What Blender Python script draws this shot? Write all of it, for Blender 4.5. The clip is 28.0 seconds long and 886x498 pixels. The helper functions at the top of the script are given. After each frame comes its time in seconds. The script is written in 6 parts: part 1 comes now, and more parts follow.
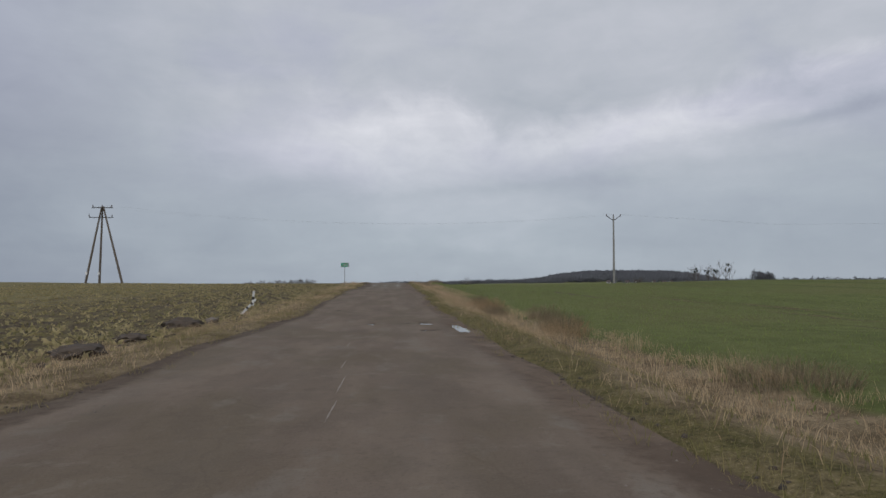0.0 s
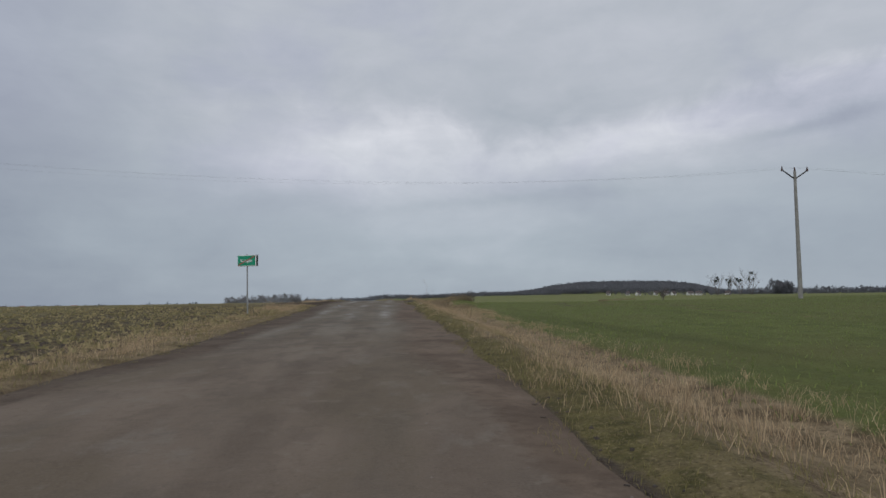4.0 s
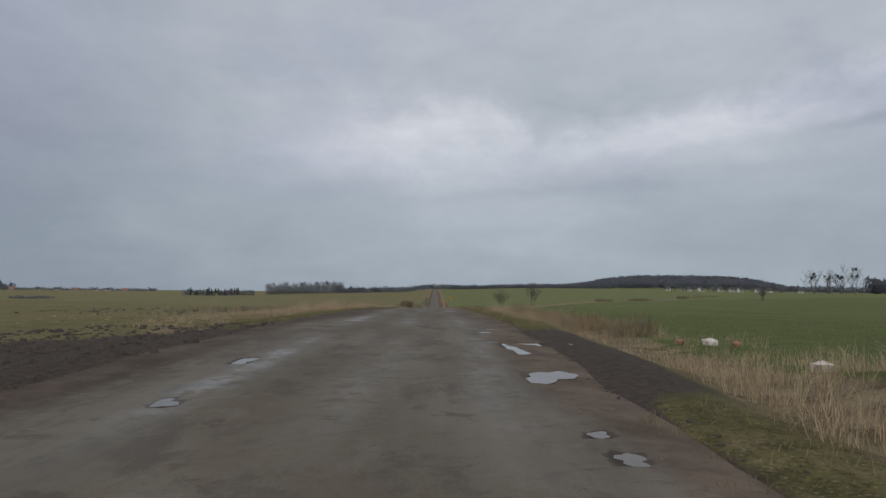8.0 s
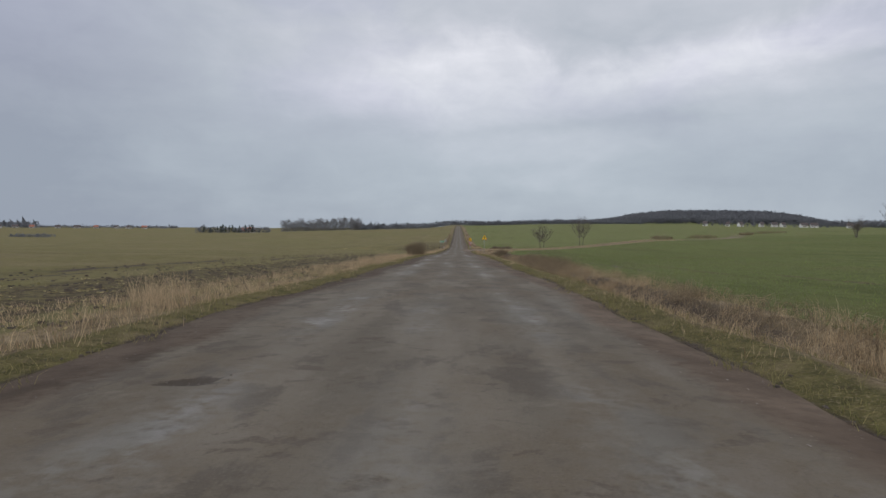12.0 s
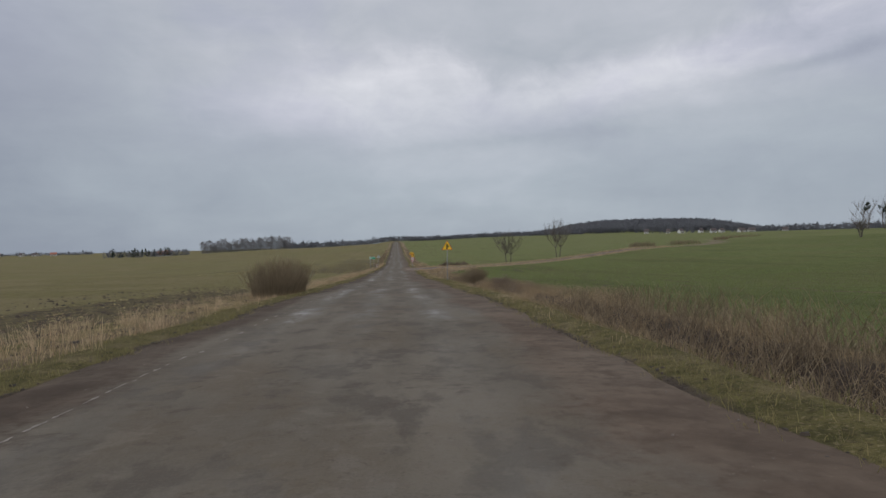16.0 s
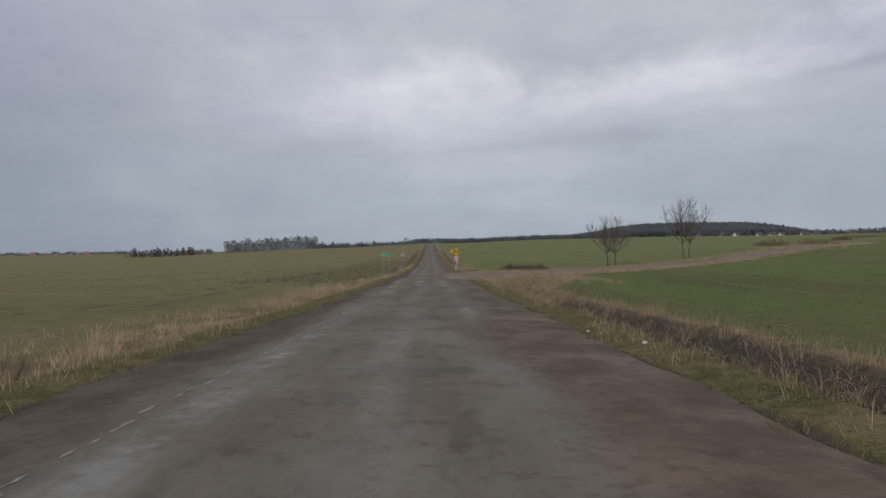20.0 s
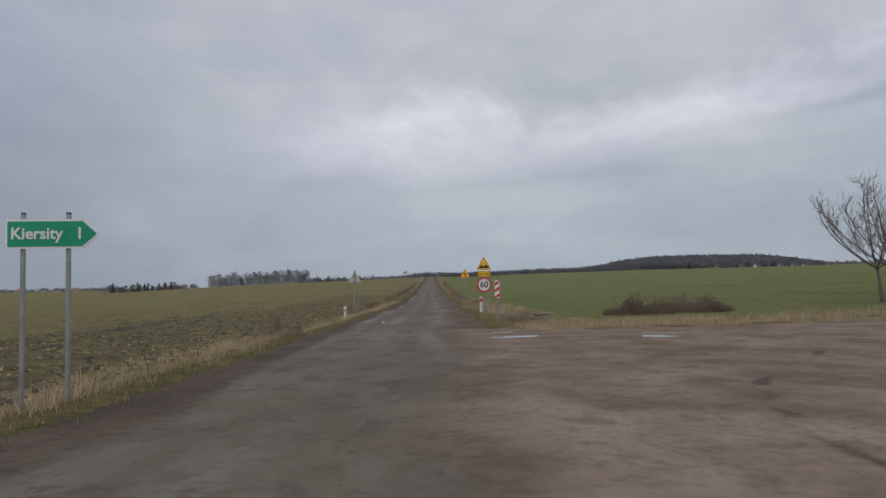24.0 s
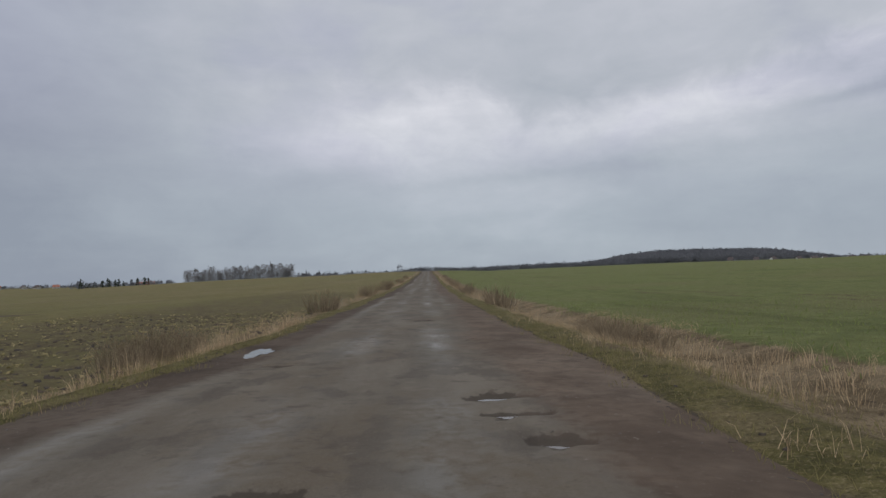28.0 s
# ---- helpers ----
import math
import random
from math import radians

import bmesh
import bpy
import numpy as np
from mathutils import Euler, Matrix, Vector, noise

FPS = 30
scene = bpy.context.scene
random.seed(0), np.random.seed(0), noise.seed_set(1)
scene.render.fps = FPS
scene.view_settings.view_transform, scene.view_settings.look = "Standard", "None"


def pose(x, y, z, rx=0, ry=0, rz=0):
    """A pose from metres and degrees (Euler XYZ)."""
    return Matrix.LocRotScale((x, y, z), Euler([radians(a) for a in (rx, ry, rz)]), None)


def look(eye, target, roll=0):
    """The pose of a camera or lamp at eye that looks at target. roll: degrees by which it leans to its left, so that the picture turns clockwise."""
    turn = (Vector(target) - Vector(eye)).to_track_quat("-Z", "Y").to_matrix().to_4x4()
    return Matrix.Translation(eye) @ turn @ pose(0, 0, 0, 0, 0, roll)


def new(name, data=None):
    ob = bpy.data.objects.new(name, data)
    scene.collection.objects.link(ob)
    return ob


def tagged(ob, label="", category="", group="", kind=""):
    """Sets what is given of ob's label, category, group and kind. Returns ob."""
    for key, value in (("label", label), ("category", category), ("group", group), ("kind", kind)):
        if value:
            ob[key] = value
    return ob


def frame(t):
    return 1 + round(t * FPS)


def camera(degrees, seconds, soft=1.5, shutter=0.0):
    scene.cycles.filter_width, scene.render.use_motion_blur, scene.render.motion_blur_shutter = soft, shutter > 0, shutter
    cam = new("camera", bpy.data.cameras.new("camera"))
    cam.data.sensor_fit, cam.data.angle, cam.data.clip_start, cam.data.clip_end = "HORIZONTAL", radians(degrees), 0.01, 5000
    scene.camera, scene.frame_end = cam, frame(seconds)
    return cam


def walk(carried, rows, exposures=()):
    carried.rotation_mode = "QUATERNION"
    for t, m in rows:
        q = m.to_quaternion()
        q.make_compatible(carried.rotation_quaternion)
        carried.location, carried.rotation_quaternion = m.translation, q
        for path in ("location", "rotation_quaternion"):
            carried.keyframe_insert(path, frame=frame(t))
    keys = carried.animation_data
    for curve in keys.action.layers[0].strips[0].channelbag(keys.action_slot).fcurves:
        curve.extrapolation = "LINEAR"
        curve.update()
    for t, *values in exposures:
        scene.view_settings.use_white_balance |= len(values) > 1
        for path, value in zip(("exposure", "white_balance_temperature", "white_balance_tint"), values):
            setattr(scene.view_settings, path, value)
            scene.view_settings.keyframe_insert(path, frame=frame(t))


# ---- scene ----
# ---------------------------------------------------------------- camera
PATH = [
    (0, 0.62, 0.00, 1.22, 93.15, -0.03, -4.04),
    (0.5, 0.46, 6.19, 1.26, 91.46, 0.68, -4.95),
    (1, 0.30, 12.37, 1.22, 91.63, -0.02, -4.79),
    (1.5, 0.22, 18.53, 1.23, 91.78, -0.04, -4.93),
    (2, 0.20, 24.66, 1.23, 93.08, -0.46, -4.37),
    (2.5, 0.23, 30.76, 1.32, 93.10, -0.26, -4.27),
    (3, 0.35, 36.83, 1.44, 93.45, 0.90, -4.74),
    (3.5, 0.56, 42.86, 1.56, 94.66, 1.08, -5.47),
    (4, 0.71, 48.82, 1.72, 94.31, 0.55, -4.86),
    (4.5, 0.81, 54.73, 1.83, 94.29, 0.18, -4.25),
    (5, 0.86, 60.58, 1.87, 94.64, -0.18, -3.64),
    (5.5, 0.86, 66.39, 1.94, 95.40, -0.51, -3.03),
    (6, 0.76, 72.16, 2.03, 95.28, -1.17, -0.15),
    (6.5, 0.60, 77.89, 2.11, 94.54, 0.07, -0.66),
    (7, 0.41, 83.59, 2.20, 93.20, -0.60, -0.29),
    (7.5, 0.19, 89.25, 2.32, 93.91, -0.67, -0.45),
    (8, -0.01, 94.90, 2.36, 93.41, -0.74, -0.69),
    (8.5, -0.13, 100.53, 2.43, 92.75, -1.10, -0.37),
    (9, -0.20, 106.15, 2.53, 93.06, -0.91, -0.03),
    (9.5, -0.26, 111.76, 2.61, 92.24, -1.82, -0.57),
    (10, -0.37, 117.34, 2.53, 92.91, -2.43, -0.62),
    (10.5, -0.43, 122.92, 2.38, 92.31, -2.41, -0.16),
    (11, -0.38, 128.52, 2.26, 91.75, -2.40, -1.21),
    (11.5, -0.40, 134.09, 2.15, 89.77, -1.98, -0.47),
    (12, -0.37, 139.70, 1.96, 87.52, -0.51, 1.40),
    (12.5, -0.33, 145.37, 1.80, 91.26, 0.20, 3.74),
    (13, -0.29, 151.10, 1.63, 90.63, 0.13, 2.78),
    (13.5, -0.27, 156.90, 1.40, 89.92, 0.43, 1.81),
    (14, -0.24, 162.76, 1.19, 89.01, 0.62, 0.85),
    (14.5, -0.20, 168.68, 0.98, 87.75, 1.08, -0.12),
    (15, -0.15, 174.67, 0.76, 87.22, 0.62, -3.16),
    (15.5, -0.13, 180.73, 0.51, 87.80, 1.17, -2.53),
    (16, -0.15, 186.87, 0.31, 88.98, 1.26, -4.31),
    (16.5, -0.18, 193.06, 0.08, 91.02, -0.20, -3.90),
    (17, -0.24, 199.26, -0.14, 90.33, 1.38, -1.72),
    (17.5, -0.31, 205.48, -0.37, 90.23, 1.85, -1.35),
    (18, -0.38, 211.71, -0.65, 88.72, 2.74, 0.54),
    (18.5, -0.41, 217.93, -0.96, 90.20, 1.77, -1.47),
    (19, -0.37, 224.15, -1.24, 91.13, 1.51, -1.27),
    (19.5, -0.33, 230.41, -1.50, 91.98, -0.99, -3.93),
    (20, -0.28, 236.72, -1.77, 89.34, 0.76, -1.22),
    (20.5, -0.19, 243.04, -2.05, 90.62, 0.85, -0.93),
    (21, -0.08, 249.37, -2.31, 91.19, 0.72, -1.22),
    (21.5, 0.04, 255.70, -2.56, 91.68, 0.71, -1.51),
    (22, 0.16, 262.02, -2.80, 92.20, 0.82, -1.80),
    (22.5, 0.26, 268.33, -3.02, 92.76, 1.28, -2.09),
    (23, 0.34, 274.61, -3.23, 92.76, 0.85, -1.82),
    (23.5, 0.41, 280.90, -3.40, 92.73, 0.42, -2.00),
    (24, 0.50, 287.21, -3.55, 92.57, 1.04, -1.04),
    (24.5, 0.56, 293.55, -3.74, 92.76, 1.22, 0.30),
    (25, 0.61, 299.92, -3.93, 92.40, 0.65, -0.81),
    (25.5, 0.60, 306.36, -4.06, 92.08, 0.45, 0.32),
    (26, 0.62, 312.82, -4.24, 92.24, -0.98, -0.70),
    (26.5, 0.64, 319.24, -4.32, 92.22, -0.43, -0.68),
    (27, 0.65, 325.60, -4.46, 91.86, 3.67, 2.56),
    (27.5, 0.66, 331.84, -4.61, 92.64, 2.35, -0.38),
    (28, 0.68, 338.09, -4.82, 92.18, 1.21, -1.37),
]

cam = camera(71.0, 28.0, soft=1.5)
walk(cam, [(t, pose(x, y, z, rx, ry, rz)) for t, x, y, z, rx, ry, rz in PATH],
     [(0, 0.2, 6500, 10), (5.5, 0.15, 6430, 8.5), (7.5, 0.11, 6430, 8.5), (9, 0.1, 6260, 6.5), (10, 0.08, 6480, 9.5), (11, 0.06, 6490, 9.5), (11.6, 0.15, 6500, 10), (12, 0.36, 6500, 10), (12.6, 0.3, 6500, 10), (14.5, 0.2, 6500, 10), (17, 0.2, 6500, 10), (28, 0.2, 6500, 10)])

# ---------------------------------------------------------------- sky and light
world = bpy.data.worlds.new("overcast_sky")
scene.world = world
world.use_nodes = True


class Nodes:
    """A short way to write node trees."""

    def __init__(self, tree):
        self.tree = tree
        tree.nodes.clear()

    def add(self, kind, inputs=()):
        n = self.tree.nodes.new(kind)
        for k, v in dict(inputs).items():
            if isinstance(v, bpy.types.NodeSocket):
                self.tree.links.new(v, n.inputs[k])
            else:
                n.inputs[k].default_value = v
        return n

    def m(self, op, a, b=0.0, c=0.0):
        n = self.add("ShaderNodeMath", {0: a, 1: b, 2: c})
        n.operation = op
        return n.outputs[0]

    def mix(self, f, a, b, blend="MIX"):
        n = self.add("ShaderNodeMix")
        n.data_type, n.blend_type = "RGBA", blend
        if isinstance(f, bpy.types.NodeSocket):
            self.tree.links.new(f, n.inputs[0])
        else:
            n.inputs[0].default_value = f
        for k, v in ((6, a), (7, b)):
            if isinstance(v, bpy.types.NodeSocket):
                self.tree.links.new(v, n.inputs[k])
            else:
                n.inputs[k].default_value = (*v, 1) if len(v) == 3 else v
        return n.outputs[2]

    def step(self, v, a, b, lo=0.0, hi=1.0):
        """A smooth ramp from lo to hi as v goes from a to b."""
        n = self.add("ShaderNodeMapRange", {0: v, 1: min(a, b), 2: max(a, b), 3: lo if a < b else hi, 4: hi if a < b else lo})
        n.interpolation_type = "SMOOTHSTEP"
        return n.outputs[0]

    def noise(self, vec, scale, detail=4.0, rough=0.55, distortion=0.0):
        return self.add("ShaderNodeTexNoise", {"Vector": vec, "Scale": scale, "Detail": detail, "Roughness": rough, "Distortion": distortion}).outputs[0]

    def join(self, x, y, z=0.0):
        return self.add("ShaderNodeCombineXYZ", {0: x, 1: y, 2: z}).outputs[0]


def build_sky():
    n = Nodes(world.node_tree)
    d = n.add("ShaderNodeSeparateXYZ", {0: n.add("ShaderNodeTexCoord").outputs["Generated"]})
    x, y, z = d.outputs
    az = n.m("ARCTAN2", x, y)
    el = n.m("ARCSINE", z)
    flat = n.join(az, n.m("MULTIPLY", el, 2.2), 0)
    wob = n.m("SUBTRACT", n.noise(flat, 6.0, 5.0, 0.6), 0.5)
    lump = n.m("SUBTRACT", n.noise(n.join(az, n.m("MULTIPLY", el, 2.4), 3.0), 4.2, 5.0, 0.55, 0.3), 0.5)
    veil = n.m("SUBTRACT", n.noise(n.join(n.m("ADD", az, n.m("MULTIPLY", el, 0.5)), n.m("MULTIPLY", el, 7.0), 5.0), 2.6, 5.0, 0.55), 0.5)
    broad = n.m("SUBTRACT", n.noise(n.join(az, n.m("MULTIPLY", el, 1.6), 7.0), 1.7, 3.0, 0.5), 0.5)

    def ramp_line(a0, e0, slope):
        return n.m("ADD", n.m("MULTIPLY", n.m("SUBTRACT", az, a0), slope), e0)

    def blob(a, e, sa, se, tilt=0.0):
        u = n.m("SUBTRACT", az, a)
        v = n.m("SUBTRACT", n.m("SUBTRACT", n.m("ADD", el, n.m("MULTIPLY", wob, 0.05)), e), n.m("MULTIPLY", u, tilt))
        q = n.m("ADD", n.m("POWER", n.m("ABSOLUTE", n.m("DIVIDE", u, sa)), 2.0), n.m("POWER", n.m("ABSOLUTE", n.m("DIVIDE", v, se)), 2.0))
        return n.m("EXPONENT", n.m("MULTIPLY", q, -1.0))

    # lit cloud ahead, notched where a darker sheet hangs over it, running up to the right with a crisp top
    top = n.m("MAXIMUM", ramp_line(0.085, 0.303, -0.80), ramp_line(0.16, 0.243, 0.125))
    top = n.m("MINIMUM", top, n.m("ADD", 0.305, n.m("MULTIPLY", n.m("MAXIMUM", n.m("SUBTRACT", az, 0.3), 0.0), 0.2)))
    billow = n.m("SUBTRACT", n.noise(n.join(az, n.m("MULTIPLY", el, 1.3), 9.0), 13.0, 6.0, 0.62, 0.6), 0.5)
    gap = n.m("SUBTRACT", n.m("ADD", top, n.m("ADD", n.m("MULTIPLY", wob, 0.05), n.m("MULTIPLY", billow, 0.05))), el)
    turn = n.step(az, -0.04, 0.08)
    crisp = n.m("MULTIPLY", n.step(gap, -0.022, 0.028), turn)
    soft = n.m("MULTIPLY", n.step(gap, -0.05, 0.06), n.m("SUBTRACT", 1.0, turn))
    under = n.step(n.m("SUBTRACT", n.m("ADD", el, n.m("MULTIPLY", wob, 0.05)), ramp_line(0.2, 0.165, 0.07)), -0.03, 0.075)
    lit = n.m("MULTIPLY", n.m("MULTIPLY", n.m("ADD", crisp, soft), under), n.m("MULTIPLY", n.step(az, -0.45, 0.06), n.step(az, 1.7, 0.9)))
    lit = n.m("MULTIPLY", lit, n.m("ADD", 0.85, n.m("ADD", n.m("MULTIPLY", lump, 1.5), n.m("ADD", n.m("MULTIPLY", veil, 0.7), n.m("MULTIPLY", billow, 0.8)))))
    v = n.m("ADD", 0.16, n.step(el, 0.0, 0.42, 0.0, 0.33))
    v = n.m("ADD", v, n.m("MULTIPLY", lit, 0.23))
    v = n.m("ADD", v, n.m("MULTIPLY", blob(0.03, 0.262, 0.1, 0.045), 0.08))
    v = n.m("ADD", v, n.m("MULTIPLY", blob(0.42, 0.235, 0.18, 0.028, 0.08), 0.22))
    v = n.m("ADD", v, n.m("MULTIPLY", blob(0.08, 0.12, 0.5, 0.12), 0.22))
    v = n.m("SUBTRACT", v, n.m("MULTIPLY", blob(0.63, 0.232, 0.09, 0.012, 0.12), 0.22))
    v = n.m("SUBTRACT", v, n.m("MULTIPLY", blob(0.18, 0.152, 0.28, 0.013, 0.07), 0.10))
    v = n.m("SUBTRACT", v, n.m("MULTIPLY", blob(0.20, 0.30, 0.12, 0.05, 0.1), 0.08))
    v = n.m("ADD", v, n.m("MULTIPLY", blob(-0.14, 0.2, 0.24, 0.06), 0.1))
    v = n.m("SUBTRACT", v, n.m("MULTIPLY", n.step(az, -0.15, -0.55), 0.13))
    v = n.m("SUBTRACT", v, n.m("MULTIPLY", n.step(az, -0.35, -0.75), n.step(el, 0.02, 0.2, 0.05, 0.2)))
    v = n.m("ADD", v, n.m("ADD", n.m("ADD", n.m("MULTIPLY", billow, 0.14), n.m("MULTIPLY", lump, 0.42)), n.m("ADD", n.m("MULTIPLY", veil, 0.13), n.m("MULTIPLY", broad, 0.22))))
    v = n.m("ADD", v, n.m("MULTIPLY", n.step(el, 0.4, 1.2), 0.25))
    cloud = n.add("ShaderNodeValToRGB", {0: v})
    ramp = cloud.color_ramp
    stops = [(0.0, (0.255, 0.282, 0.338)), (0.35, (0.365, 0.40, 0.447)), (0.6, (0.475, 0.498, 0.55)), (1.0, (0.70, 0.71, 0.755))]
    ramp.elements[0].position, ramp.elements[1].position = 0.0, 1.0
    for p, c in stops[1:-1]:
        ramp.elements.new(p).color = (*c, 1)
    ramp.elements[0].color, ramp.elements[-1].color = (*stops[0][1], 1), (*stops[-1][1], 1)
    sky = n.add("ShaderNodeTexSky")
    sky.sky_type, sky.sun_disc, sky.sun_elevation, sky.sun_rotation = "NISHITA", False, radians(48), radians(203)
    tint = n.mix(n.step(el, 0.02, 0.3), (0.97, 1.0, 1.01), (1.01, 1.0, 1.0))
    tint = n.mix(n.m("MULTIPLY", n.step(az, -0.25, -0.7), n.step(el, 0.1, 0.3)), tint, (1.0, 0.975, 1.05))
    violet = n.step(n.m("ADD", lump, n.m("MULTIPLY", broad, 1.2)), 0.05, -0.25)
    tint = n.mix(n.m("MULTIPLY", violet, n.step(el, 0.08, 0.25, 0.0, 0.8)), tint, (1.0, 0.975, 1.04))
    lit_cloud = n.mix(1.0, cloud.outputs[0], tint, "MULTIPLY")
    both = n.mix(0.96, n.mix(1.0, sky.outputs[0], (0.05, 0.05, 0.05), "MULTIPLY"), lit_cloud)
    bg = n.add("ShaderNodeBackground", {0: both, 1: 1.0})
    n.add("ShaderNodeOutputWorld", {0: bg.outputs[0]})


build_sky()
sun = new("sun", bpy.data.lights.new("sun", "SUN"))
sun.data.energy, sun.data.angle, sun.data.color = 0.9, radians(25), (1.0, 0.97, 0.92)
sun.matrix_world = look((0, 0, 60), (18, 42, 10))


# ---------------------------------------------------------------- materials
def material(name, build):
    mat = bpy.data.materials.new(name)
    mat.use_nodes = True
    n = Nodes(mat.node_tree)
    s = n.add("ShaderNodeBsdfPrincipled")
    n.add("ShaderNodeOutputMaterial", {0: s.outputs[0]})
    build(n, s)
    return mat


def link(n, sock, s, key):
    n.tree.links.new(sock, s.inputs[key])


def bump(n, s, height, strength, distance):
    b = n.add("ShaderNodeBump", {"Strength": strength, "Distance": distance, "Height": height})
    link(n, b.outputs[0], s, "Normal")


def place(n):
    return n.add("ShaderNodeNewGeometry").outputs["Position"]


def attr(n, name):
    a = n.add("ShaderNodeAttribute")
    a.attribute_name = name
    return a.outputs["Fac"]


def plain(name, a, b, scale=8.0, rough=0.6, metal=0.0, relief=0.0, random_shift=0.0, coat=0.0):
    """A surface between two colours with fine grain and broad staining."""
    def build(n, s):
        p = n.add("ShaderNodeTexCoord").outputs["Object"]
        f = n.m("ADD", n.m("MULTIPLY", n.noise(p, scale, 6.0), 0.6), n.m("MULTIPLY", n.noise(p, scale * 0.17, 3.0), 0.4))
        f = n.step(f, 0.32, 0.68)
        if random_shift:
            r = n.add("ShaderNodeNewGeometry").outputs["Random Per Island"]
            f = n.m("ADD", f, n.m("MULTIPLY", n.m("SUBTRACT", r, 0.5), random_shift))
        link(n, n.mix(f, a, b), s, "Base Color")
        link(n, n.step(f, 0.0, 1.0, rough * 0.8, min(1.0, rough * 1.2)), s, "Roughness")
        s.inputs["Metallic"].default_value = metal
        s.inputs["Coat Weight"].default_value = coat
        if relief:
            bump(n, s, n.noise(p, scale * 3, 4.0), 0.5, relief)
    return material(name, build)


def blade_mat(name, stops, rough=0.8, upright=True):
    """Leaves, blades and twigs: each piece takes its own tint."""
    def build(n, s):
        g = n.add("ShaderNodeNewGeometry")
        f = n.m("ADD", n.m("MULTIPLY", g.outputs["Random Per Island"], 0.45), n.m("ADD", n.m("MULTIPLY", n.noise(g.outputs["Position"], 0.35, 3.0), 0.7), n.m("MULTIPLY", n.noise(g.outputs["Position"], 1.9, 4.0), 0.8)))
        r = n.add("ShaderNodeValToRGB", {0: n.m("SUBTRACT", f, 0.48)})
        e = r.color_ramp.elements
        for k in range(len(stops) - 2):
            e.new((k + 1) / (len(stops) - 1))
        for k, c in enumerate(stops):
            e[k].position, e[k].color = k / (len(stops) - 1), (*c, 1)
        link(n, r.outputs[0], s, "Base Color")
        s.inputs["Roughness"].default_value = rough
        s.inputs["Specular IOR Level"].default_value = 0.1
        if upright:
            soft = n.add("ShaderNodeVectorMath", {0: g.outputs["Normal"], 1: (0.3, 0.3, 0.3), 2: (0, 0, 0.9)})
            soft.operation = "MULTIPLY_ADD"
            unit = n.add("ShaderNodeVectorMath", {0: soft.outputs[0]})
            unit.operation = "NORMALIZE"
            link(n, unit.outputs[0], s, "Normal")
            down = n.add("ShaderNodeVectorMath", {0: g.outputs["Normal"], 1: (0.3, 0.3, 0.3), 2: (0, 0, -0.9)})
            down.operation = "MULTIPLY_ADD"
            thin = n.add("ShaderNodeBsdfTranslucent", {0: r.outputs[0], 1: down.outputs[0]})
            both = n.add("ShaderNodeAddShader", {0: s.outputs[0], 1: thin.outputs[0]})
            out = next(k for k in n.tree.nodes if k.type == "OUTPUT_MATERIAL")
            n.tree.links.new(both.outputs[0], out.inputs[0])
    return material(name, build)


def dirt_colour(n, p, dry=(1.0, 1.0, 1.0)):
    """Damp brown road dirt, the same on the shoulders and on the side road."""
    dirt = n.mix(n.step(n.noise(p, 0.9, 5.0, 0.6), 0.3, 0.7), (0.072, 0.055, 0.042), (0.128, 0.101, 0.078))
    dirt = n.mix(n.step(n.noise(p, 0.35, 5.0, 0.6), 0.5, 0.64, 0.0, 0.4), dirt, (0.165, 0.14, 0.112))
    dirt = n.mix(n.step(n.noise(p, 1.6, 6.0, 0.65), 0.52, 0.68, 0.0, 0.5), dirt, (0.05, 0.038, 0.029))
    dirt = n.mix(n.step(n.noise(p, 7.0, 5.0, 0.6), 0.45, 0.7, 0.0, 0.5), dirt, (0.062, 0.048, 0.037))
    dirt = n.mix(n.step(n.noise(p, 19.0, 4.0, 0.7), 0.62, 0.7, 0.0, 0.35), dirt, (0.2, 0.175, 0.145))
    return n.mix(1.0, dirt, dry, "MULTIPLY")


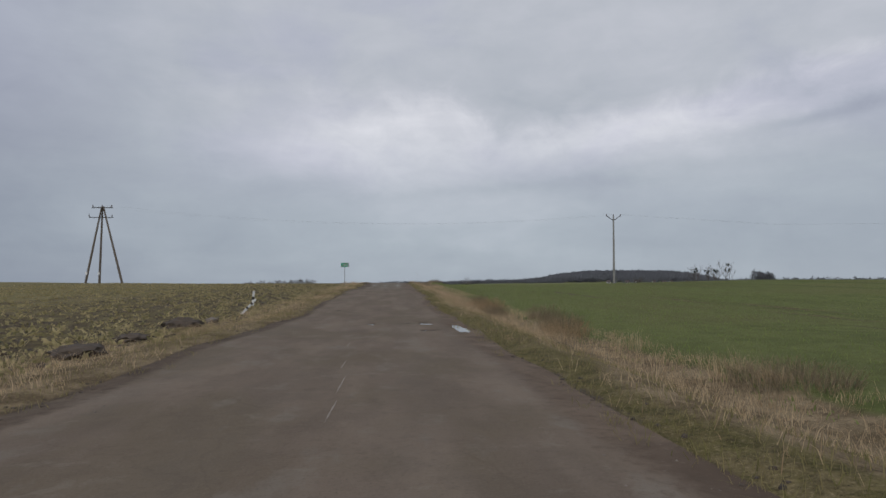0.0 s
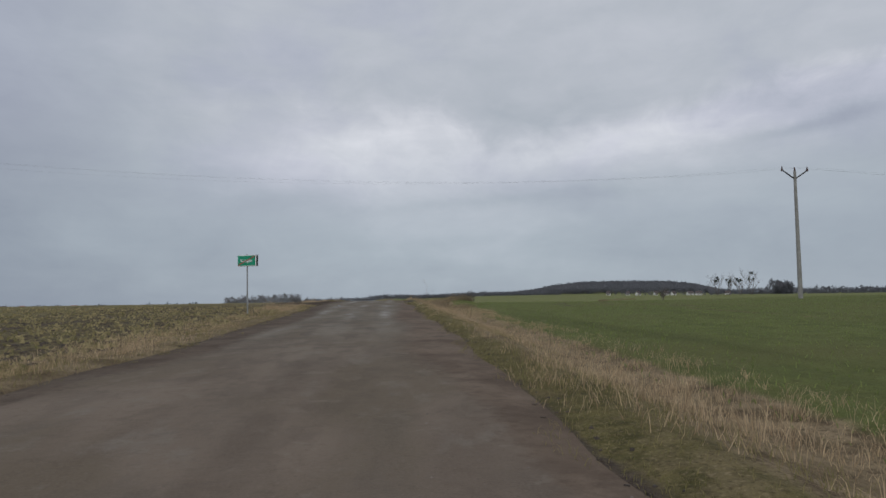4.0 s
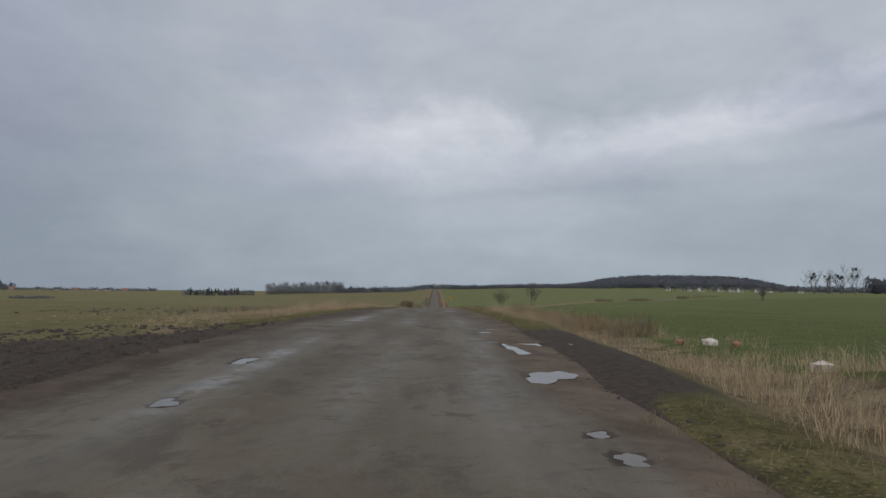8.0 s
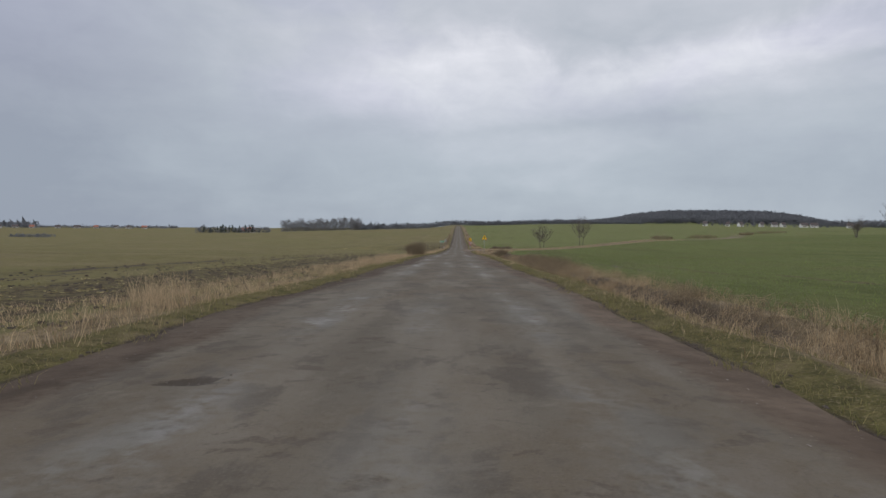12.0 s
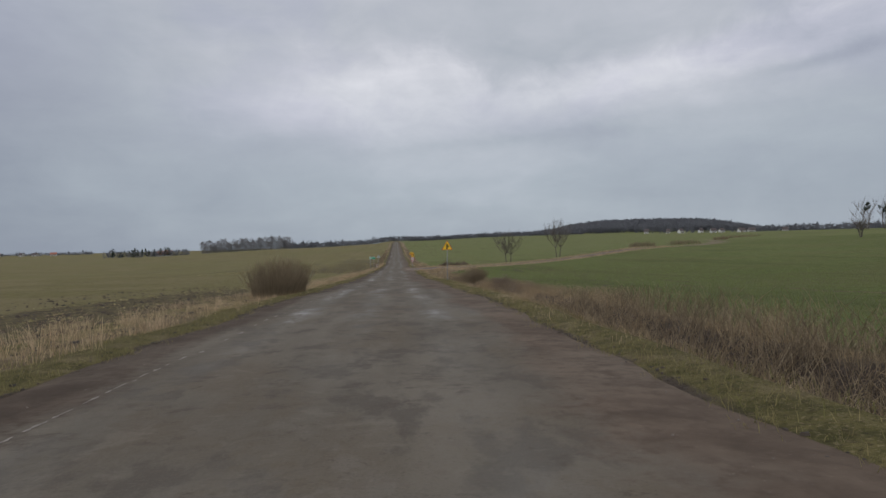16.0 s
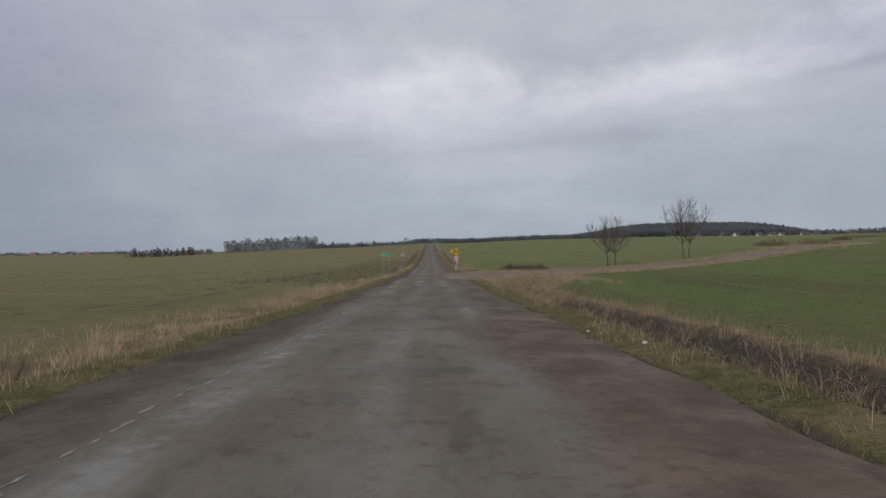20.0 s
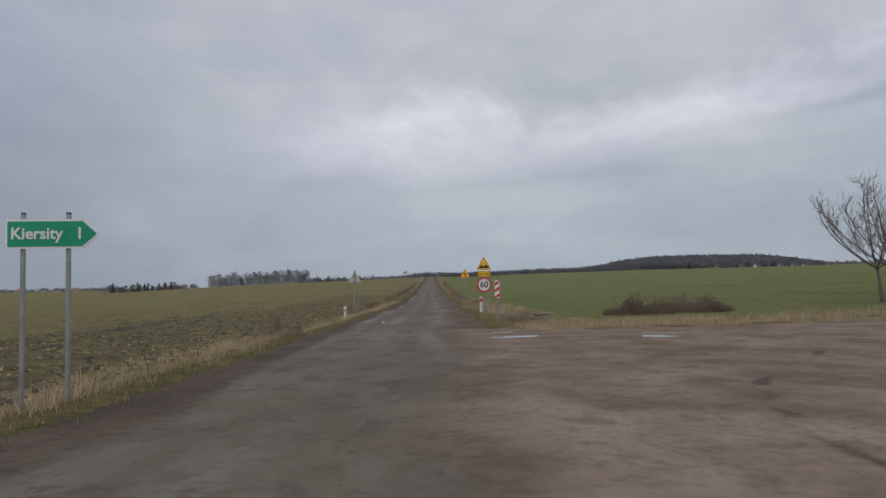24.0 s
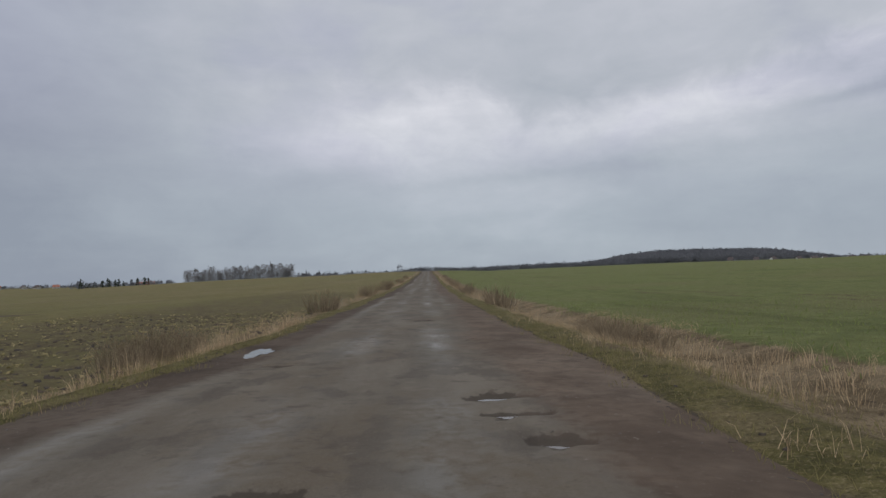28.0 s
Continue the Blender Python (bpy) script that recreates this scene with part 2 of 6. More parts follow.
def build_ground(n, s):
    p = place(n)
    xyz = n.add("ShaderNodeSeparateXYZ", {0: p})
    fine, mid = n.noise(p, 9.0, 6.0, 0.65), n.noise(p, 1.1, 5.0, 0.6)
    broad, huge = n.noise(p, 0.09, 4.0), n.noise(p, 0.012, 3.0)
    streak = n.noise(n.join(n.m("MULTIPLY", xyz.outputs[0], 0.25), n.m("MULTIPLY", xyz.outputs[1], 0.02), 0.0), 1.0, 4.0)
    green = n.mix(n.step(mid, 0.3, 0.7), (0.122, 0.146, 0.05), (0.19, 0.207, 0.077))
    green = n.mix(n.step(broad, 0.42, 0.7, 0.0, 0.75), green, (0.178, 0.17, 0.075))
    green = n.mix(n.step(streak, 0.52, 0.68, 0.0, 0.5), green, (0.08, 0.095, 0.03))
    green = n.mix(n.step(fine, 0.45, 0.75, 0.0, 0.6), green, (0.075, 0.06, 0.032))
    olive = n.mix(n.step(mid, 0.3, 0.7), (0.135, 0.123, 0.05), (0.2, 0.17, 0.077))
    olive = n.mix(n.step(broad, 0.4, 0.7, 0.0, 0.8), olive, (0.215, 0.178, 0.095))
    olive = n.mix(n.step(huge, 0.45, 0.6, 0.0, 0.5), olive, (0.17, 0.16, 0.066))
    olive = n.mix(n.step(streak, 0.5, 0.7, 0.0, 0.5), olive, (0.11, 0.095, 0.05))
    soil = n.mix(n.step(fine, 0.3, 0.7), (0.05, 0.038, 0.026), (0.11, 0.086, 0.058))
    soil = n.mix(n.step(n.noise(p, 4.0, 4.0, 0.7), 0.56, 0.66, 0.0, 0.85), soil, (0.26, 0.225, 0.10))
    speck = n.noise(p, 26.0, 4.0, 0.7)
    tuft = n.noise(p, 3.2, 5.0, 0.65)
    straw = n.mix(n.step(mid, 0.35, 0.65), (0.14, 0.104, 0.06), (0.31, 0.24, 0.148))
    straw = n.mix(n.step(tuft, 0.46, 0.34, 0.0, 0.75), straw, (0.085, 0.06, 0.038))
    lawn = n.mix(n.step(tuft, 0.35, 0.65), (0.08, 0.074, 0.027), (0.16, 0.138, 0.055))
    lawn = n.mix(n.step(mid, 0.5, 0.66, 0.0, 0.7), lawn, (0.22, 0.175, 0.094))
    strip = n.step(n.m("ADD", attr(n, "near"), n.m("MULTIPLY", n.m("SUBTRACT", mid, 0.5), 1.1)), 0.3, 0.7)
    verge = n.mix(strip, straw, lawn)
    verge = n.mix(n.step(fine, 0.5, 0.72, 0.0, 0.7), verge, (0.07, 0.054, 0.03))
    verge = n.mix(n.step(speck, 0.55, 0.66, 0.0, 0.6), verge, (0.34, 0.27, 0.16))
    verge = n.mix(n.step(speck, 0.45, 0.34, 0.0, 0.7), verge, (0.038, 0.031, 0.018))
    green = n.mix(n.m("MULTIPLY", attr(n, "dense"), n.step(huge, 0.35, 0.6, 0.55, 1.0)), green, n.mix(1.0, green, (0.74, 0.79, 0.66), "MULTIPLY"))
    green = n.mix(n.step(speck, 0.45, 0.34, 0.0, 0.5), green, (0.05, 0.055, 0.02))
    clump = n.noise(p, 2.6, 6.0, 0.7)
    olive = n.mix(n.step(clump, 0.46, 0.36, 0.0, 0.6), olive, (0.07, 0.056, 0.034))
    green = n.mix(n.step(clump, 0.44, 0.34, 0.0, 0.35), green, (0.068, 0.06, 0.03))
    olive = n.mix(n.step(speck, 0.55, 0.66, 0.0, 0.45), olive, (0.26, 0.225, 0.11))
    track = dirt_colour(n, p, (2.0, 1.96, 1.92))
    col = n.mix(attr(n, "crop"), olive, green)
    soil = n.mix(n.step(n.noise(p, 2.2, 5.0, 0.7), 0.44, 0.62, 0.0, 0.8), soil, (0.19, 0.165, 0.075))
    col = n.mix(n.step(n.m("ADD", attr(n, "soil"), n.m("MULTIPLY", n.m("SUBTRACT", mid, 0.5), 0.9)), 0.35, 0.65), col, soil)
    col = n.mix(n.step(n.m("ADD", attr(n, "verge"), n.m("MULTIPLY", n.m("SUBTRACT", mid, 0.5), 0.7)), 0.3, 0.7), col, verge)
    mud = n.step(n.m("ADD", attr(n, "track"), n.m("MULTIPLY", n.m("SUBTRACT", mid, 0.5), 0.6)), 0.35, 0.65)
    col = n.mix(mud, col, track)
    wallow = n.step(n.m("ADD", attr(n, "mud"), n.m("MULTIPLY", n.m("SUBTRACT", mid, 0.5), 0.8)), 0.35, 0.65)
    col = n.mix(wallow, col, n.mix(n.step(fine, 0.3, 0.7), (0.052, 0.039, 0.03), (0.1, 0.077, 0.058)))
    link(n, col, s, "Base Color")
    link(n, n.step(wallow, 0.0, 1.0, 0.97, 0.8), s, "Roughness")
    s.inputs["Specular IOR Level"].default_value = 0.12
    rough = n.m("ADD", n.m("MULTIPLY", mid, 0.7), n.m("MULTIPLY", fine, 0.5))
    bump(n, s, n.m("MULTIPLY", rough, n.step(mud, 0.0, 1.0, 1.0, 0.25)), 0.95, 0.22)


def build_road(n, s):
    p = place(n)
    xyz = n.add("ShaderNodeSeparateXYZ", {0: p})
    grit, fine, mid = n.noise(p, 45.0, 4.0, 0.7), n.noise(p, 7.0, 5.0, 0.6), n.noise(p, 0.9, 5.0, 0.6)
    blotch = n.noise(n.join(n.m("MULTIPLY", xyz.outputs[0], 2.0), xyz.outputs[1], 6.0), 0.8, 6.0, 0.65)
    along = n.noise(n.join(n.m("MULTIPLY", xyz.outputs[0], 1.2), n.m("MULTIPLY", xyz.outputs[1], 0.2), 0.0), 1.0, 3.0, 0.5)
    patch = n.noise(n.join(n.m("MULTIPLY", xyz.outputs[0], 0.5), n.m("MULTIPLY", xyz.outputs[1], 0.22), 2.0), 1.0, 3.0)
    tar = n.mix(n.step(along, 0.3, 0.7), (0.115, 0.101, 0.085), (0.17, 0.152, 0.13))
    tar = n.mix(attr(n, "old"), tar, n.mix(n.step(along, 0.3, 0.7), (0.125, 0.1, 0.084), (0.172, 0.14, 0.118)))
    tar = n.mix(n.step(patch, 0.46, 0.6, 0.0, 0.75), tar, (0.12, 0.098, 0.075))
    scab = n.noise(n.join(n.m("MULTIPLY", xyz.outputs[0], 0.8), xyz.outputs[1], 11.0), 2.3, 6.0, 0.7, 0.4)
    worn = n.m("SUBTRACT", 1.0, n.m("MULTIPLY", attr(n, "old"), 0.7))
    tar = n.mix(n.m("MULTIPLY", worn, n.step(blotch, 0.5, 0.62, 0.0, 0.7)), tar, (0.068, 0.056, 0.048))
    tar = n.mix(n.step(blotch, 0.46, 0.34, 0.0, 0.5), tar, (0.175, 0.16, 0.146))
    tar = n.mix(n.m("MULTIPLY", worn, n.step(scab, 0.56, 0.64, 0.0, 0.6)), tar, (0.072, 0.058, 0.05))
    tar = n.mix(n.step(scab, 0.42, 0.33, 0.0, 0.4), tar, (0.19, 0.17, 0.15))
    tar = n.mix(n.step(fine, 0.5, 0.72, 0.0, 0.5), tar, (0.115, 0.09, 0.073))
    tar = n.mix(n.step(grit, 0.52, 0.72, 0.0, 0.45), tar, (0.185, 0.165, 0.148))
    tar = n.mix(n.step(grit, 0.46, 0.3, 0.0, 0.45), tar, (0.06, 0.05, 0.043))
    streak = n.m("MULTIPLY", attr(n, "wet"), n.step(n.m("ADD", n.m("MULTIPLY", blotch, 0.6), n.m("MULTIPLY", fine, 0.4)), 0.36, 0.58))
    # Paler wheel tracks: the sky's sheen on wet tar, painted into the colour.
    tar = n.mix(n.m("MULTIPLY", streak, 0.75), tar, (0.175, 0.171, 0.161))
    crack = n.add("ShaderNodeTexVoronoi", {"Vector": n.add("ShaderNodeVectorMath", {0: p, 1: n.join(n.m("MULTIPLY", mid, 0.8), n.m("MULTIPLY", fine, 0.35), 0.0)}).outputs[0], "Scale": 0.75})
    crack.feature = "DISTANCE_TO_EDGE"
    crack = n.m("MULTIPLY", n.step(crack.outputs[0], 0.012, 0.0), n.step(patch, 0.42, 0.55))
    tar = n.mix(n.m("MULTIPLY", crack, 0.13), tar, (0.05, 0.042, 0.036))
    pit = n.step(n.m("ADD", attr(n, "hole"), n.m("MULTIPLY", n.m("SUBTRACT", n.noise(p, 11.0, 4.0, 0.6), 0.5), 0.9)), 0.3, 0.5)
    # Dark broken floors, with the shade inside the holes painted in too.
    tar = n.mix(n.m("MULTIPLY", pit, 0.68), tar, (0.04, 0.032, 0.028))
    dirt = n.mix(attr(n, "dry"), n.mix(attr(n, "damp"), dirt_colour(n, p, (1.24, 1.19, 1.14)), dirt_colour(n, p, (0.9, 0.87, 0.84))), dirt_colour(n, p, (2.0, 1.96, 1.92)))
    d = n.step(n.m("ADD", attr(n, "dirt"), n.m("MULTIPLY", n.m("SUBTRACT", n.m("ADD", n.m("MULTIPLY", mid, 0.5), n.m("MULTIPLY", fine, 0.5)), 0.5), 1.5)), 0.2, 0.8)
    tar = n.mix(1.0, tar, (1.03, 1.0, 0.91), "MULTIPLY")
    link(n, n.mix(d, tar, dirt), s, "Base Color")
    wet = n.m("MULTIPLY", n.step(n.m("ADD", n.m("MULTIPLY", along, 0.5), n.m("MULTIPLY", mid, 0.5)), 0.3, 0.7), n.m("SUBTRACT", 1.0, n.m("MULTIPLY", d, 0.8)))
    wet = n.m("MULTIPLY", wet, n.m("ADD", n.m("MULTIPLY", attr(n, "wet"), 0.25), n.m("MULTIPLY", streak, 0.75)))
    link(n, n.m("ADD", n.step(wet, 0.0, 1.0, 0.92, 0.34), n.m("MULTIPLY", n.m("SUBTRACT", grit, 0.5), 0.1)), s, "Roughness")
    link(n, n.step(wet, 0.0, 1.0, 0.12, 0.55), s, "Specular IOR Level")
    bump(n, s, n.m("ADD", n.m("MULTIPLY", grit, 0.25), n.m("ADD", n.m("MULTIPLY", fine, 0.6), n.m("MULTIPLY", mid, 0.4))), 0.7, 0.03)


def build_water(n, s):
    p = place(n)
    link(n, n.mix(n.noise(p, 1.3, 3.0), (0.085, 0.07, 0.055), (0.14, 0.118, 0.095)), s, "Base Color")
    link(n, n.step(n.noise(p, 3.0, 3.0), 0.4, 0.7, 0.03, 0.10), s, "Roughness")
    s.inputs["IOR"].default_value = 1.33
    s.inputs["Specular IOR Level"].default_value = 0.6
    bump(n, s, n.noise(p, 14.0, 3.0), 0.12, 0.004)


M_GROUND = material("fields_and_verges", build_ground)
M_ROAD = material("worn_wet_asphalt", build_road)
M_WATER = material("muddy_water", build_water)
M_CLOD = plain("wet_soil_clod", (0.03, 0.022, 0.016), (0.085, 0.064, 0.046), 6, 0.9, relief=0.01, random_shift=0.6)
M_STONE = plain("grey_gravel", (0.075, 0.06, 0.05), (0.19, 0.16, 0.135), 12, 0.85, random_shift=0.9)
M_WHITE_STONE = plain("pale_rubble", (0.5, 0.42, 0.36), (0.78, 0.7, 0.62), 5, 0.8, relief=0.01)
M_BRICK = plain("broken_brick", (0.28, 0.12, 0.08), (0.42, 0.22, 0.15), 9, 0.85, relief=0.006)
M_LITTER = plain("white_litter", (0.62, 0.62, 0.6), (0.82, 0.82, 0.8), 9, 0.5)
M_LINE = plain("worn_road_paint", (0.15, 0.13, 0.108), (0.31, 0.275, 0.235), 9, 0.95)
M_DRY = blade_mat("dry_grass", [(0.123, 0.0828, 0.0475), (0.275, 0.202, 0.119), (0.408, 0.313, 0.194), (0.162, 0.11, 0.0634), (0.446, 0.345, 0.224), (0.218, 0.156, 0.088)])
M_GRASS = blade_mat("short_grass", [(0.0616, 0.063, 0.0208), (0.107, 0.102, 0.0368), (0.185, 0.151, 0.072), (0.0792, 0.079, 0.0264), (0.246, 0.189, 0.104)])
M_CROP = blade_mat("young_wheat", [(0.07, 0.095, 0.026), (0.105, 0.132, 0.04), (0.14, 0.16, 0.054), (0.115, 0.12, 0.046)])
M_BEET = blade_mat("leafy_residue", [(0.085, 0.08, 0.034), (0.165, 0.147, 0.066), (0.29, 0.24, 0.13), (0.11, 0.102, 0.044), (0.22, 0.172, 0.1), (0.34, 0.285, 0.165)])
M_BRAMBLE = blade_mat("bramble_stems", [(0.062, 0.046, 0.034), (0.165, 0.128, 0.088), (0.3, 0.243, 0.165), (0.088, 0.066, 0.048), (0.36, 0.29, 0.2)])
M_BRUSH = blade_mat("cut_brushwood", [(0.062, 0.046, 0.036), (0.13, 0.1, 0.078), (0.2, 0.16, 0.125), (0.09, 0.068, 0.053)])
M_TWIG = blade_mat("willow_shoots", [(0.105, 0.082, 0.056), (0.185, 0.148, 0.1), (0.26, 0.21, 0.143), (0.14, 0.11, 0.075)])
M_BARK = plain("grey_bark", (0.095, 0.08, 0.066), (0.19, 0.165, 0.14), 7, 0.9, relief=0.01)
# Bare far trees; the blue-grey haze of distance is mixed into these colours.
M_WOODS_HAZE = blade_mat("hazy_bare_woods", [(0.078, 0.083, 0.094), (0.112, 0.114, 0.12), (0.088, 0.094, 0.101), (0.13, 0.128, 0.131)])
M_FAR_TWIG = blade_mat("far_grey_twigs", [(0.085, 0.083, 0.082), (0.125, 0.12, 0.116), (0.1, 0.097, 0.094)])
M_FIR = blade_mat("fir_needles", [(0.03, 0.04, 0.03), (0.045, 0.055, 0.04), (0.036, 0.046, 0.034)], upright=False)
M_STEEL = plain("galvanised_steel", (0.34, 0.345, 0.34), (0.46, 0.465, 0.46), 14, 0.45, 0.7)
M_BACK = plain("sign_back_grey", (0.42, 0.45, 0.42), (0.52, 0.55, 0.52), 6, 0.5, 0.3)
M_YELLOW = plain("sign_yellow", (0.86, 0.53, 0.02), (0.90, 0.58, 0.03), 5, 0.45)
M_RED = plain("sign_red", (0.52, 0.02, 0.025), (0.6, 0.035, 0.04), 5, 0.45)
M_WHITE = plain("sign_white", (0.74, 0.74, 0.73), (0.82, 0.82, 0.81), 5, 0.45)
M_GREEN = plain("sign_green", (0.006, 0.27, 0.145), (0.012, 0.32, 0.18), 5, 0.45)
M_BLACK = plain("sign_black", (0.012, 0.012, 0.014), (0.02, 0.02, 0.022), 5, 0.5)
M_POST_WHITE = plain("delineator_plastic", (0.66, 0.66, 0.65), (0.8, 0.8, 0.79), 7, 0.5)
M_CONCRETE = plain("pole_concrete", (0.22, 0.215, 0.2), (0.34, 0.33, 0.31), 4, 0.85, relief=0.005)
M_TIMBER = plain("weathered_pole_timber", (0.10, 0.082, 0.066), (0.19, 0.16, 0.13), 4, 0.85, relief=0.008)
M_IRON = plain("dark_iron", (0.03, 0.03, 0.03), (0.07, 0.065, 0.06), 9, 0.6, 0.5)
M_WIRE = plain("aluminium_wire", (0.22, 0.23, 0.24), (0.3, 0.31, 0.32), 3, 0.5)
M_GLASS_BROWN = plain("insulator_ceramic", (0.05, 0.025, 0.018), (0.1, 0.05, 0.035), 9, 0.25)
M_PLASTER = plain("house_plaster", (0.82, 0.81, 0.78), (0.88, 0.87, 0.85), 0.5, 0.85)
# White plaster of the left-hand houses, greyed in its colour for distance haze.
M_PLASTER_HAZE = plain("haze_dulled_plaster", (0.36, 0.35, 0.33), (0.5, 0.49, 0.46), 0.5, 0.85)
M_ROOF = plain("dark_roof_tile", (0.06, 0.05, 0.05), (0.11, 0.085, 0.08), 0.8, 0.8)
M_ROOF_RED = plain("red_roof_tile", (0.26, 0.10, 0.07), (0.36, 0.16, 0.11), 0.8, 0.8)
M_PANE = plain("window_pane", (0.03, 0.035, 0.04), (0.06, 0.065, 0.07), 2.0, 0.15)
M_DOOR = plain("brown_door", (0.12, 0.07, 0.04), (0.18, 0.11, 0.07), 2.0, 0.6)


# ---------------------------------------------------------------- tools for meshes
RNG = np.random.default_rng(11)


def mesh_of(name, verts, faces, mats, parent=None, label="", smooth_faces=False):
    me = bpy.data.meshes.new(name)
    if isinstance(faces, np.ndarray):
        v, f = np.asarray(verts, np.float32), np.asarray(faces, np.int32)
        me.vertices.add(len(v))
        me.vertices.foreach_set("co", v.ravel())
        me.loops.add(f.size)
        me.loops.foreach_set("vertex_index", f.ravel())
        me.polygons.add(len(f))
        me.polygons.foreach_set("loop_start", np.arange(0, f.size, f.shape[1], dtype=np.int32))
    else:
        me.from_pydata(np.asarray(verts).tolist(), [], [list(map(int, f)) for f in faces])
    for m in (mats if isinstance(mats, (list, tuple)) else [mats]):
        me.materials.append(m)
    me.update(calc_edges=True)
    if smooth_faces:
        me.polygons.foreach_set("use_smooth", np.ones(len(me.polygons), bool))
    ob = new(name, me)
    if parent:
        ob.parent = parent
    if label:
        ob["label"] = label
    return ob


def part(name, bm, mat, parent, label=""):
    """Links a bmesh as one mesh object under a thing or a part."""
    me = bpy.data.meshes.new(name)
    bm.to_mesh(me)
    bm.free()
    me.materials.append(mat)
    ob = new(name, me)
    ob.parent = parent
    if label:
        ob["label"] = label
    return ob


def thing(name, m, label, category, group="", kind=""):
    ob = new(name)
    ob.empty_display_size = 0.2
    ob.matrix_world = m
    return tagged(ob, label, category, group, kind)


def bm_box(x, y, z, at=(0, 0, 0), bevel=0.0, turn=None):
    bm = bmesh.new()
    bmesh.ops.create_cube(bm, size=1, matrix=Matrix.Translation(at) @ (turn or Matrix()) @ Matrix.Diagonal((x, y, z, 1)))
    if bevel:
        bmesh.ops.bevel(bm, geom=bm.edges[:], offset=bevel, segments=2, affect="EDGES")
    return bm


def bm_cyl(r0, r1, p0, p1, sides=12):
    bm = bmesh.new()
    a, b = Vector(p0), Vector(p1)
    q = (b - a).to_track_quat("Z", "Y").to_matrix().to_4x4()
    bmesh.ops.create_cone(bm, cap_ends=True, segments=sides, radius1=r0, radius2=r1, depth=(b - a).length, matrix=Matrix.Translation((a + b) / 2) @ q)
    return bm


def bm_join(*bms):
    out = bmesh.new()
    for b in bms:
        me = bpy.data.meshes.new("tmp")
        b.to_mesh(me)
        b.free()
        out.from_mesh(me)
        bpy.data.meshes.remove(me)
    return out


def bm_plate(points, depth, front_y, bevel=0.0):
    """A flat plate from an outline in x and z; its face looks along -y and stands at front_y."""
    bm = bmesh.new()
    vs = [bm.verts.new((x, front_y, z)) for x, z in points]
    f = bm.faces.new(vs)
    f.normal_update()
    if f.normal.y > 0:
        f.normal_flip()
    back = bmesh.ops.extrude_face_region(bm, geom=[f])
    bmesh.ops.translate(bm, verts=[v for v in back["geom"] if isinstance(v, bmesh.types.BMVert)], vec=(0, depth, 0))
    bmesh.ops.recalc_face_normals(bm, faces=bm.faces[:])
    if bevel:
        bmesh.ops.bevel(bm, geom=bm.edges[:], offset=bevel, segments=1, affect="EDGES")
    return bm


def rounded(points, r, n=5):
    """An outline with its corners rounded."""
    out, k = [], len(points)
    for i in range(k):
        p, a, b = Vector(points[i]), Vector(points[i - 1]), Vector(points[(i + 1) % k])
        u, v = (a - p).normalized(), (b - p).normalized()
        t = r / math.tan(u.angle(v) / 2)
        c = p + (u + v).normalized() * r / math.sin(u.angle(v) / 2)
        s, e = p + u * t - c, p + v * t - c
        for j in range(n + 1):
            w = s.lerp(e, j / n).normalized() * r
            out.append(tuple(c + w))
    return out


def disc(r, n=40):
    return [(r * math.cos(2 * math.pi * i / n), r * math.sin(2 * math.pi * i / n)) for i in range(n)]


def shifted(pts, dx, dz):
    return [(x + dx, z + dz) for x, z in pts]


def lettering(name, text, size, at, mat, parent, wide=1.0):
    cu = bpy.data.curves.new(name, "FONT")
    cu.body, cu.size, cu.align_x, cu.align_y, cu.extrude = text, size, "CENTER", "CENTER", 0.002
    cu.offset = size * 0.018
    tmp = bpy.data.objects.new(name, cu)
    scene.collection.objects.link(tmp)
    me = bpy.data.meshes.new_from_object(tmp.evaluated_get(bpy.context.evaluated_depsgraph_get()))
    bpy.data.objects.remove(tmp)
    me.materials.clear()
    me.materials.append(mat)
    me.transform(Matrix.Translation(at) @ Euler((radians(90), 0, 0)).to_matrix().to_4x4() @ Matrix.Diagonal((wide, 1, 1, 1)))
    ob = new(name, me)
    ob.parent = parent
    return ob


def tubes(lines, sides=5):
    """Many bent tapering tubes, each a list of (x, y, z, radius), as vertices and faces."""
    ring = np.arange(sides) * 2 * np.pi / sides
    by_length = {}
    for ln in lines:
        by_length.setdefault(len(ln), []).append(ln)
    vs, fs, base = [], [], 0
    for k, group in by_length.items():
        ln = np.asarray(group, float)
        p, r = ln[:, :, :3], ln[:, :, 3]
        d = np.gradient(p, axis=1)
        d /= np.linalg.norm(d, axis=2, keepdims=True) + 1e-9
        ref = np.where(np.abs(d[:, :, 2:3]) > 0.9, [1.0, 0, 0], [0, 0, 1.0])
        u = np.cross(d, ref)
        u /= np.linalg.norm(u, axis=2, keepdims=True) + 1e-9
        w = np.cross(d, u)
        v = p[:, :, None] + r[:, :, None, None] * (np.cos(ring)[:, None] * u[:, :, None] + np.sin(ring)[:, None] * w[:, :, None])
        j = np.arange(sides)
        quad = np.stack([j, (j + 1) % sides, sides + (j + 1) % sides, sides + j], 1)
        one = (quad[None] + (np.arange(k - 1) * sides)[:, None, None]).reshape(-1, 4)
        vs.append(v.reshape(-1, 3))
        fs.append((one[None] + (base + np.arange(len(ln)) * k * sides)[:, None, None]).reshape(-1, 4))
        base += len(ln) * k * sides
    return np.concatenate(vs), np.concatenate(fs)


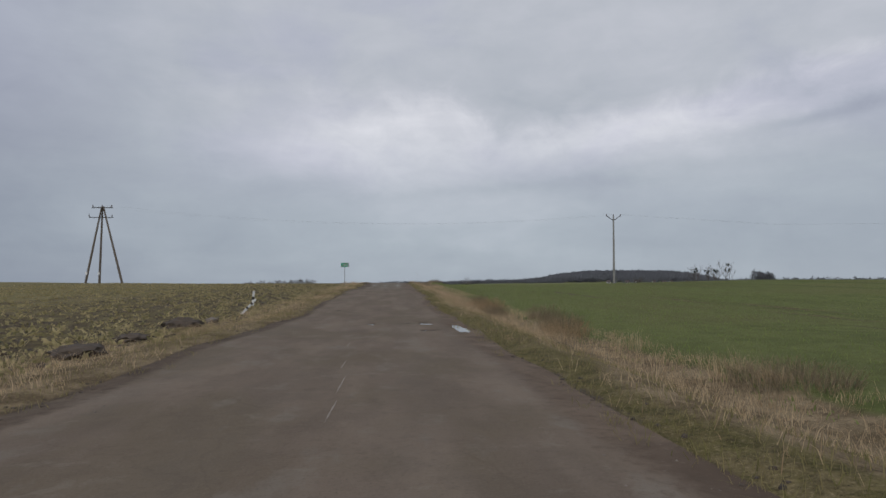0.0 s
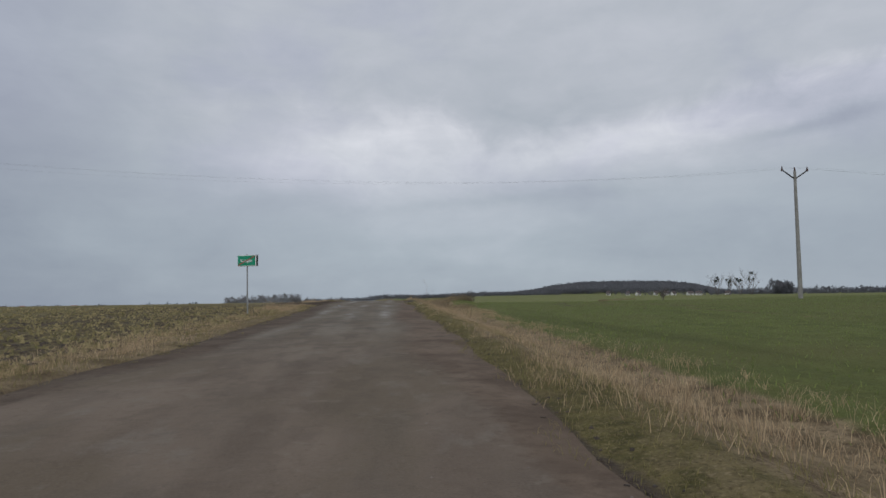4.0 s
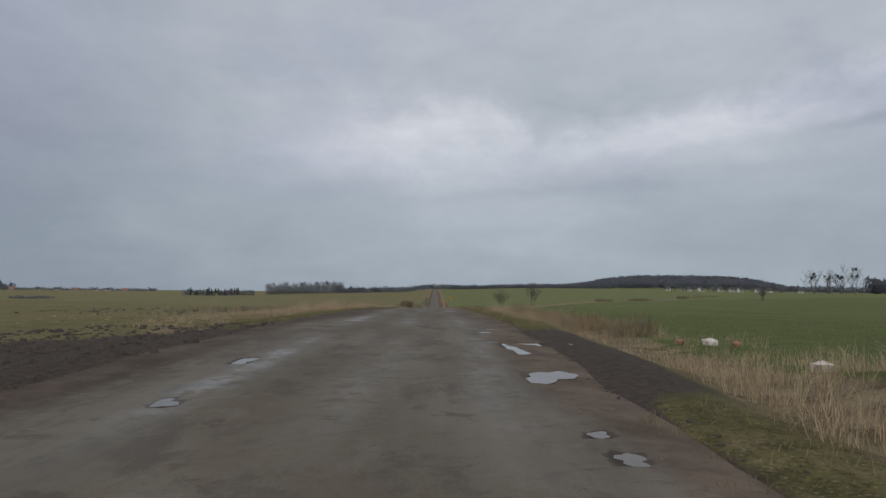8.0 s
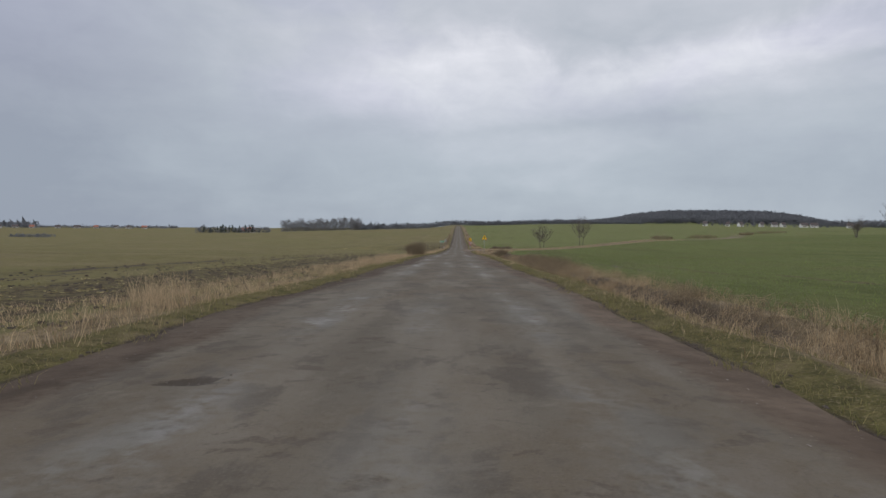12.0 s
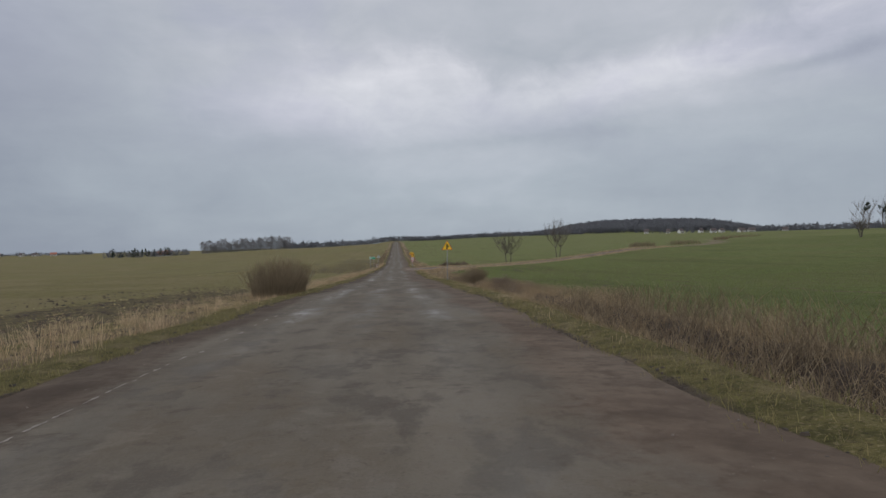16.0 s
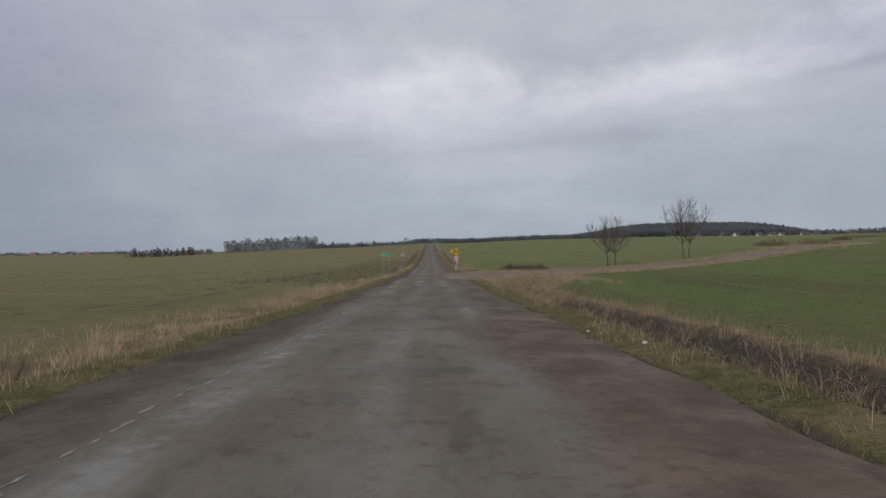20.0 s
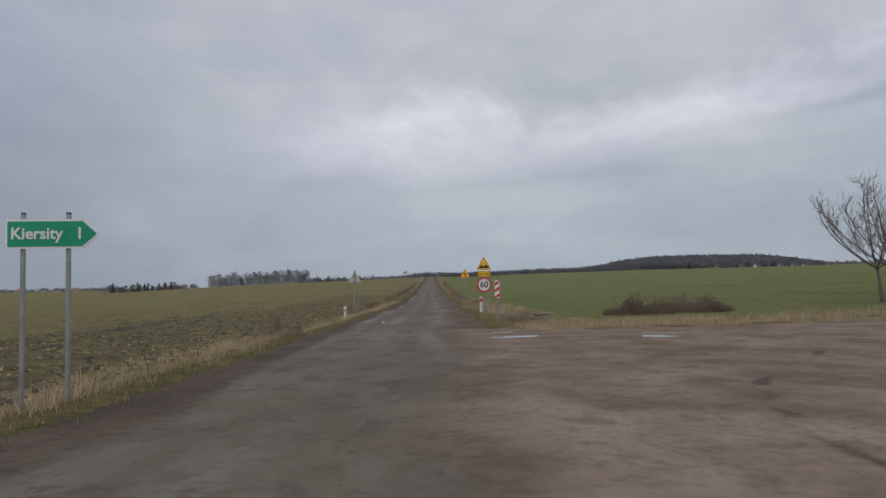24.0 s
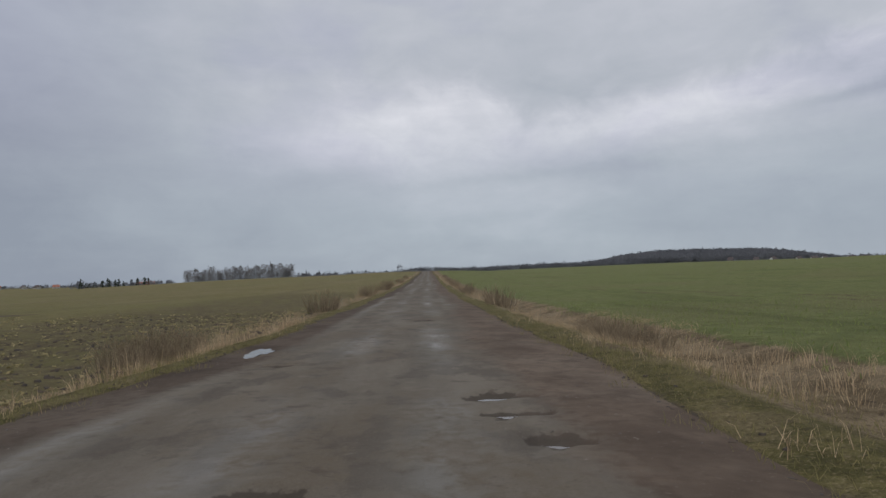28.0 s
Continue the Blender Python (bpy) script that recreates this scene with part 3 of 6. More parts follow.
def blades(base, height, width, lean, bend=0.35, rng=RNG, toward=None):
    """Grass blades: a strip of three triangles each, bent over at the top; toward: the way each one leans."""
    n = len(base)
    a = rng.uniform(0, 2 * np.pi, n)
    side = np.stack([np.cos(a), np.sin(a), np.zeros(n)], 1) * (width / 2)[:, None]
    b = rng.uniform(0, 2 * np.pi, n) if toward is None else toward + rng.normal(0, 0.5, n)
    over = np.stack([np.cos(b), np.sin(b), np.zeros(n)], 1) * (height * lean)[:, None]
    up = np.array([0, 0, 1.0])
    mid = base + over * 0.4 + up * (height * 0.6)[:, None]
    tip = base + over * (1 + bend) + up * (height * (1 - 0.25 * lean))[:, None]
    v = np.stack([base - side, base + side, mid - side * 0.7, mid + side * 0.7, tip], 1).reshape(-1, 3)
    k = np.arange(n)[:, None] * 5
    f = np.concatenate([k + [0, 1, 3], k + [0, 3, 2], k + [2, 3, 4]], 1).reshape(-1, 3)
    return v, f


def tufts(x, y, tall, per, wide, rng, spread=0.09, lean=(0.1, 0.8)):
    """Blades that spring from one root each and fall outwards."""
    n = len(x) * per
    dx, dy = rng.normal(0, spread, n), rng.normal(0, spread, n)
    bx, by = np.repeat(x, per) + dx, np.repeat(y, per) + dy
    h = np.repeat(tall, per) * rng.uniform(0.3, 1.1, n)
    way = np.arctan2(dy + np.repeat(rng.normal(0, spread * 0.8, len(x)), per), dx + np.repeat(rng.normal(0, spread * 0.8, len(x)), per))
    return blades(np.stack([bx, by, ground_z(bx, by) - 0.02], 1), h, rng.uniform(*wide, n), rng.uniform(*lean, n), rng=rng, toward=way)


def stuff(name, v, f, mat, label, category, parent=None):
    me = bpy.data.meshes.new(name)
    v, f = np.asarray(v, np.float32), np.asarray(f, np.int32)
    me.vertices.add(len(v))
    me.vertices.foreach_set("co", v.ravel())
    me.loops.add(f.size)
    me.loops.foreach_set("vertex_index", f.ravel())
    me.polygons.add(len(f))
    me.polygons.foreach_set("loop_start", np.arange(0, f.size, f.shape[1], dtype=np.int32))
    me.materials.append(mat)
    me.update(calc_edges=True)
    ob = new(name, me)
    if parent:
        ob.parent = parent
    return tagged(ob, label, category, "", "stuff")


def grid_mesh(name, co, mat, attrs=()):
    r, c = co.shape[:2]
    k = (np.arange(r - 1)[:, None] * c + np.arange(c - 1)).ravel()
    f = np.stack([k, k + 1, k + c + 1, k + c], 1)
    me = bpy.data.meshes.new(name)
    me.vertices.add(r * c)
    me.vertices.foreach_set("co", co.reshape(-1).astype(np.float32))
    me.loops.add(f.size)
    me.loops.foreach_set("vertex_index", f.ravel().astype(np.int32))
    me.polygons.add(len(f))
    me.polygons.foreach_set("loop_start", np.arange(0, f.size, 4, dtype=np.int32))
    for key, val in dict(attrs).items():
        me.attributes.new(key, "FLOAT", "POINT").data.foreach_set("value", np.asarray(val, np.float32).ravel())
    me.materials.append(mat)
    me.update(calc_edges=True)
    me.polygons.foreach_set("use_smooth", np.ones(len(f), bool))
    return new(name, me)


def gz(x, y):
    return float(ground_z(x, y))


# ---------------------------------------------------------------- the lie of the land
SHOULDER_Y = np.arange(0, 401, 25.0)
ROAD_LEFT = [-3.05, -3.15, -3.8, -3.9, -4.6, -4.3, -4.3, -4.1, -4.15, -4.1, -4.05, -3.9, -3.4, -3.05, -3.1, -3.3, -3.4]
ROAD_RIGHT = [2.8, 2.35, 2.3, 2.25, 2.05, 2.1, 2.6, 2.5, 2.65, 2.8, 2.5, 2.6, 2.5, 2.4, 3.1, 3.0, 2.8]
ROAD_Y = [-400, -60, -20, 0, 12, 24, 36, 48, 60, 72, 84, 96, 108, 120, 132, 144, 156, 168, 180, 192, 204, 216, 228, 240, 252, 264, 276, 288, 300, 312, 324, 336, 350, 380, 420, 470, 540, 620, 700, 850, 1100, 4500]
ROAD_Z = [-4, -1.2, -0.3, -0.01, 0.01, 0.03, 0.2, 0.45, 0.65, 0.8, 0.99, 1.15, 1.3, 1.22, 0.94, 0.6, 0.2, -0.23, -0.68, -1.11, -1.56, -2.09, -2.63, -3.15, -3.64, -4.09, -4.49, -4.82, -5.15, -5.42, -5.66, -5.98, -6.25, -6.7, -6.8, -6.65, -5.86, -5.4, -3.77, -3.78, -4, 0]
LAND_X = [-4500, -800, -300, -80, -10, 9, 60, 250, 600, 4500]
LAND_Y = [-400, 0, 90, 170, 250, 320, 400, 520, 700, 1000, 2200, 4500]
LAND_Z = [
    [-6, -4, -2, -1.5, -1.5, -1.5, -0.5, 0, 0, 0],
    [-6, -3, -1.2, -0.3, -0.2, -0.5, 0.3, 1, 1.3, 3],
    [-5, -0.5, 0.8, 1.4, 1.2, 1.2, 1.8, 1.7, 1.7, 4],
    [-9, -5, -1.2, 0, -0.1, -0.3, 0.2, 1.5, 2, 5],
    [-14, -9, -5, -3.4, -3.1, -3.4, -2.3, 0.5, 2, 6],
    [-16, -12, -8, -6, -5.4, -5, -2.9, -0.4, 1.5, 6],
    [-20, -15.5, -10.5, -8, -7, -6.3, -4.3, -0.7, 1.5, 6],
    [-24, -18, -12.4, -8.2, -6.8, -6.4, -5.7, 0.4, 2, 6],
    [-25, -19.1, -13.8, -5.5, -3.9, -4.4, -5, -0.5, -0.2, 7],
    [-25, -16.8, -15, -10.1, -7.7, -5.6, -6, 0.4, -2, 8],
    [-26, -24, -20, -14, -9, -8, -4, 0, 2, 6],
    [-60, -60, -50, -40, -35, -35, -30, -20, -15, -10],
]


def smooth(a, b, v):
    t = np.clip((np.asarray(v, float) - a) / (b - a), 0, 1)
    return t * t * (3 - 2 * t)


def hermite(v, xs, ys):
    """A smooth curve through the knots."""
    xs, ys, v = np.asarray(xs, float), np.asarray(ys, float), np.asarray(v, float)
    s = np.gradient(ys, xs, axis=0)
    k = np.clip(np.searchsorted(xs, v) - 1, 0, len(xs) - 2)
    h = xs[k + 1] - xs[k]
    t = np.clip((v - xs[k]) / h, 0, 1)
    return ((2 * t**3 - 3 * t**2 + 1) * ys[k] + (t**3 - 2 * t**2 + t) * h * s[k]
            + (3 * t**2 - 2 * t**3) * ys[k + 1] + (t**3 - t**2) * h * s[k + 1])


def road_z(y):
    return hermite(y, ROAD_Y, ROAD_Z)


def road_left(y):
    y = np.asarray(y, float)
    return np.interp(y, SHOULDER_Y, ROAD_LEFT) + 0.12 * np.sin(y / 3.1) + 0.07 * np.sin(y / 1.23 + 1)


def road_right(y):
    y = np.asarray(y, float)
    return np.interp(y, SHOULDER_Y, ROAD_RIGHT) + 0.1 * np.sin(y / 3.7 + 2) + 0.06 * np.sin(y / 1.1)


def land(x, y):
    x, y = np.broadcast_arrays(np.asarray(x, float), np.asarray(y, float))
    t = np.asarray(LAND_Z, float)
    ky = np.clip(np.searchsorted(LAND_Y, y) - 1, 0, len(LAND_Y) - 2)
    kx = np.clip(np.searchsorted(LAND_X, x) - 1, 0, len(LAND_X) - 2)
    ax, ay = np.asarray(LAND_X, float), np.asarray(LAND_Y, float)
    fx = smooth(0, 1, (x - ax[kx]) / (ax[kx + 1] - ax[kx])) * 0.5 + 0.5 * np.clip((x - ax[kx]) / (ax[kx + 1] - ax[kx]), 0, 1)
    fy = smooth(0, 1, (y - ay[ky]) / (ay[ky + 1] - ay[ky])) * 0.5 + 0.5 * np.clip((y - ay[ky]) / (ay[ky + 1] - ay[ky]), 0, 1)
    return ((t[ky, kx] * (1 - fx) + t[ky, kx + 1] * fx) * (1 - fy) + (t[ky + 1, kx] * (1 - fx) + t[ky + 1, kx + 1] * fx) * fy)


def ditch(y):
    """How deep the ditch beside the right verge is."""
    return 0.25 + 0.55 * smooth(135, 165, y) * (1 - smooth(268, 282, y))


def lane_mid(x):
    x = np.asarray(x, float)
    return 297.5 + 0.45 * (x - 3) + 0.0078 * np.clip(x - 30, 0, None) ** 2


def side_road(x, y):
    """1 on the dirt road that turns off to the right, 0 away from it."""
    x, y = np.asarray(x, float), np.asarray(y, float)
    mid = lane_mid(x)
    half = 3.3 + 8 * np.exp(-np.clip(x - 3, 0, None) / 8.0)
    return (1 - smooth(half - 0.5, half + 0.6, np.abs(y - mid))) * smooth(1, 2, x) * (1 - smooth(120, 160, x))


def ground_z(x, y):
    x, y = np.broadcast_arrays(np.asarray(x, float), np.asarray(y, float))
    r, dl, dr = road_z(y), road_left(y) - x, x - road_right(y)
    d = np.maximum(dl, dr)
    near = np.where(dr > 0, -0.35 * smooth(1.3, 3.8, dr) * (1 - smooth(268, 282, y)) * smooth(-60, 0, y), -(0.12 + 0.3 * smooth(302, 318, y) * (1 - smooth(350, 380, y))) * smooth(0.3, 1.6, dl))
    dig = -ditch(y) * smooth(0.9, 2.0, dr) * (1 - smooth(2.6, 4.2, dr)) * (1 - side_road(x, y))
    lip = 0.03 * smooth(0.1, 0.7, d) * (1 - smooth(0.8, 1.6, d)) * (1 - side_road(x, y))
    w = smooth(3, 55, d)
    z = (r + near + lip) * (1 - w) + land(x, y) * w + dig
    rough = 0.03 * np.sin(x * 1.9 + 0.7 * np.sin(y * 0.9)) * np.sin(y * 1.37 + x * 0.3) * smooth(0.3, 1.5, d) * (1 - smooth(60, 150, d)) * (1 - side_road(x, y))
    mound = 0.55 * np.exp(-((x - 6.4) / 1.7) ** 2 - ((y - 101.5) / 3.0) ** 2)
    rim = -0.045 * (1 - smooth(0.0, 0.8, d)) * (1 - side_road(x, y))
    mouth = -0.035 * side_road(x, y) * (1 - smooth(0.3, 2.5, dr))
    return np.where(d > -0.01, z + rough + mound + mouth + rim, r)


# ---------------------------------------------------------------- ground, road, puddles
PUDDLES = [  # x, y, half width, half length, turn
    (2.3, 17.0, 0.2, 1.2, 3), (1.38, 16.4, 0.2, 0.32, 0), (0.86, 19.1, 0.09, 0.16, 0), (1.4, 18.8, 0.2, 0.3, 15), (-0.2, 18.6, 0.1, 0.2, 0),
    (-2.0, 27.0, 0.1, 0.2, 0),
    (1.45, 102.9, 0.3, 0.5, -20), (1.85, 107.0, 0.62, 0.2, -16), (1.42, 105.95, 0.15, 0.75, 8), (0.98, 107.3, 0.3, 0.07, 0), (2.62, 106.6, 0.12, 0.09, 0), (1.34, 110.9, 0.13, 0.22, 0), (1.13, 109.7, 0.17, 0.18, 0), (1.57, 111.03, 0.16, 0.13, 0), (-2.69, 110.86, 0.3, 0.14, 0), (-2.6, 91.1, 0.17, 0.2, 0), (-3.4, 90.35, 0.2, 0.12, 0), (-2.85, 93.2, 0.11, 0.9, 4), (-2.75, 104.0, 0.13, 0.4, 0), (1.33, 100.0, 0.09, 0.13, 0),
    (1.38, 99.3, 0.12, 0.14, 10), (-2.6, 101.0, 0.14, 0.17, 0), (-2.5, 138.0, 0.1, 0.35, 8), (0.3, 118.3, 0.12, 0.2, 0), (0.95, 118.4, 0.12, 0.18, 0),
    (1.22, 183.5, 0.17, 0.25, 30), (1.38, 182.4, 0.12, 0.14, 20), (0.85, 225.5, 0.2, 0.3, 0), (-1.75, 224.0, 0.12, 0.25, 10),
    (2.68, 306.86, 0.3, 0.22, 0), (-1.66, 314.7, 0.1, 0.6, 4), (-1.85, 306.7, 0.14, 0.12, 0), (2.85, 304.95, 0.66, 0.36, 5), (-2.65, 318.0, 0.08, 0.4, 4), (-2.3, 306.5, 0.09, 0.12, 0), (-2.6, 341.2, 0.1, 0.2, 30),
    (-0.9, 337.3, 0.2, 0.12, 15), (-1.75, 338.3, 0.13, 0.1, 0), (0.55, 338.6, 0.1, 0.12, 0), (1.4, 337.4, 0.2, 0.1, 0), (6.5, 303.75, 0.5, 0.35, 10), (-1.82, 300.8, 0.12, 0.12, 0),
    (-2.6, 350.2, 0.22, 0.8, 6), (1.45, 344.85, 0.3, 0.13, 5), (1.47, 343.95, 0.26, 0.09, 0), (1.66, 342.85, 0.24, 0.08, 0), (-1.75, 347.9, 0.16, 0.08, 0),
]
HOLES = [  # dry potholes and sunk patches: x, y, half width, half length, depth
    (1.36, 16.5, 0.26, 0.32, 0.05), (0.85, 19.2, 0.25, 0.2, 0.04), (1.3, 19.6, 0.35, 0.2, 0.04), (-0.85, 48.0, 0.45, 0.5, 0.06), (-0.6, 49.6, 0.5, 0.35, 0.05), (-1.2, 46.8, 0.3, 0.3, 0.04),
    (-0.2, 77.5, 0.15, 0.16, 0.05), (0.3, 82.0, 0.2, 0.18, 0.04), (0.25, 118.4, 0.4, 0.5, 0.06), (0.95, 118.5, 0.3, 0.35, 0.05), (1.22, 183.6, 0.42, 0.42, 0.05), (-0.05, 181.4, 0.25, 0.2, 0.04), (0.9, 180.8, 0.25, 0.2, 0.04), (0.07, 180.2, 0.25, 0.2, 0.04), (1.5, 188.8, 0.3, 0.3, 0.04),
    (0.85, 225.7, 0.4, 0.5, 0.06), (0.9, 215.0, 0.16, 0.14, 0.03), (-1.6, 224.0, 0.4, 0.6, 0.04), (-1.3, 252.0, 0.16, 0.18, 0.03), (-0.9, 337.4, 0.5, 0.4, 0.06), (-1.75, 338.3, 0.35, 0.3, 0.05),
    (-3.04, 114.2, 0.3, 0.3, 0.05), (-0.27, 113.6, 0.25, 0.2, 0.04), (0.11, 111.4, 0.2, 0.16, 0.04), (-0.64, 117.9, 0.22, 0.2, 0.04), (0.73, 305.6, 0.16, 0.14, 0.05), (-0.79, 305.1, 0.14, 0.14, 0.04), (1.06, 306.3, 0.12, 0.12, 0.04), (1.12, 279.95, 0.14, 0.14, 0.04), (-2.63, 145.0, 0.3, 0.3, 0.04), (-0.2, 93.4, 0.3, 0.18, 0.03), (0.67, 90.3, 0.28, 0.2, 0.03), (-1.66, 140.9, 0.25, 0.2, 0.04),
    (-0.38, 341.7, 0.4, 0.3, 0.05), (-2.29, 336.9, 0.3, 0.2, 0.04), (1.36, 339.1, 0.3, 0.2, 0.05), (0.0, 338.0, 0.2, 0.2, 0.04), (0.36, 337.8, 0.2, 0.2, 0.04), (0.56, 338.9, 0.35, 0.45, 0.06), (1.4, 337.5, 0.5, 0.35, 0.06), (1.42, 344.95, 0.5, 0.3, 0.07), (1.45, 344.0, 0.42, 0.2, 0.06), (1.66, 342.98, 0.42, 0.24, 0.07),
    (1.66, 351.6, 0.4, 0.25, 0.06), (-1.7, 348.0, 0.35, 0.2, 0.05), (-1.42, 280.4, 0.2, 0.2, 0.05), (0.5, 359.0, 0.5, 0.4, 0.06), (1.1, 320.0, 0.3, 0.3, 0.04), (0.5, 325.0, 0.5, 0.3, 0.04), (-0.4, 327.0, 0.5, 0.3, 0.05), (0.3, 331.0, 0.15, 0.14, 0.04),
]


ALL_HOLES = [(hx, hy, a * 0.8, b * 0.8, deep, 0) for hx, hy, a, b, deep in HOLES] + [(x, y, a * 1.3, b * 1.3, 0.028, turn) for x, y, a, b, turn in PUDDLES]


def dents(x, y):
    """How far the road's surface sinks, in metres."""
    z = np.zeros(np.broadcast(x, y).shape)
    for hx, hy, a, b, deep, turn in ALL_HOLES:
        far = 2.2 * max(a, b)
        m = (np.abs(y - hy) < far) & (np.abs(x - hx) < far)
        if m.any():
            xs, ys = np.broadcast_arrays(x, y)
            c, s, dx, dy = math.cos(radians(turn)), math.sin(radians(turn)), xs[m] - hx, ys[m] - hy
            u, v = (c * dx + s * dy) / a, (c * dy - s * dx) / b
            q = np.sqrt(u * u + v * v) + 0.16 * np.sin(3 * np.arctan2(v, u) + hy) + 0.05 * np.sin(7 * np.arctan2(v, u) + 3 * hx)
            z[m] = np.maximum(z[m], deep * (1 - smooth(0.82, 1.0, q)))
    return z


def road_top(x, y):
    """The road's surface, before holes are broken into it."""
    left, right = road_left(y) - 0.3, road_right(y) + 0.3
    edge = np.minimum(x - left, right - x)
    mouth = side_road(right + 0.5, y) * (np.asarray(x) > 0)
    rim = 1 - smooth(0.1, 0.8, edge)
    z = road_z(y) - 0.02 * ((x - (left + right) / 2) / 3) ** 2 - 0.02 * rim + (0.02 * rim - 0.04 * (1 - smooth(0.05, 0.6, edge))) * mouth
    z = z + 0.016 * np.sin(x * 3.3 + 1.7 * np.sin(y * 1.9)) * np.sin(y * 2.7 + x * 1.3) * (1 - smooth(0.3, 1.2, edge)) * mouth
    return z + 0.006 * np.sin(x * 2.1 + y * 0.7) * np.sin(y * 1.1)


def build_land():
    ys = np.concatenate([-np.geomspace(400, 26, 14), np.arange(-24, 284, 1.0), np.arange(284, 330, 0.5), np.arange(330, 400, 1.0), np.geomspace(401, 4500, 90)])
    out = np.concatenate([[0.0, 0.12, 0.3, 0.55], np.arange(0.8, 8, 0.4), np.arange(8, 20, 0.8), np.geomspace(20.8, 4450, 66)])
    yy = ys[:, None]
    left, right = road_left(yy), road_right(yy)
    mouth = side_road(right + 0.5, yy)
    x = np.concatenate([left - out[::-1], left + 0.1 + 0 * yy, (left + right) / 2, right - 0.1 - 0.9 * mouth, right + out], 1)
    y = np.broadcast_to(yy, x.shape)
    z = ground_z(x, y) + HILL(x, y)
    inside = (x > left + 0.05) & (x < right - 0.05)
    z = np.where(inside, road_z(y) - 0.15 + 0.105 * mouth * (x > 0.5), z)
    dl, dr = left - x, x - right
    d = np.maximum(dl, dr)
    lane = side_road(x, y)
    lane = np.where((x > 0.5) & (x < right + 1), np.maximum(lane, mouth), lane)
    entry = 0.85 * (1 - smooth(1.5, 6.5, np.abs(x + 4) + 1.2 * np.sin(y * 0.7))) * smooth(94, 98, y) * (1 - smooth(108, 112.5, y)) * (dl > 0)
    entry_r = smooth(100, 103, y) * (1 - smooth(109, 112, y)) * (dr > 0) * (1 - smooth(0.9, 2.4, dr))
    tram = sum(np.exp(-((x - a - b * (y - c)) / 0.26) ** 2) * smooth(y0 - 6, y0, y) * (1 - smooth(y1, y1 + 10, y))
               for a, b, c, y0, y1 in ((-9.5, -0.165, 296, 282, 372), (-11.2, -0.165, 296, 282, 372), (-12.0, -0.083, 272, 262, 345), (-13.8, -0.083, 272, 262, 345), (-15.0, 0.02, 169, 152, 205), (-17.0, 0.02, 169, 152, 205), (-12, -0.03, 50, 20, 92))) * (dl > 0)
    wallow = np.clip(0.85 * tram + 0.7 * np.exp(-((x - 3.7 - 0.13 * (y - 291.5) - 0.075 * np.clip(y - 292.5, 0, 9) ** 2) / 0.2) ** 2) * smooth(290, 292, y) * (1 - smooth(299.5, 301, y)) + 0.8 * np.exp(-((x - 2.9) / 0.4) ** 2 - ((y - 89.2) / 0.5) ** 2) + entry + entry_r + 0.8 * np.exp(-((x - 4.6) / 0.9) ** 2 - ((y - 96.5) / 1.2) ** 2)
                     + 0.62 * (1 - smooth(0.05, 0.22 + 0.35 * np.clip(np.sin(y * 0.83 + 2 * np.sin(y * 0.29)) + 0.4 * np.sin(y * 2.3), 0, 1), d)) * (d >= 0) * (1 - lane) + 0.75 * (np.exp(-((dr - 11.2 - 2.5 * np.sin(y / 40)) / 0.35) ** 2) + np.exp(-((dr - 13.1 - 2.5 * np.sin(y / 40)) / 0.35) ** 2)) * (dr > 0) * (y < 280) * (0.6 + 0.4 * np.sin(y / 7))
                     + 0.7 * smooth(1.5, 2.1, dr) * (1 - smooth(3.6, 4.8, dr)) * smooth(138, 160, y) * (1 - smooth(262, 276, y)), 0, 1)
    crumbs = (dl > 0) * (0.62 * smooth(1.5, 3, dl) * (1 - smooth(9, 26, dl)) * (1 - smooth(95, 125, y))
                         + smooth(2.5, 4, dl) * (1 - smooth(7, 10, dl)) * smooth(118, 130, y) * (1 - smooth(215, 240, y))
                         + 0.55 * smooth(1.5, 3, dl) * (1 - smooth(10, 26, dl)) * smooth(272, 292, y) * (1 - smooth(400, 450, y)))
    ruts = np.exp(-((dl - 16 - 0.03 * y) / 0.5) ** 2) * (y < 120) + np.exp(-((dr - 15 - 3 * np.sin(y / 40)) / 0.4) ** 2) + np.exp(-((dr - 17 - 3 * np.sin(y / 40)) / 0.4) ** 2)
    soil = np.clip(crumbs + 0.7 * ruts * (d < 60), 0, 1)
    width_r = 3.2 + 0.8 * smooth(130, 160, y) * (1 - smooth(276, 290, y))
    verge = np.where(dl > 0, 1 - smooth(1.8, 3.0, dl), 1 - smooth(width_r, width_r + 1.2, dr))
    corner = smooth(272, 277, y) * (1 - smooth(292, 296, y)) * (1 - smooth(7.5, 9.5, x - 0.35 * (y - 277))) * (dr > 0)
    beside = smooth(0.02, 0.3, side_road(x, y + 2.2) + side_road(x, y - 2.2)) * (dr > 0)
    verge = np.maximum(np.maximum(verge, corner), beside) * (1 - lane) * (1 - np.clip(entry + entry_r, 0, 1))
    track = lane
    near = (1 - smooth(0.7, 1.5, d + 0.3 * np.sin(y * 0.31) + 0.2 * np.sin(y * 1.1))) * np.where((dl > 0) & (y < 110), 0.3, np.where(y < 110, 0.7, 1.0))
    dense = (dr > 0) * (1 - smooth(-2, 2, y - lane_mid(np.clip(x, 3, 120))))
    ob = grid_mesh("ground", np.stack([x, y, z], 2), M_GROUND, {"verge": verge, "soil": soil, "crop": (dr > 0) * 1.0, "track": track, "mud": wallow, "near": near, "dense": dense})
    tagged(ob, "rolling winter farmland with green wheat and olive stubble fields", "ground", "", "structure")

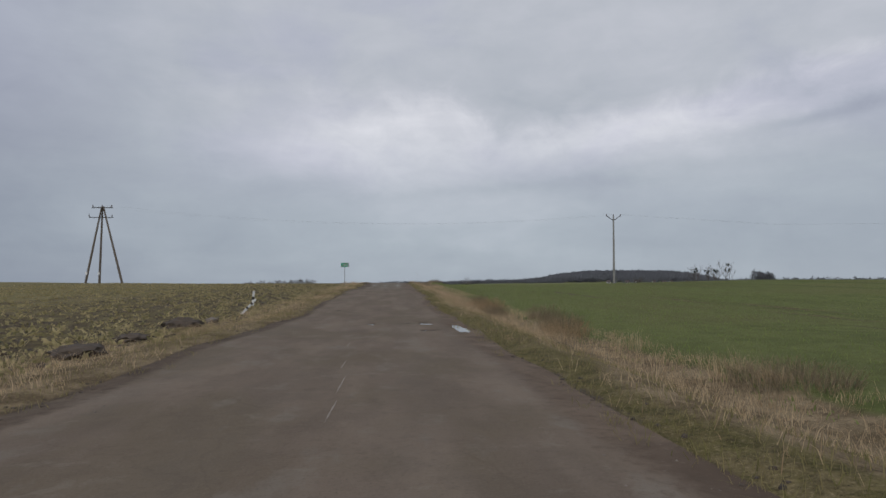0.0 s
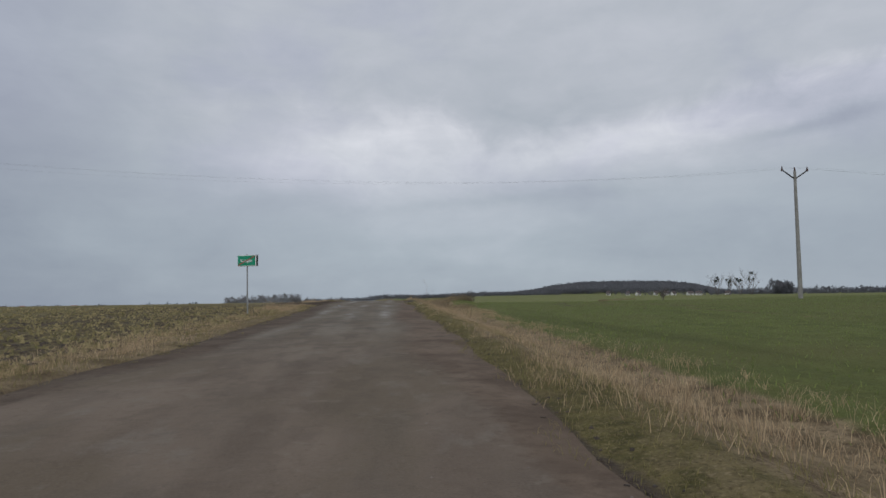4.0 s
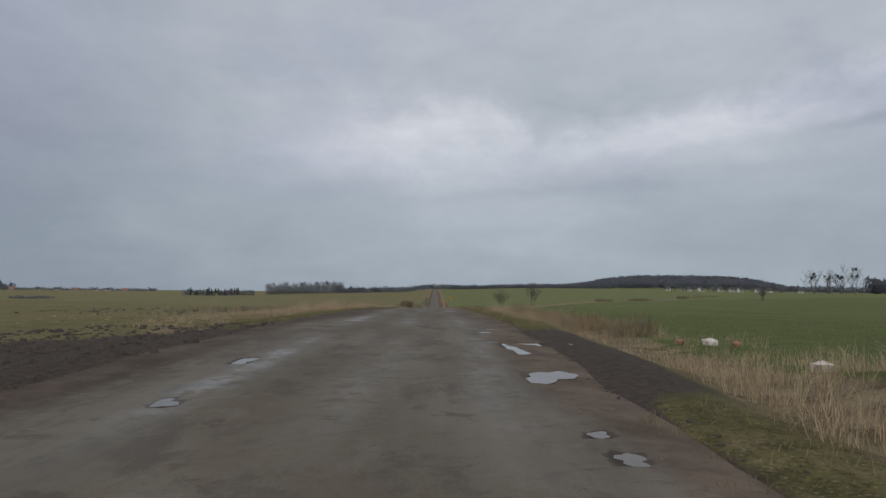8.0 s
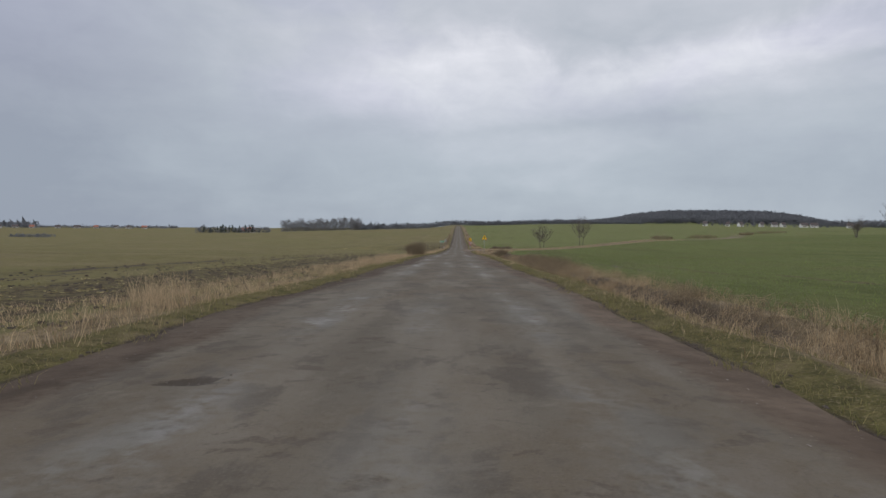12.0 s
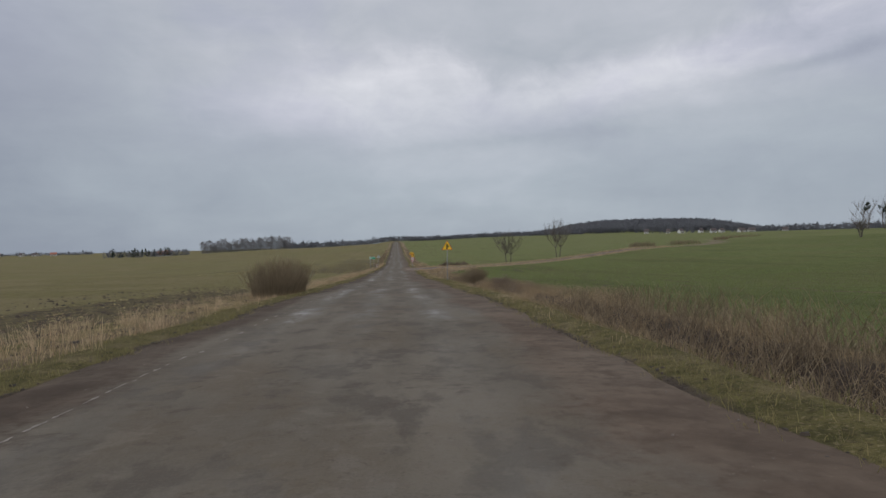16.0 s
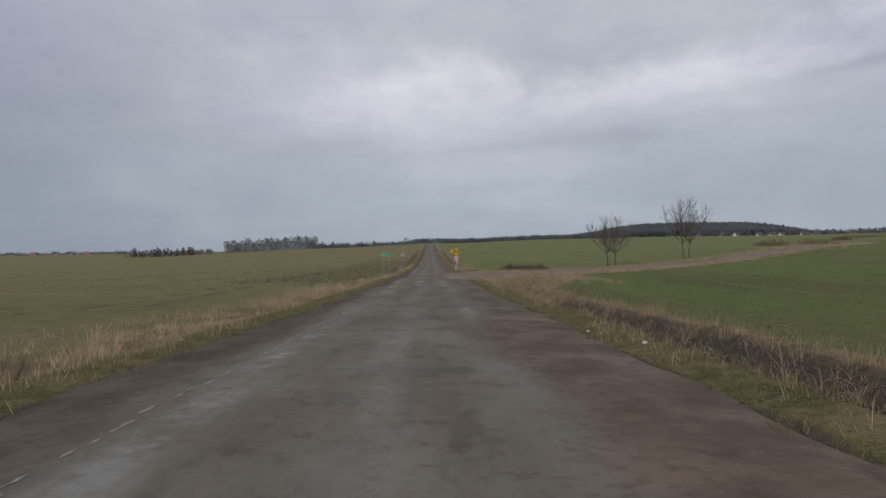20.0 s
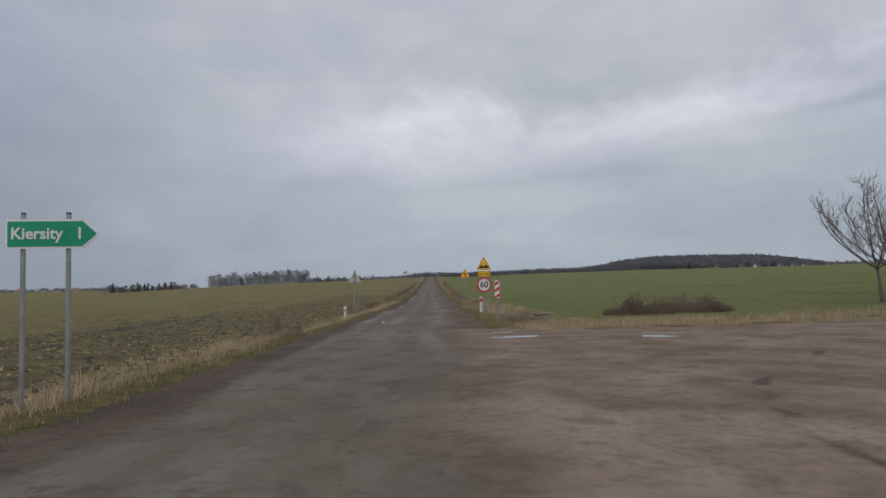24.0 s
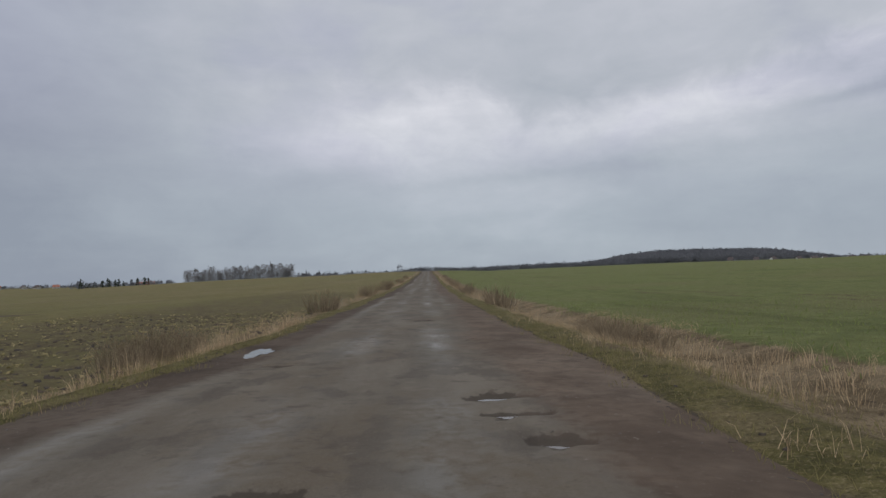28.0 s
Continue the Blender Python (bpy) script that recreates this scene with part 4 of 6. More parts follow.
    ys = np.concatenate([np.arange(-14, 362, 0.18), np.geomspace(362.5, 1200, 120)])[:, None]
    u = np.linspace(0, 1, 48)[None]
    left, right = road_left(ys) - 0.3, road_right(ys) + 0.3
    x = left + (right - left) * u
    y = np.broadcast_to(ys, x.shape)
    hollow = dents(x, y)
    z = road_top(x, y) - hollow + 0.006 * np.sin(x * 9.0 + 3 * np.sin(y * 5.0)) * np.sin(y * 8.0) * (hollow > 0.01)
    sway = 1 + 0.22 * np.sin(ys / 9.0) + 0.15 * np.sin(ys / 2.3)
    span_l = np.interp(ys, [0, 50, 70, 120, 140, 290, 330, 400], [0.5, 0.55, 1.3, 1.5, 1.15, 1.1, 1.0, 1.2]) * sway
    span_r = np.interp(ys, [0, 45, 65, 115, 140, 195, 215, 290, 330, 400], [0.6, 0.75, 1.35, 1.3, 1.0, 1.3, 1.9, 1.9, 1.6, 1.4]) * sway
    dirt = np.maximum(1 - smooth(span_l * 0.4, span_l * 1.5, x - left), 1 - smooth(span_r * 0.4, span_r * 1.5, right - x))
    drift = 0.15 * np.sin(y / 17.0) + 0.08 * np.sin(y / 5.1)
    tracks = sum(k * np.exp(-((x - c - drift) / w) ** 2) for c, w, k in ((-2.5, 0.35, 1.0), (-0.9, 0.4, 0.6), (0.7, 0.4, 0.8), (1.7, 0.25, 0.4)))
    # Wet wheel tracks; also masks the pale sheen painted into the tar.
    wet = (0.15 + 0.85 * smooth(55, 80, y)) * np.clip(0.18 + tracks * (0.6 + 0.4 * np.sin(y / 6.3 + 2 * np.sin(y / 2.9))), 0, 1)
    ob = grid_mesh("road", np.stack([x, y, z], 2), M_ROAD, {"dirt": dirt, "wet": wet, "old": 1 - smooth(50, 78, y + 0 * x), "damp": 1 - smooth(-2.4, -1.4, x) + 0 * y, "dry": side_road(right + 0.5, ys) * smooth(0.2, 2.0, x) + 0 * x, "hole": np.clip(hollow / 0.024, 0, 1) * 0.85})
    tagged(ob, "narrow patched asphalt country road, damp, with muddy shoulders", "road", "", "structure")


def build_puddles():
    for i, (px, py, a, b, turn) in enumerate(PUDDLES):
        rng = np.random.default_rng(100 + i)
        k, c, s = 34, math.cos(radians(turn)), math.sin(radians(turn))
        th = np.arange(k) * 2 * np.pi / k
        r = 1 + 0.22 * np.sin(2 * th + rng.uniform(0, 6)) + 0.16 * np.sin(3 * th + rng.uniform(0, 6)) + 0.1 * np.sin(5 * th + rng.uniform(0, 6)) + 0.05 * np.sin(8 * th + rng.uniform(0, 6)) + rng.uniform(-0.05, 0.05, k)
        lx, ly = a * r * np.cos(th), b * r * np.sin(th)
        x, y = px + c * lx - s * ly, py + s * lx + c * ly
        on_road = (road_left(py) - 0.2 < px) & (px < road_right(py) + 0.2)
        base = road_top(px, py) + road_z(y) - road_z(py) if on_road else ground_z(x, y)
        sunk = float(dents(np.array([px]), np.array([py]))[0])
        small = sunk > 0.035
        if small:
            x, y = px + (x - px) * 0.7, py - 0.12 * b + (y - py) * 0.6
        z = base - sunk * 0.6 if on_road else np.mean(base) + road_z(y) - road_z(py) - 0.005
        if side_road(px + 0.8, py) > 0.3 and px > road_right(py) - 0.45:
            z = np.maximum(z, gz(px, py) + 0.012 + road_z(y) - road_z(py))
        n0 = len(x)
        v = [(px, py, float(np.mean(z)))] + list(zip(x, y, z)) + list(zip(x, y, z - 0.06))
        f = [(0, 1 + j, 1 + (j + 1) % n0) for j in range(n0)] + [(1 + j, 1 + n0 + j, 1 + n0 + (j + 1) % n0, 1 + (j + 1) % n0) for j in range(n0)]
        ob = mesh_of("puddle", v, f, M_WATER)
        tagged(ob, "shallow muddy puddle standing on the broken road surface", "puddle", "puddles on the road", "structure")


def build_markings():
    """Worn dashes of the edge line along the left side."""
    rng = np.random.default_rng(4)
    y0 = 176.0
    while y0 < 292:
        ln, gap = rng.uniform(0.1, 0.42), rng.uniform(0.04, 0.34) * (1 + 2.5 * (196 < y0 < 212))
        x0 = -3.06 + 0.26 * smooth(196, 240, y0) + 0.12 * smooth(243, 280, y0) + rng.uniform(-0.045, 0.045) + 0.05 * math.sin(y0 * 0.9)
        k = 7
        t = np.linspace(0, 1, k)
        yy = y0 + t * ln
        w = rng.uniform(0.014, 0.036) * np.sin(np.pi * (0.05 + 0.9 * t)) ** 0.5
        xl, xr = x0 - w * (0.1 + 1.2 * rng.random(k)), x0 + w * (0.1 + 1.2 * rng.random(k))
        z = road_top(x0 + 0 * yy, yy) + 0.004
        f = [(j, k + j, k + j + 1, j + 1) for j in range(k - 1)]
        ob = mesh_of("edge_line_dash", list(zip(xl, yy, z)) + list(zip(xr, yy, z)), f, M_LINE)
        tagged(ob, "worn white edge line dash on asphalt", "road marking", "edge line dashes", "structure")
        y0 += ln + gap
    for y0, x0, ln in [(5.5, -0.02, 1.1), (7.0, -0.07, 1.3), (9.0, -0.2, 0.9), (12.0, -0.36, 0.8)]:
        k = 9
        t = np.linspace(0, 1, k)
        yy = y0 + t * ln
        w = 0.009
        taper = np.sin(np.pi * (0.04 + 0.92 * t)) ** 0.6
        xl, xr = x0 - w * taper * (0.2 + 1.2 * rng.random(k)), x0 + w * taper * (0.2 + 1.2 * rng.random(k))
        z = road_top(x0 + 0 * yy, yy) + 0.005
        f = [(j, k + j, k + j + 1, j + 1) for j in range(k - 1)]
        ob = mesh_of("faded_line", list(zip(xl, yy, z)) + list(zip(xr, yy, z)), f, M_LINE)
        tagged(ob, "faded crumbling painted line on asphalt", "road marking", "", "structure")


def build_crumbs():
    """Flakes of broken pale asphalt along the right edge."""
    rng = np.random.default_rng(14)
    vs, fs = [], []
    y = np.concatenate([rng.uniform(268, 287, 520), rng.uniform(168, 184, 120), rng.uniform(205, 226, 120), rng.uniform(128, 150, 90)])
    x = np.where(y > 260, 1.95 + 0.12 * np.sin(y * 0.8), np.where(y < 160, 1.9, 1.55)) + rng.normal(0, 0.13, len(y))
    for px, py in zip(x, y):
        k, r = 6, rng.uniform(0.006, 0.026)
        a = np.arange(k) * 2 * np.pi / k + rng.random()
        q = r * rng.uniform(0.5, 1.1, k)
        px1, py1 = px + q * np.cos(a) * 0.6, py + q * np.sin(a) * 1.3
        b = len(vs)
        vs += list(zip(px1, py1, road_top(px1, py1) + 0.004 + rng.uniform(0, 0.004, k)))
        fs += [(b, b + i, b + i + 1) for i in range(1, k - 1)]
    stuff("asphalt_flakes", np.array(vs), np.array(fs), M_LINE, "pale crumbled asphalt flakes along the road edge", "gravel")


HILL_SIDE = 0.381


def HILL(x, y):
    """The wooded hill far behind the fields."""
    return 25 * np.exp(-np.abs((x - HILL_SIDE * y) / 275) ** 4 - ((y - 1950) / 260) ** 2)


# ---------------------------------------------------------------- road signs and posts
TRI = rounded([(-0.375, -0.217), (0.375, -0.217), (0.0, 0.433)], 0.04)


def scaled(pts, k):
    return [(x * k, z * k) for x, z in pts]


def triangle(parent, z, symbol, mat=M_YELLOW, k=1.0):
    sign = part("warning_plate", bm_plate(shifted(scaled(TRI, k), 0, z), 0.012, -0.05), M_BACK, parent, "grey sheet metal back of the plate")
    part("red_border", bm_plate(shifted(scaled(TRI, 0.995 * k), 0, z), 0.004, -0.0545), M_RED, sign, "red border")
    part("yellow_face", bm_plate(shifted(scaled(TRI, 0.89 * k), 0, z), 0.004, -0.0595), mat, sign, "yellow face")
    for pts in symbol:
        part("symbol", bm_plate(shifted(scaled(pts, k), 0, z), 0.003, -0.0635), M_BLACK, sign, "black symbol")
    clamps(parent, (z + 0.12, z - 0.16))
    return sign


def clamps(parent, zs):
    for z in zs:
        part("clamp", bm_box(0.16, 0.05, 0.035, (0, -0.022, z), 0.006), M_STEEL, parent, "steel clamp")


def post(parent, top, r=0.03, deep=0.25, x=0.0):
    part("post", bm_cyl(r, r, (x, 0, -deep), (x, 0, top), 16), M_STEEL, parent, "galvanised tubular post")
    part("post_cap", bm_cyl(r * 1.08, r * 0.9, (x, 0, top), (x, 0, top + 0.02), 16), M_BLACK, parent, "dark plastic cap")


def arc_band(cx, cz, r0, r1, a0, a1, n=14):
    a = [radians(a0 + (a1 - a0) * i / n) for i in range(n + 1)]
    return [(cx + r1 * math.cos(t), cz + r1 * math.sin(t)) for t in a] + [(cx + r0 * math.cos(t), cz + r0 * math.sin(t)) for t in reversed(a)]


SIDE_ROAD = [[(-0.06, -0.15), (0.05, -0.15), (0.05, 0.14), (-0.005, 0.21), (-0.06, 0.14)], [(0.05, 0.0), (0.15, 0.0), (0.15, 0.055), (0.05, 0.055)]]
BUMPS = [[(-0.24, -0.135)] + [(x, -0.065 + 0.085 * (math.exp(-((x + 0.11) / 0.06) ** 2) + math.exp(-((x - 0.11) / 0.06) ** 2))) for x in [-0.24 + 0.02 * i for i in range(25)]] + [(0.24, -0.135)]]
CURVE = [arc_band(-0.10, -0.05, 0.10, 0.19, 0, 100) + [(0.0, -0.15), (0.09, -0.15)]]


def road_sign(x, y, turn, lean=0.0):
    return pose(x, y, gz(x, y), 0, lean, turn)


def build_signs():
    s = thing("warning_sign", pose(3.53, 232.2, gz(3.53, 232.2) - 0.17, 0, 0.5, -3), "yellow triangular side road warning sign on a grey post", "road sign", "yellow warning signs")
    post(s, 2.84)
    triangle(s, 2.63, SIDE_ROAD, k=1.08)

    s = thing("warning_sign", road_sign(3.34, 341.1, 2, 1.0), "yellow triangular bend warning sign on a grey post", "road sign", "yellow warning signs")
    post(s, 2.9)
    triangle(s, 2.70, CURVE, k=1.2)

    s = thing("speed_limit_sign", road_sign(3.26, 320.3, 12, 0.3), "grey post with yellow warning triangle and red speed limit disc", "road sign")
    post(s, 2.85)
    triangle(s, 2.58, BUMPS, k=1.1)
    tab = part("distance_plate", bm_plate(rounded([(-0.37, 1.97), (0.37, 1.97), (0.37, 2.27), (-0.37, 2.27)], 0.03), 0.012, -0.05), M_BLACK, s, "black-edged plate")
    part("yellow_face", bm_plate(rounded([(-0.35, 1.99), (0.35, 1.99), (0.35, 2.25), (-0.35, 2.25)], 0.02), 0.004, -0.0545), M_YELLOW, tab, "yellow face")
    lettering("distance_text", "2,0 km", 0.185, (0, -0.058, 2.12), M_BLACK, tab)
    for ax in (-0.29, 0.29):
        part("arrow", bm_plate([(ax - 0.014, 2.02), (ax + 0.014, 2.02), (ax + 0.014, 2.15), (ax + 0.036, 2.15), (ax, 2.22), (ax - 0.036, 2.15), (ax - 0.014, 2.15)], 0.003, -0.058), M_BLACK, tab, "black arrow")
    rim = part("limit_disc", bm_plate(shifted(disc(0.4, 56), 0, 1.54), 0.012, -0.05), M_BACK, s, "grey back of the disc")
    part("red_ring", bm_plate(shifted(disc(0.397, 56), 0, 1.54), 0.004, -0.0545), M_RED, rim, "red ring")
    part("white_face", bm_plate(shifted(disc(0.315, 56), 0, 1.54), 0.004, -0.0595), M_WHITE, rim, "white face")
    lettering("limit_text", "60", 0.46, (0, -0.064, 1.545), M_BLACK, rim, 1.0)
    clamps(s, (1.35, 1.72, 2.05, 2.2))

    s = thing("warning_sign", road_sign(-4.2, 324.8, 176, -1.2), "back of a grey triangular road sign on a thin post", "road sign")
    post(s, 2.84)
    triangle(s, 2.38, [], k=1.1)

    # place name board at the end of the village, struck through
    s = thing("town_exit_sign", pose(-6.32, 80.4, gz(-6.32, 80.4), 0, -1, -8), "green village name board struck through in red on a steel post", "road sign")
    part("post", bm_cyl(0.035, 0.035, (0, 0, -0.3), (0, 0, 3.05), 16), M_STEEL, s, "galvanised tubular post")
    b = part("board", bm_box(0.94, 0.06, 0.56, (0.03, -0.07, 2.72), 0.008), M_WHITE, s, "white-edged board")
    part("green_face", bm_box(0.88, 0.006, 0.49, (0.0, -0.1035, 2.725)), M_GREEN, b, "green face")
    lettering("place_name", "Krupin", 0.215, (0, -0.1105, 2.72), M_WHITE, b)
    part("red_bar", bm_box(0.97, 0.004, 0.03, (0, -0.1165, 2.725), 0, Euler((0, radians(-28), 0)).to_matrix().to_4x4()), M_RED, b, "red diagonal bar")
    part("shadow_box", bm_box(0.05, 0.12, 0.56, (0.525, -0.05, 2.72), 0.006), M_BLACK, b, "dark folded edge")
    clamps(s, (2.55, 2.9))

    # direction board on two posts
    s = thing("direction_sign", pose(-4.35, 295.2, gz(-4.35, 295.2) - 0.08, 0, 0, 6), "green arrow direction board on two steel posts", "road sign")
    for x in (-0.32, 0.22):
        post(s, 2.5, 0.03, 0.3, x)
    out = [(-0.5, 2.06), (0.42, 2.06), (0.62, 2.245), (0.42, 2.43), (-0.5, 2.43)]
    b = part("board", bm_plate(rounded(out, 0.015), 0.02, -0.06), M_WHITE, s, "white-edged arrow board")
    inn = [(-0.475, 2.085), (0.41, 2.085), (0.585, 2.245), (0.41, 2.405), (-0.475, 2.405)]
    part("green_face", bm_plate(rounded(inn, 0.012), 0.004, -0.0645), M_GREEN, b, "green face")
    lettering("place_name", "Kiersity", 0.205, (-0.13, -0.069, 2.245), M_WHITE, b, 0.96)
    lettering("distance_text", "1", 0.205, (0.38, -0.069, 2.245), M_WHITE, b, 0.96)

    # red and white striped board at the turning
    s = thing("hazard_board", pose(2.98, 311.0, gz(2.98, 311.0), 0, 0.6, -4), "narrow red and white diagonal hazard board on a post", "road sign")
    post(s, 1.68, 0.03)
    b = part("board", bm_box(0.19, 0.03, 0.66, (0, -0.05, 1.31), 0.01), M_WHITE, s, "white board")
    for z in (0.99, 1.25, 1.51):
        pts = [(-0.09, max(0.985, z - 0.07)), (0.09, max(0.985, z + 0.05)), (0.09, min(1.635, z + 0.18)), (-0.09, min(1.635, z + 0.06))]
        part("red_stripe", bm_plate(pts, 0.004, -0.0695), M_RED, b, "red diagonal stripe")

    for x, y, nums, turn in ((-4.51, 323.0, False, 4), (3.29, 322.8, True, -4)):
        s = thing("delineator_post", pose(x, y, gz(x, y), 0, 1, turn), "white plastic roadside marker post with red reflector", "marker post", "marker posts")
        prof = [(-0.075, 0.02), (0.075, 0.02), (0.075, 0.86), (0.0, 0.88), (-0.075, 0.9)] if nums else [(-0.075, 0.02), (0.075, 0.02), (0.075, 0.92), (0.0, 0.9), (-0.075, 0.87)]
        p = part("body", bm_plate([(a, b - 0.22 if b < 0.1 else b) for a, b in prof], 0.06, -0.03, 0.008), M_POST_WHITE, s, "white plastic body")
        if nums:
            part("reflector", bm_box(0.13, 0.006, 0.2, (0, -0.034, 0.69), 0.002), M_RED, p, "red reflector")
            lettering("number", "1", 0.09, (0, -0.034, 0.5), M_BLACK, p)
            lettering("number", "5", 0.14, (0.01, -0.034, 0.34), M_BLACK, p)
        else:
            for dx, w in ((-0.035, 0.045), (0.045, 0.03)):
                part("reflector", bm_box(w, 0.006, 0.22, (dx, -0.034, 0.66), 0.002), M_RED, p, "red reflector strip")

    s = thing("delineator_post", pose(-6.8, 32.3, gz(-6.8, 32.3), 3, 4, 0), "damaged white and red roadside marker post in dry grass", "marker post", "marker posts")
    p = part("body", bm_box(0.11, 0.05, 0.95, (0, 0, 0.32), 0.01), M_POST_WHITE, s, "white plastic body")
    part("reflector", bm_box(0.112, 0.052, 0.16, (0, 0, 0.42), 0.002), M_IRON, p, "dark band")
    s = thing("fallen_marker_stake", pose(-5.75, 26.2, gz(-5.75, 26.2) + 0.1, 0, 42, 20), "pale leaning striped marker stake in the verge", "marker post")
    p = part("body", bm_box(0.09, 0.04, 0.9, (0, 0, 0.25), 0.01), M_POST_WHITE, s, "pale stake")
    for z in (0.2, 0.45):
        part("band", bm_box(0.092, 0.042, 0.09, (0, 0, z), 0.002), M_IRON, p, "dark band")


# ---------------------------------------------------------------- power line
def build_power_line():
    x, y = -42.5, 92.3
    z = gz(x, y)
    s = thing("power_pole", pose(x, y, z), "braced timber three-legged power pole in a field", "power pole", "power poles")
    top = 11.0
    feet = ((-1.5, -0.4), (-0.1, 0.9), (3.75, -0.3))
    for fx, fy in feet:
        part("leg", bm_cyl(0.17, 0.11, (fx, fy, -0.6), (fx * 0.04 + 0.4, fy * 0.1, top), 14), M_TIMBER, s, "round weathered timber leg")
    part("crossarm", bm_box(2.9, 0.12, 0.12, (0.4, 0, top - 0.15), 0.01), M_IRON, s, "steel crossarm")
    part("lower_crossarm", bm_box(3.4, 0.1, 0.1, (0.2, 0.2, top - 1.55), 0.01), M_IRON, s, "lower steel crossarm")
    for px, pz in ((-0.9, top), (0.4, top), (1.7, top), (-1.4, top - 1.4), (1.8, top - 1.4)):
        part("insulator", bm_join(bm_cyl(0.09, 0.07, (px, 0, pz - 0.05), (px, 0, pz + 0.12)), bm_cyl(0.06, 0.03, (px, 0, pz + 0.12), (px, 0, pz + 0.28))), M_GLASS_BROWN, s, "brown ceramic insulator")
    for fx, fy in feet[:2]:
        part("leg_plate", bm_box(0.25, 0.03, 0.4, (fx * 0.86, fy * 0.86 - 0.16, 1.4), 0.01), M_LITTER, s, "pale warning plate")
    x2, y2 = 35.55, 99.1
    z2 = gz(x2, y2)
    s2 = thing("power_pole", pose(x2, y2, z2, 0, 0.3, 0), "slim concrete power pole with a forked crossarm", "power pole", "power poles")
    part("shaft", bm_cyl(0.2, 0.11, (0, 0, -0.8), (0, 0, 11.0), 14), M_CONCRETE, s2, "tapered concrete shaft")
    for k in (-1, 1):
        part("fork_arm", bm_cyl(0.06, 0.05, (0, 0, 10.3), (k * 1.15, 0, 11.1), 8), M_IRON, s2, "steel fork arm")
        part("insulator", bm_join(bm_cyl(0.1, 0.08, (k * 1.15, 0, 11.0), (k * 1.15, 0, 11.2)), bm_cyl(0.06, 0.04, (k * 1.15, 0, 11.2), (k * 1.15, 0, 11.4))), M_GLASS_BROWN, s2, "brown ceramic insulator")
    part("insulator", bm_cyl(0.08, 0.05, (0, 0, 11.0), (0, 0, 11.35)), M_GLASS_BROWN, s2, "brown ceramic insulator")
    a_pts = [(-42.6, 92.3, z + 11.2), (-41.3, 92.3, z + 11.2), (-44.0, 92.3, z + 11.2)]
    b_pts = [(x2, y2, z2 + 11.3), (x2 + 1.15, y2, z2 + 11.35), (x2 - 1.15, y2, z2 + 11.35)]
    for i, (a, b) in enumerate(zip(a_pts, b_pts)):
        a, b = np.array(a), np.array(b)
        a[1] += (-1.2, 0, 1.2)[i]
        b[1] += (-1.2, 0, 1.2)[i] * 0.0
        t = np.linspace(0, 1, 25)[:, None]
        line = a + (b - a) * t - np.array([0, 0, 2.1]) * 4 * t * (1 - t)
        v, f = tubes([np.concatenate([line, np.full((25, 1), 0.0026)], 1)], 5)
        tagged(mesh_of("power_wire", v, f, M_WIRE), "thin overhead power wire hung across the road", "wire", "power wires")
        far = b + np.array([700, 60, 2.0])
        line = b + (far - b) * t - np.array([0, 0, 1.5]) * np.sin(np.pi * 9 * t) ** 2
        v, f = tubes([np.concatenate([line, np.full((25, 1), 0.0026)], 1)], 4)
        tagged(mesh_of("power_wire", v, f, M_WIRE), "thin overhead power wire running off over the field", "wire", "power wires")


# ---------------------------------------------------------------- trees and shrubs
def grow(rng, base, height, spread, levels=4, first=0.22, stems=1, r0=0.16, splits=3, wild=0.1):
    """Limb lines of a bare tree, split into the stem and the branches."""
    trunk, limbs = [], []

    def limb(p, d, length, r, level):
        k = 5 if level < 2 else 4
        pts, q, dirn = [], np.array(p, float), np.array(d, float)
        for i in range(k):
            pts.append((*q, r * (1 - 0.55 * i / (k - 1))))
            dirn = dirn + rng.normal(0, wild * (1 + 0.3 * level), 3) + np.array([0, 0, 0.07])
            dirn /= np.linalg.norm(dirn)
            q = q + dirn * length / (k - 1)
        (trunk if level == 0 else limbs).append(pts)
        if level >= levels:
            return
        n = splits + (level < 2) + int(rng.integers(0, 2))
        for j in range(n):
            s = (first if level == 0 else 0.3) + (1 - (first if level == 0 else 0.3)) * (j + rng.random()) / n
            i = min(int(s * (k - 1)), k - 2)
            f = s * (k - 1) - i
            o = np.array(pts[i][:3]) * (1 - f) + np.array(pts[i + 1][:3]) * f
            a = rng.uniform(0, 2 * np.pi)
            out = np.array([np.cos(a), np.sin(a), 0]) * spread * rng.uniform(0.6, 1.2) + dirn * 0.75 + np.array([0, 0, 0.22])
            limb(o, out / np.linalg.norm(out), length * rng.uniform(0.42, 0.66) * (1.0 if level else 1.05), max(0.006, pts[i][3] * 0.6), level + 1)

    for k in range(stems):
        a = 2.1 * k + rng.uniform(0, 0.6)
        d = np.array([np.cos(a) * 0.3 * (stems > 1), np.sin(a) * 0.3 * (stems > 1), 1.0])
        limb(np.array(base) + (rng.normal(0, 0.3, 3) * [1, 1, 0] if k else 0), d, height * rng.uniform(0.62, 0.72), r0, 0)
    return trunk, limbs


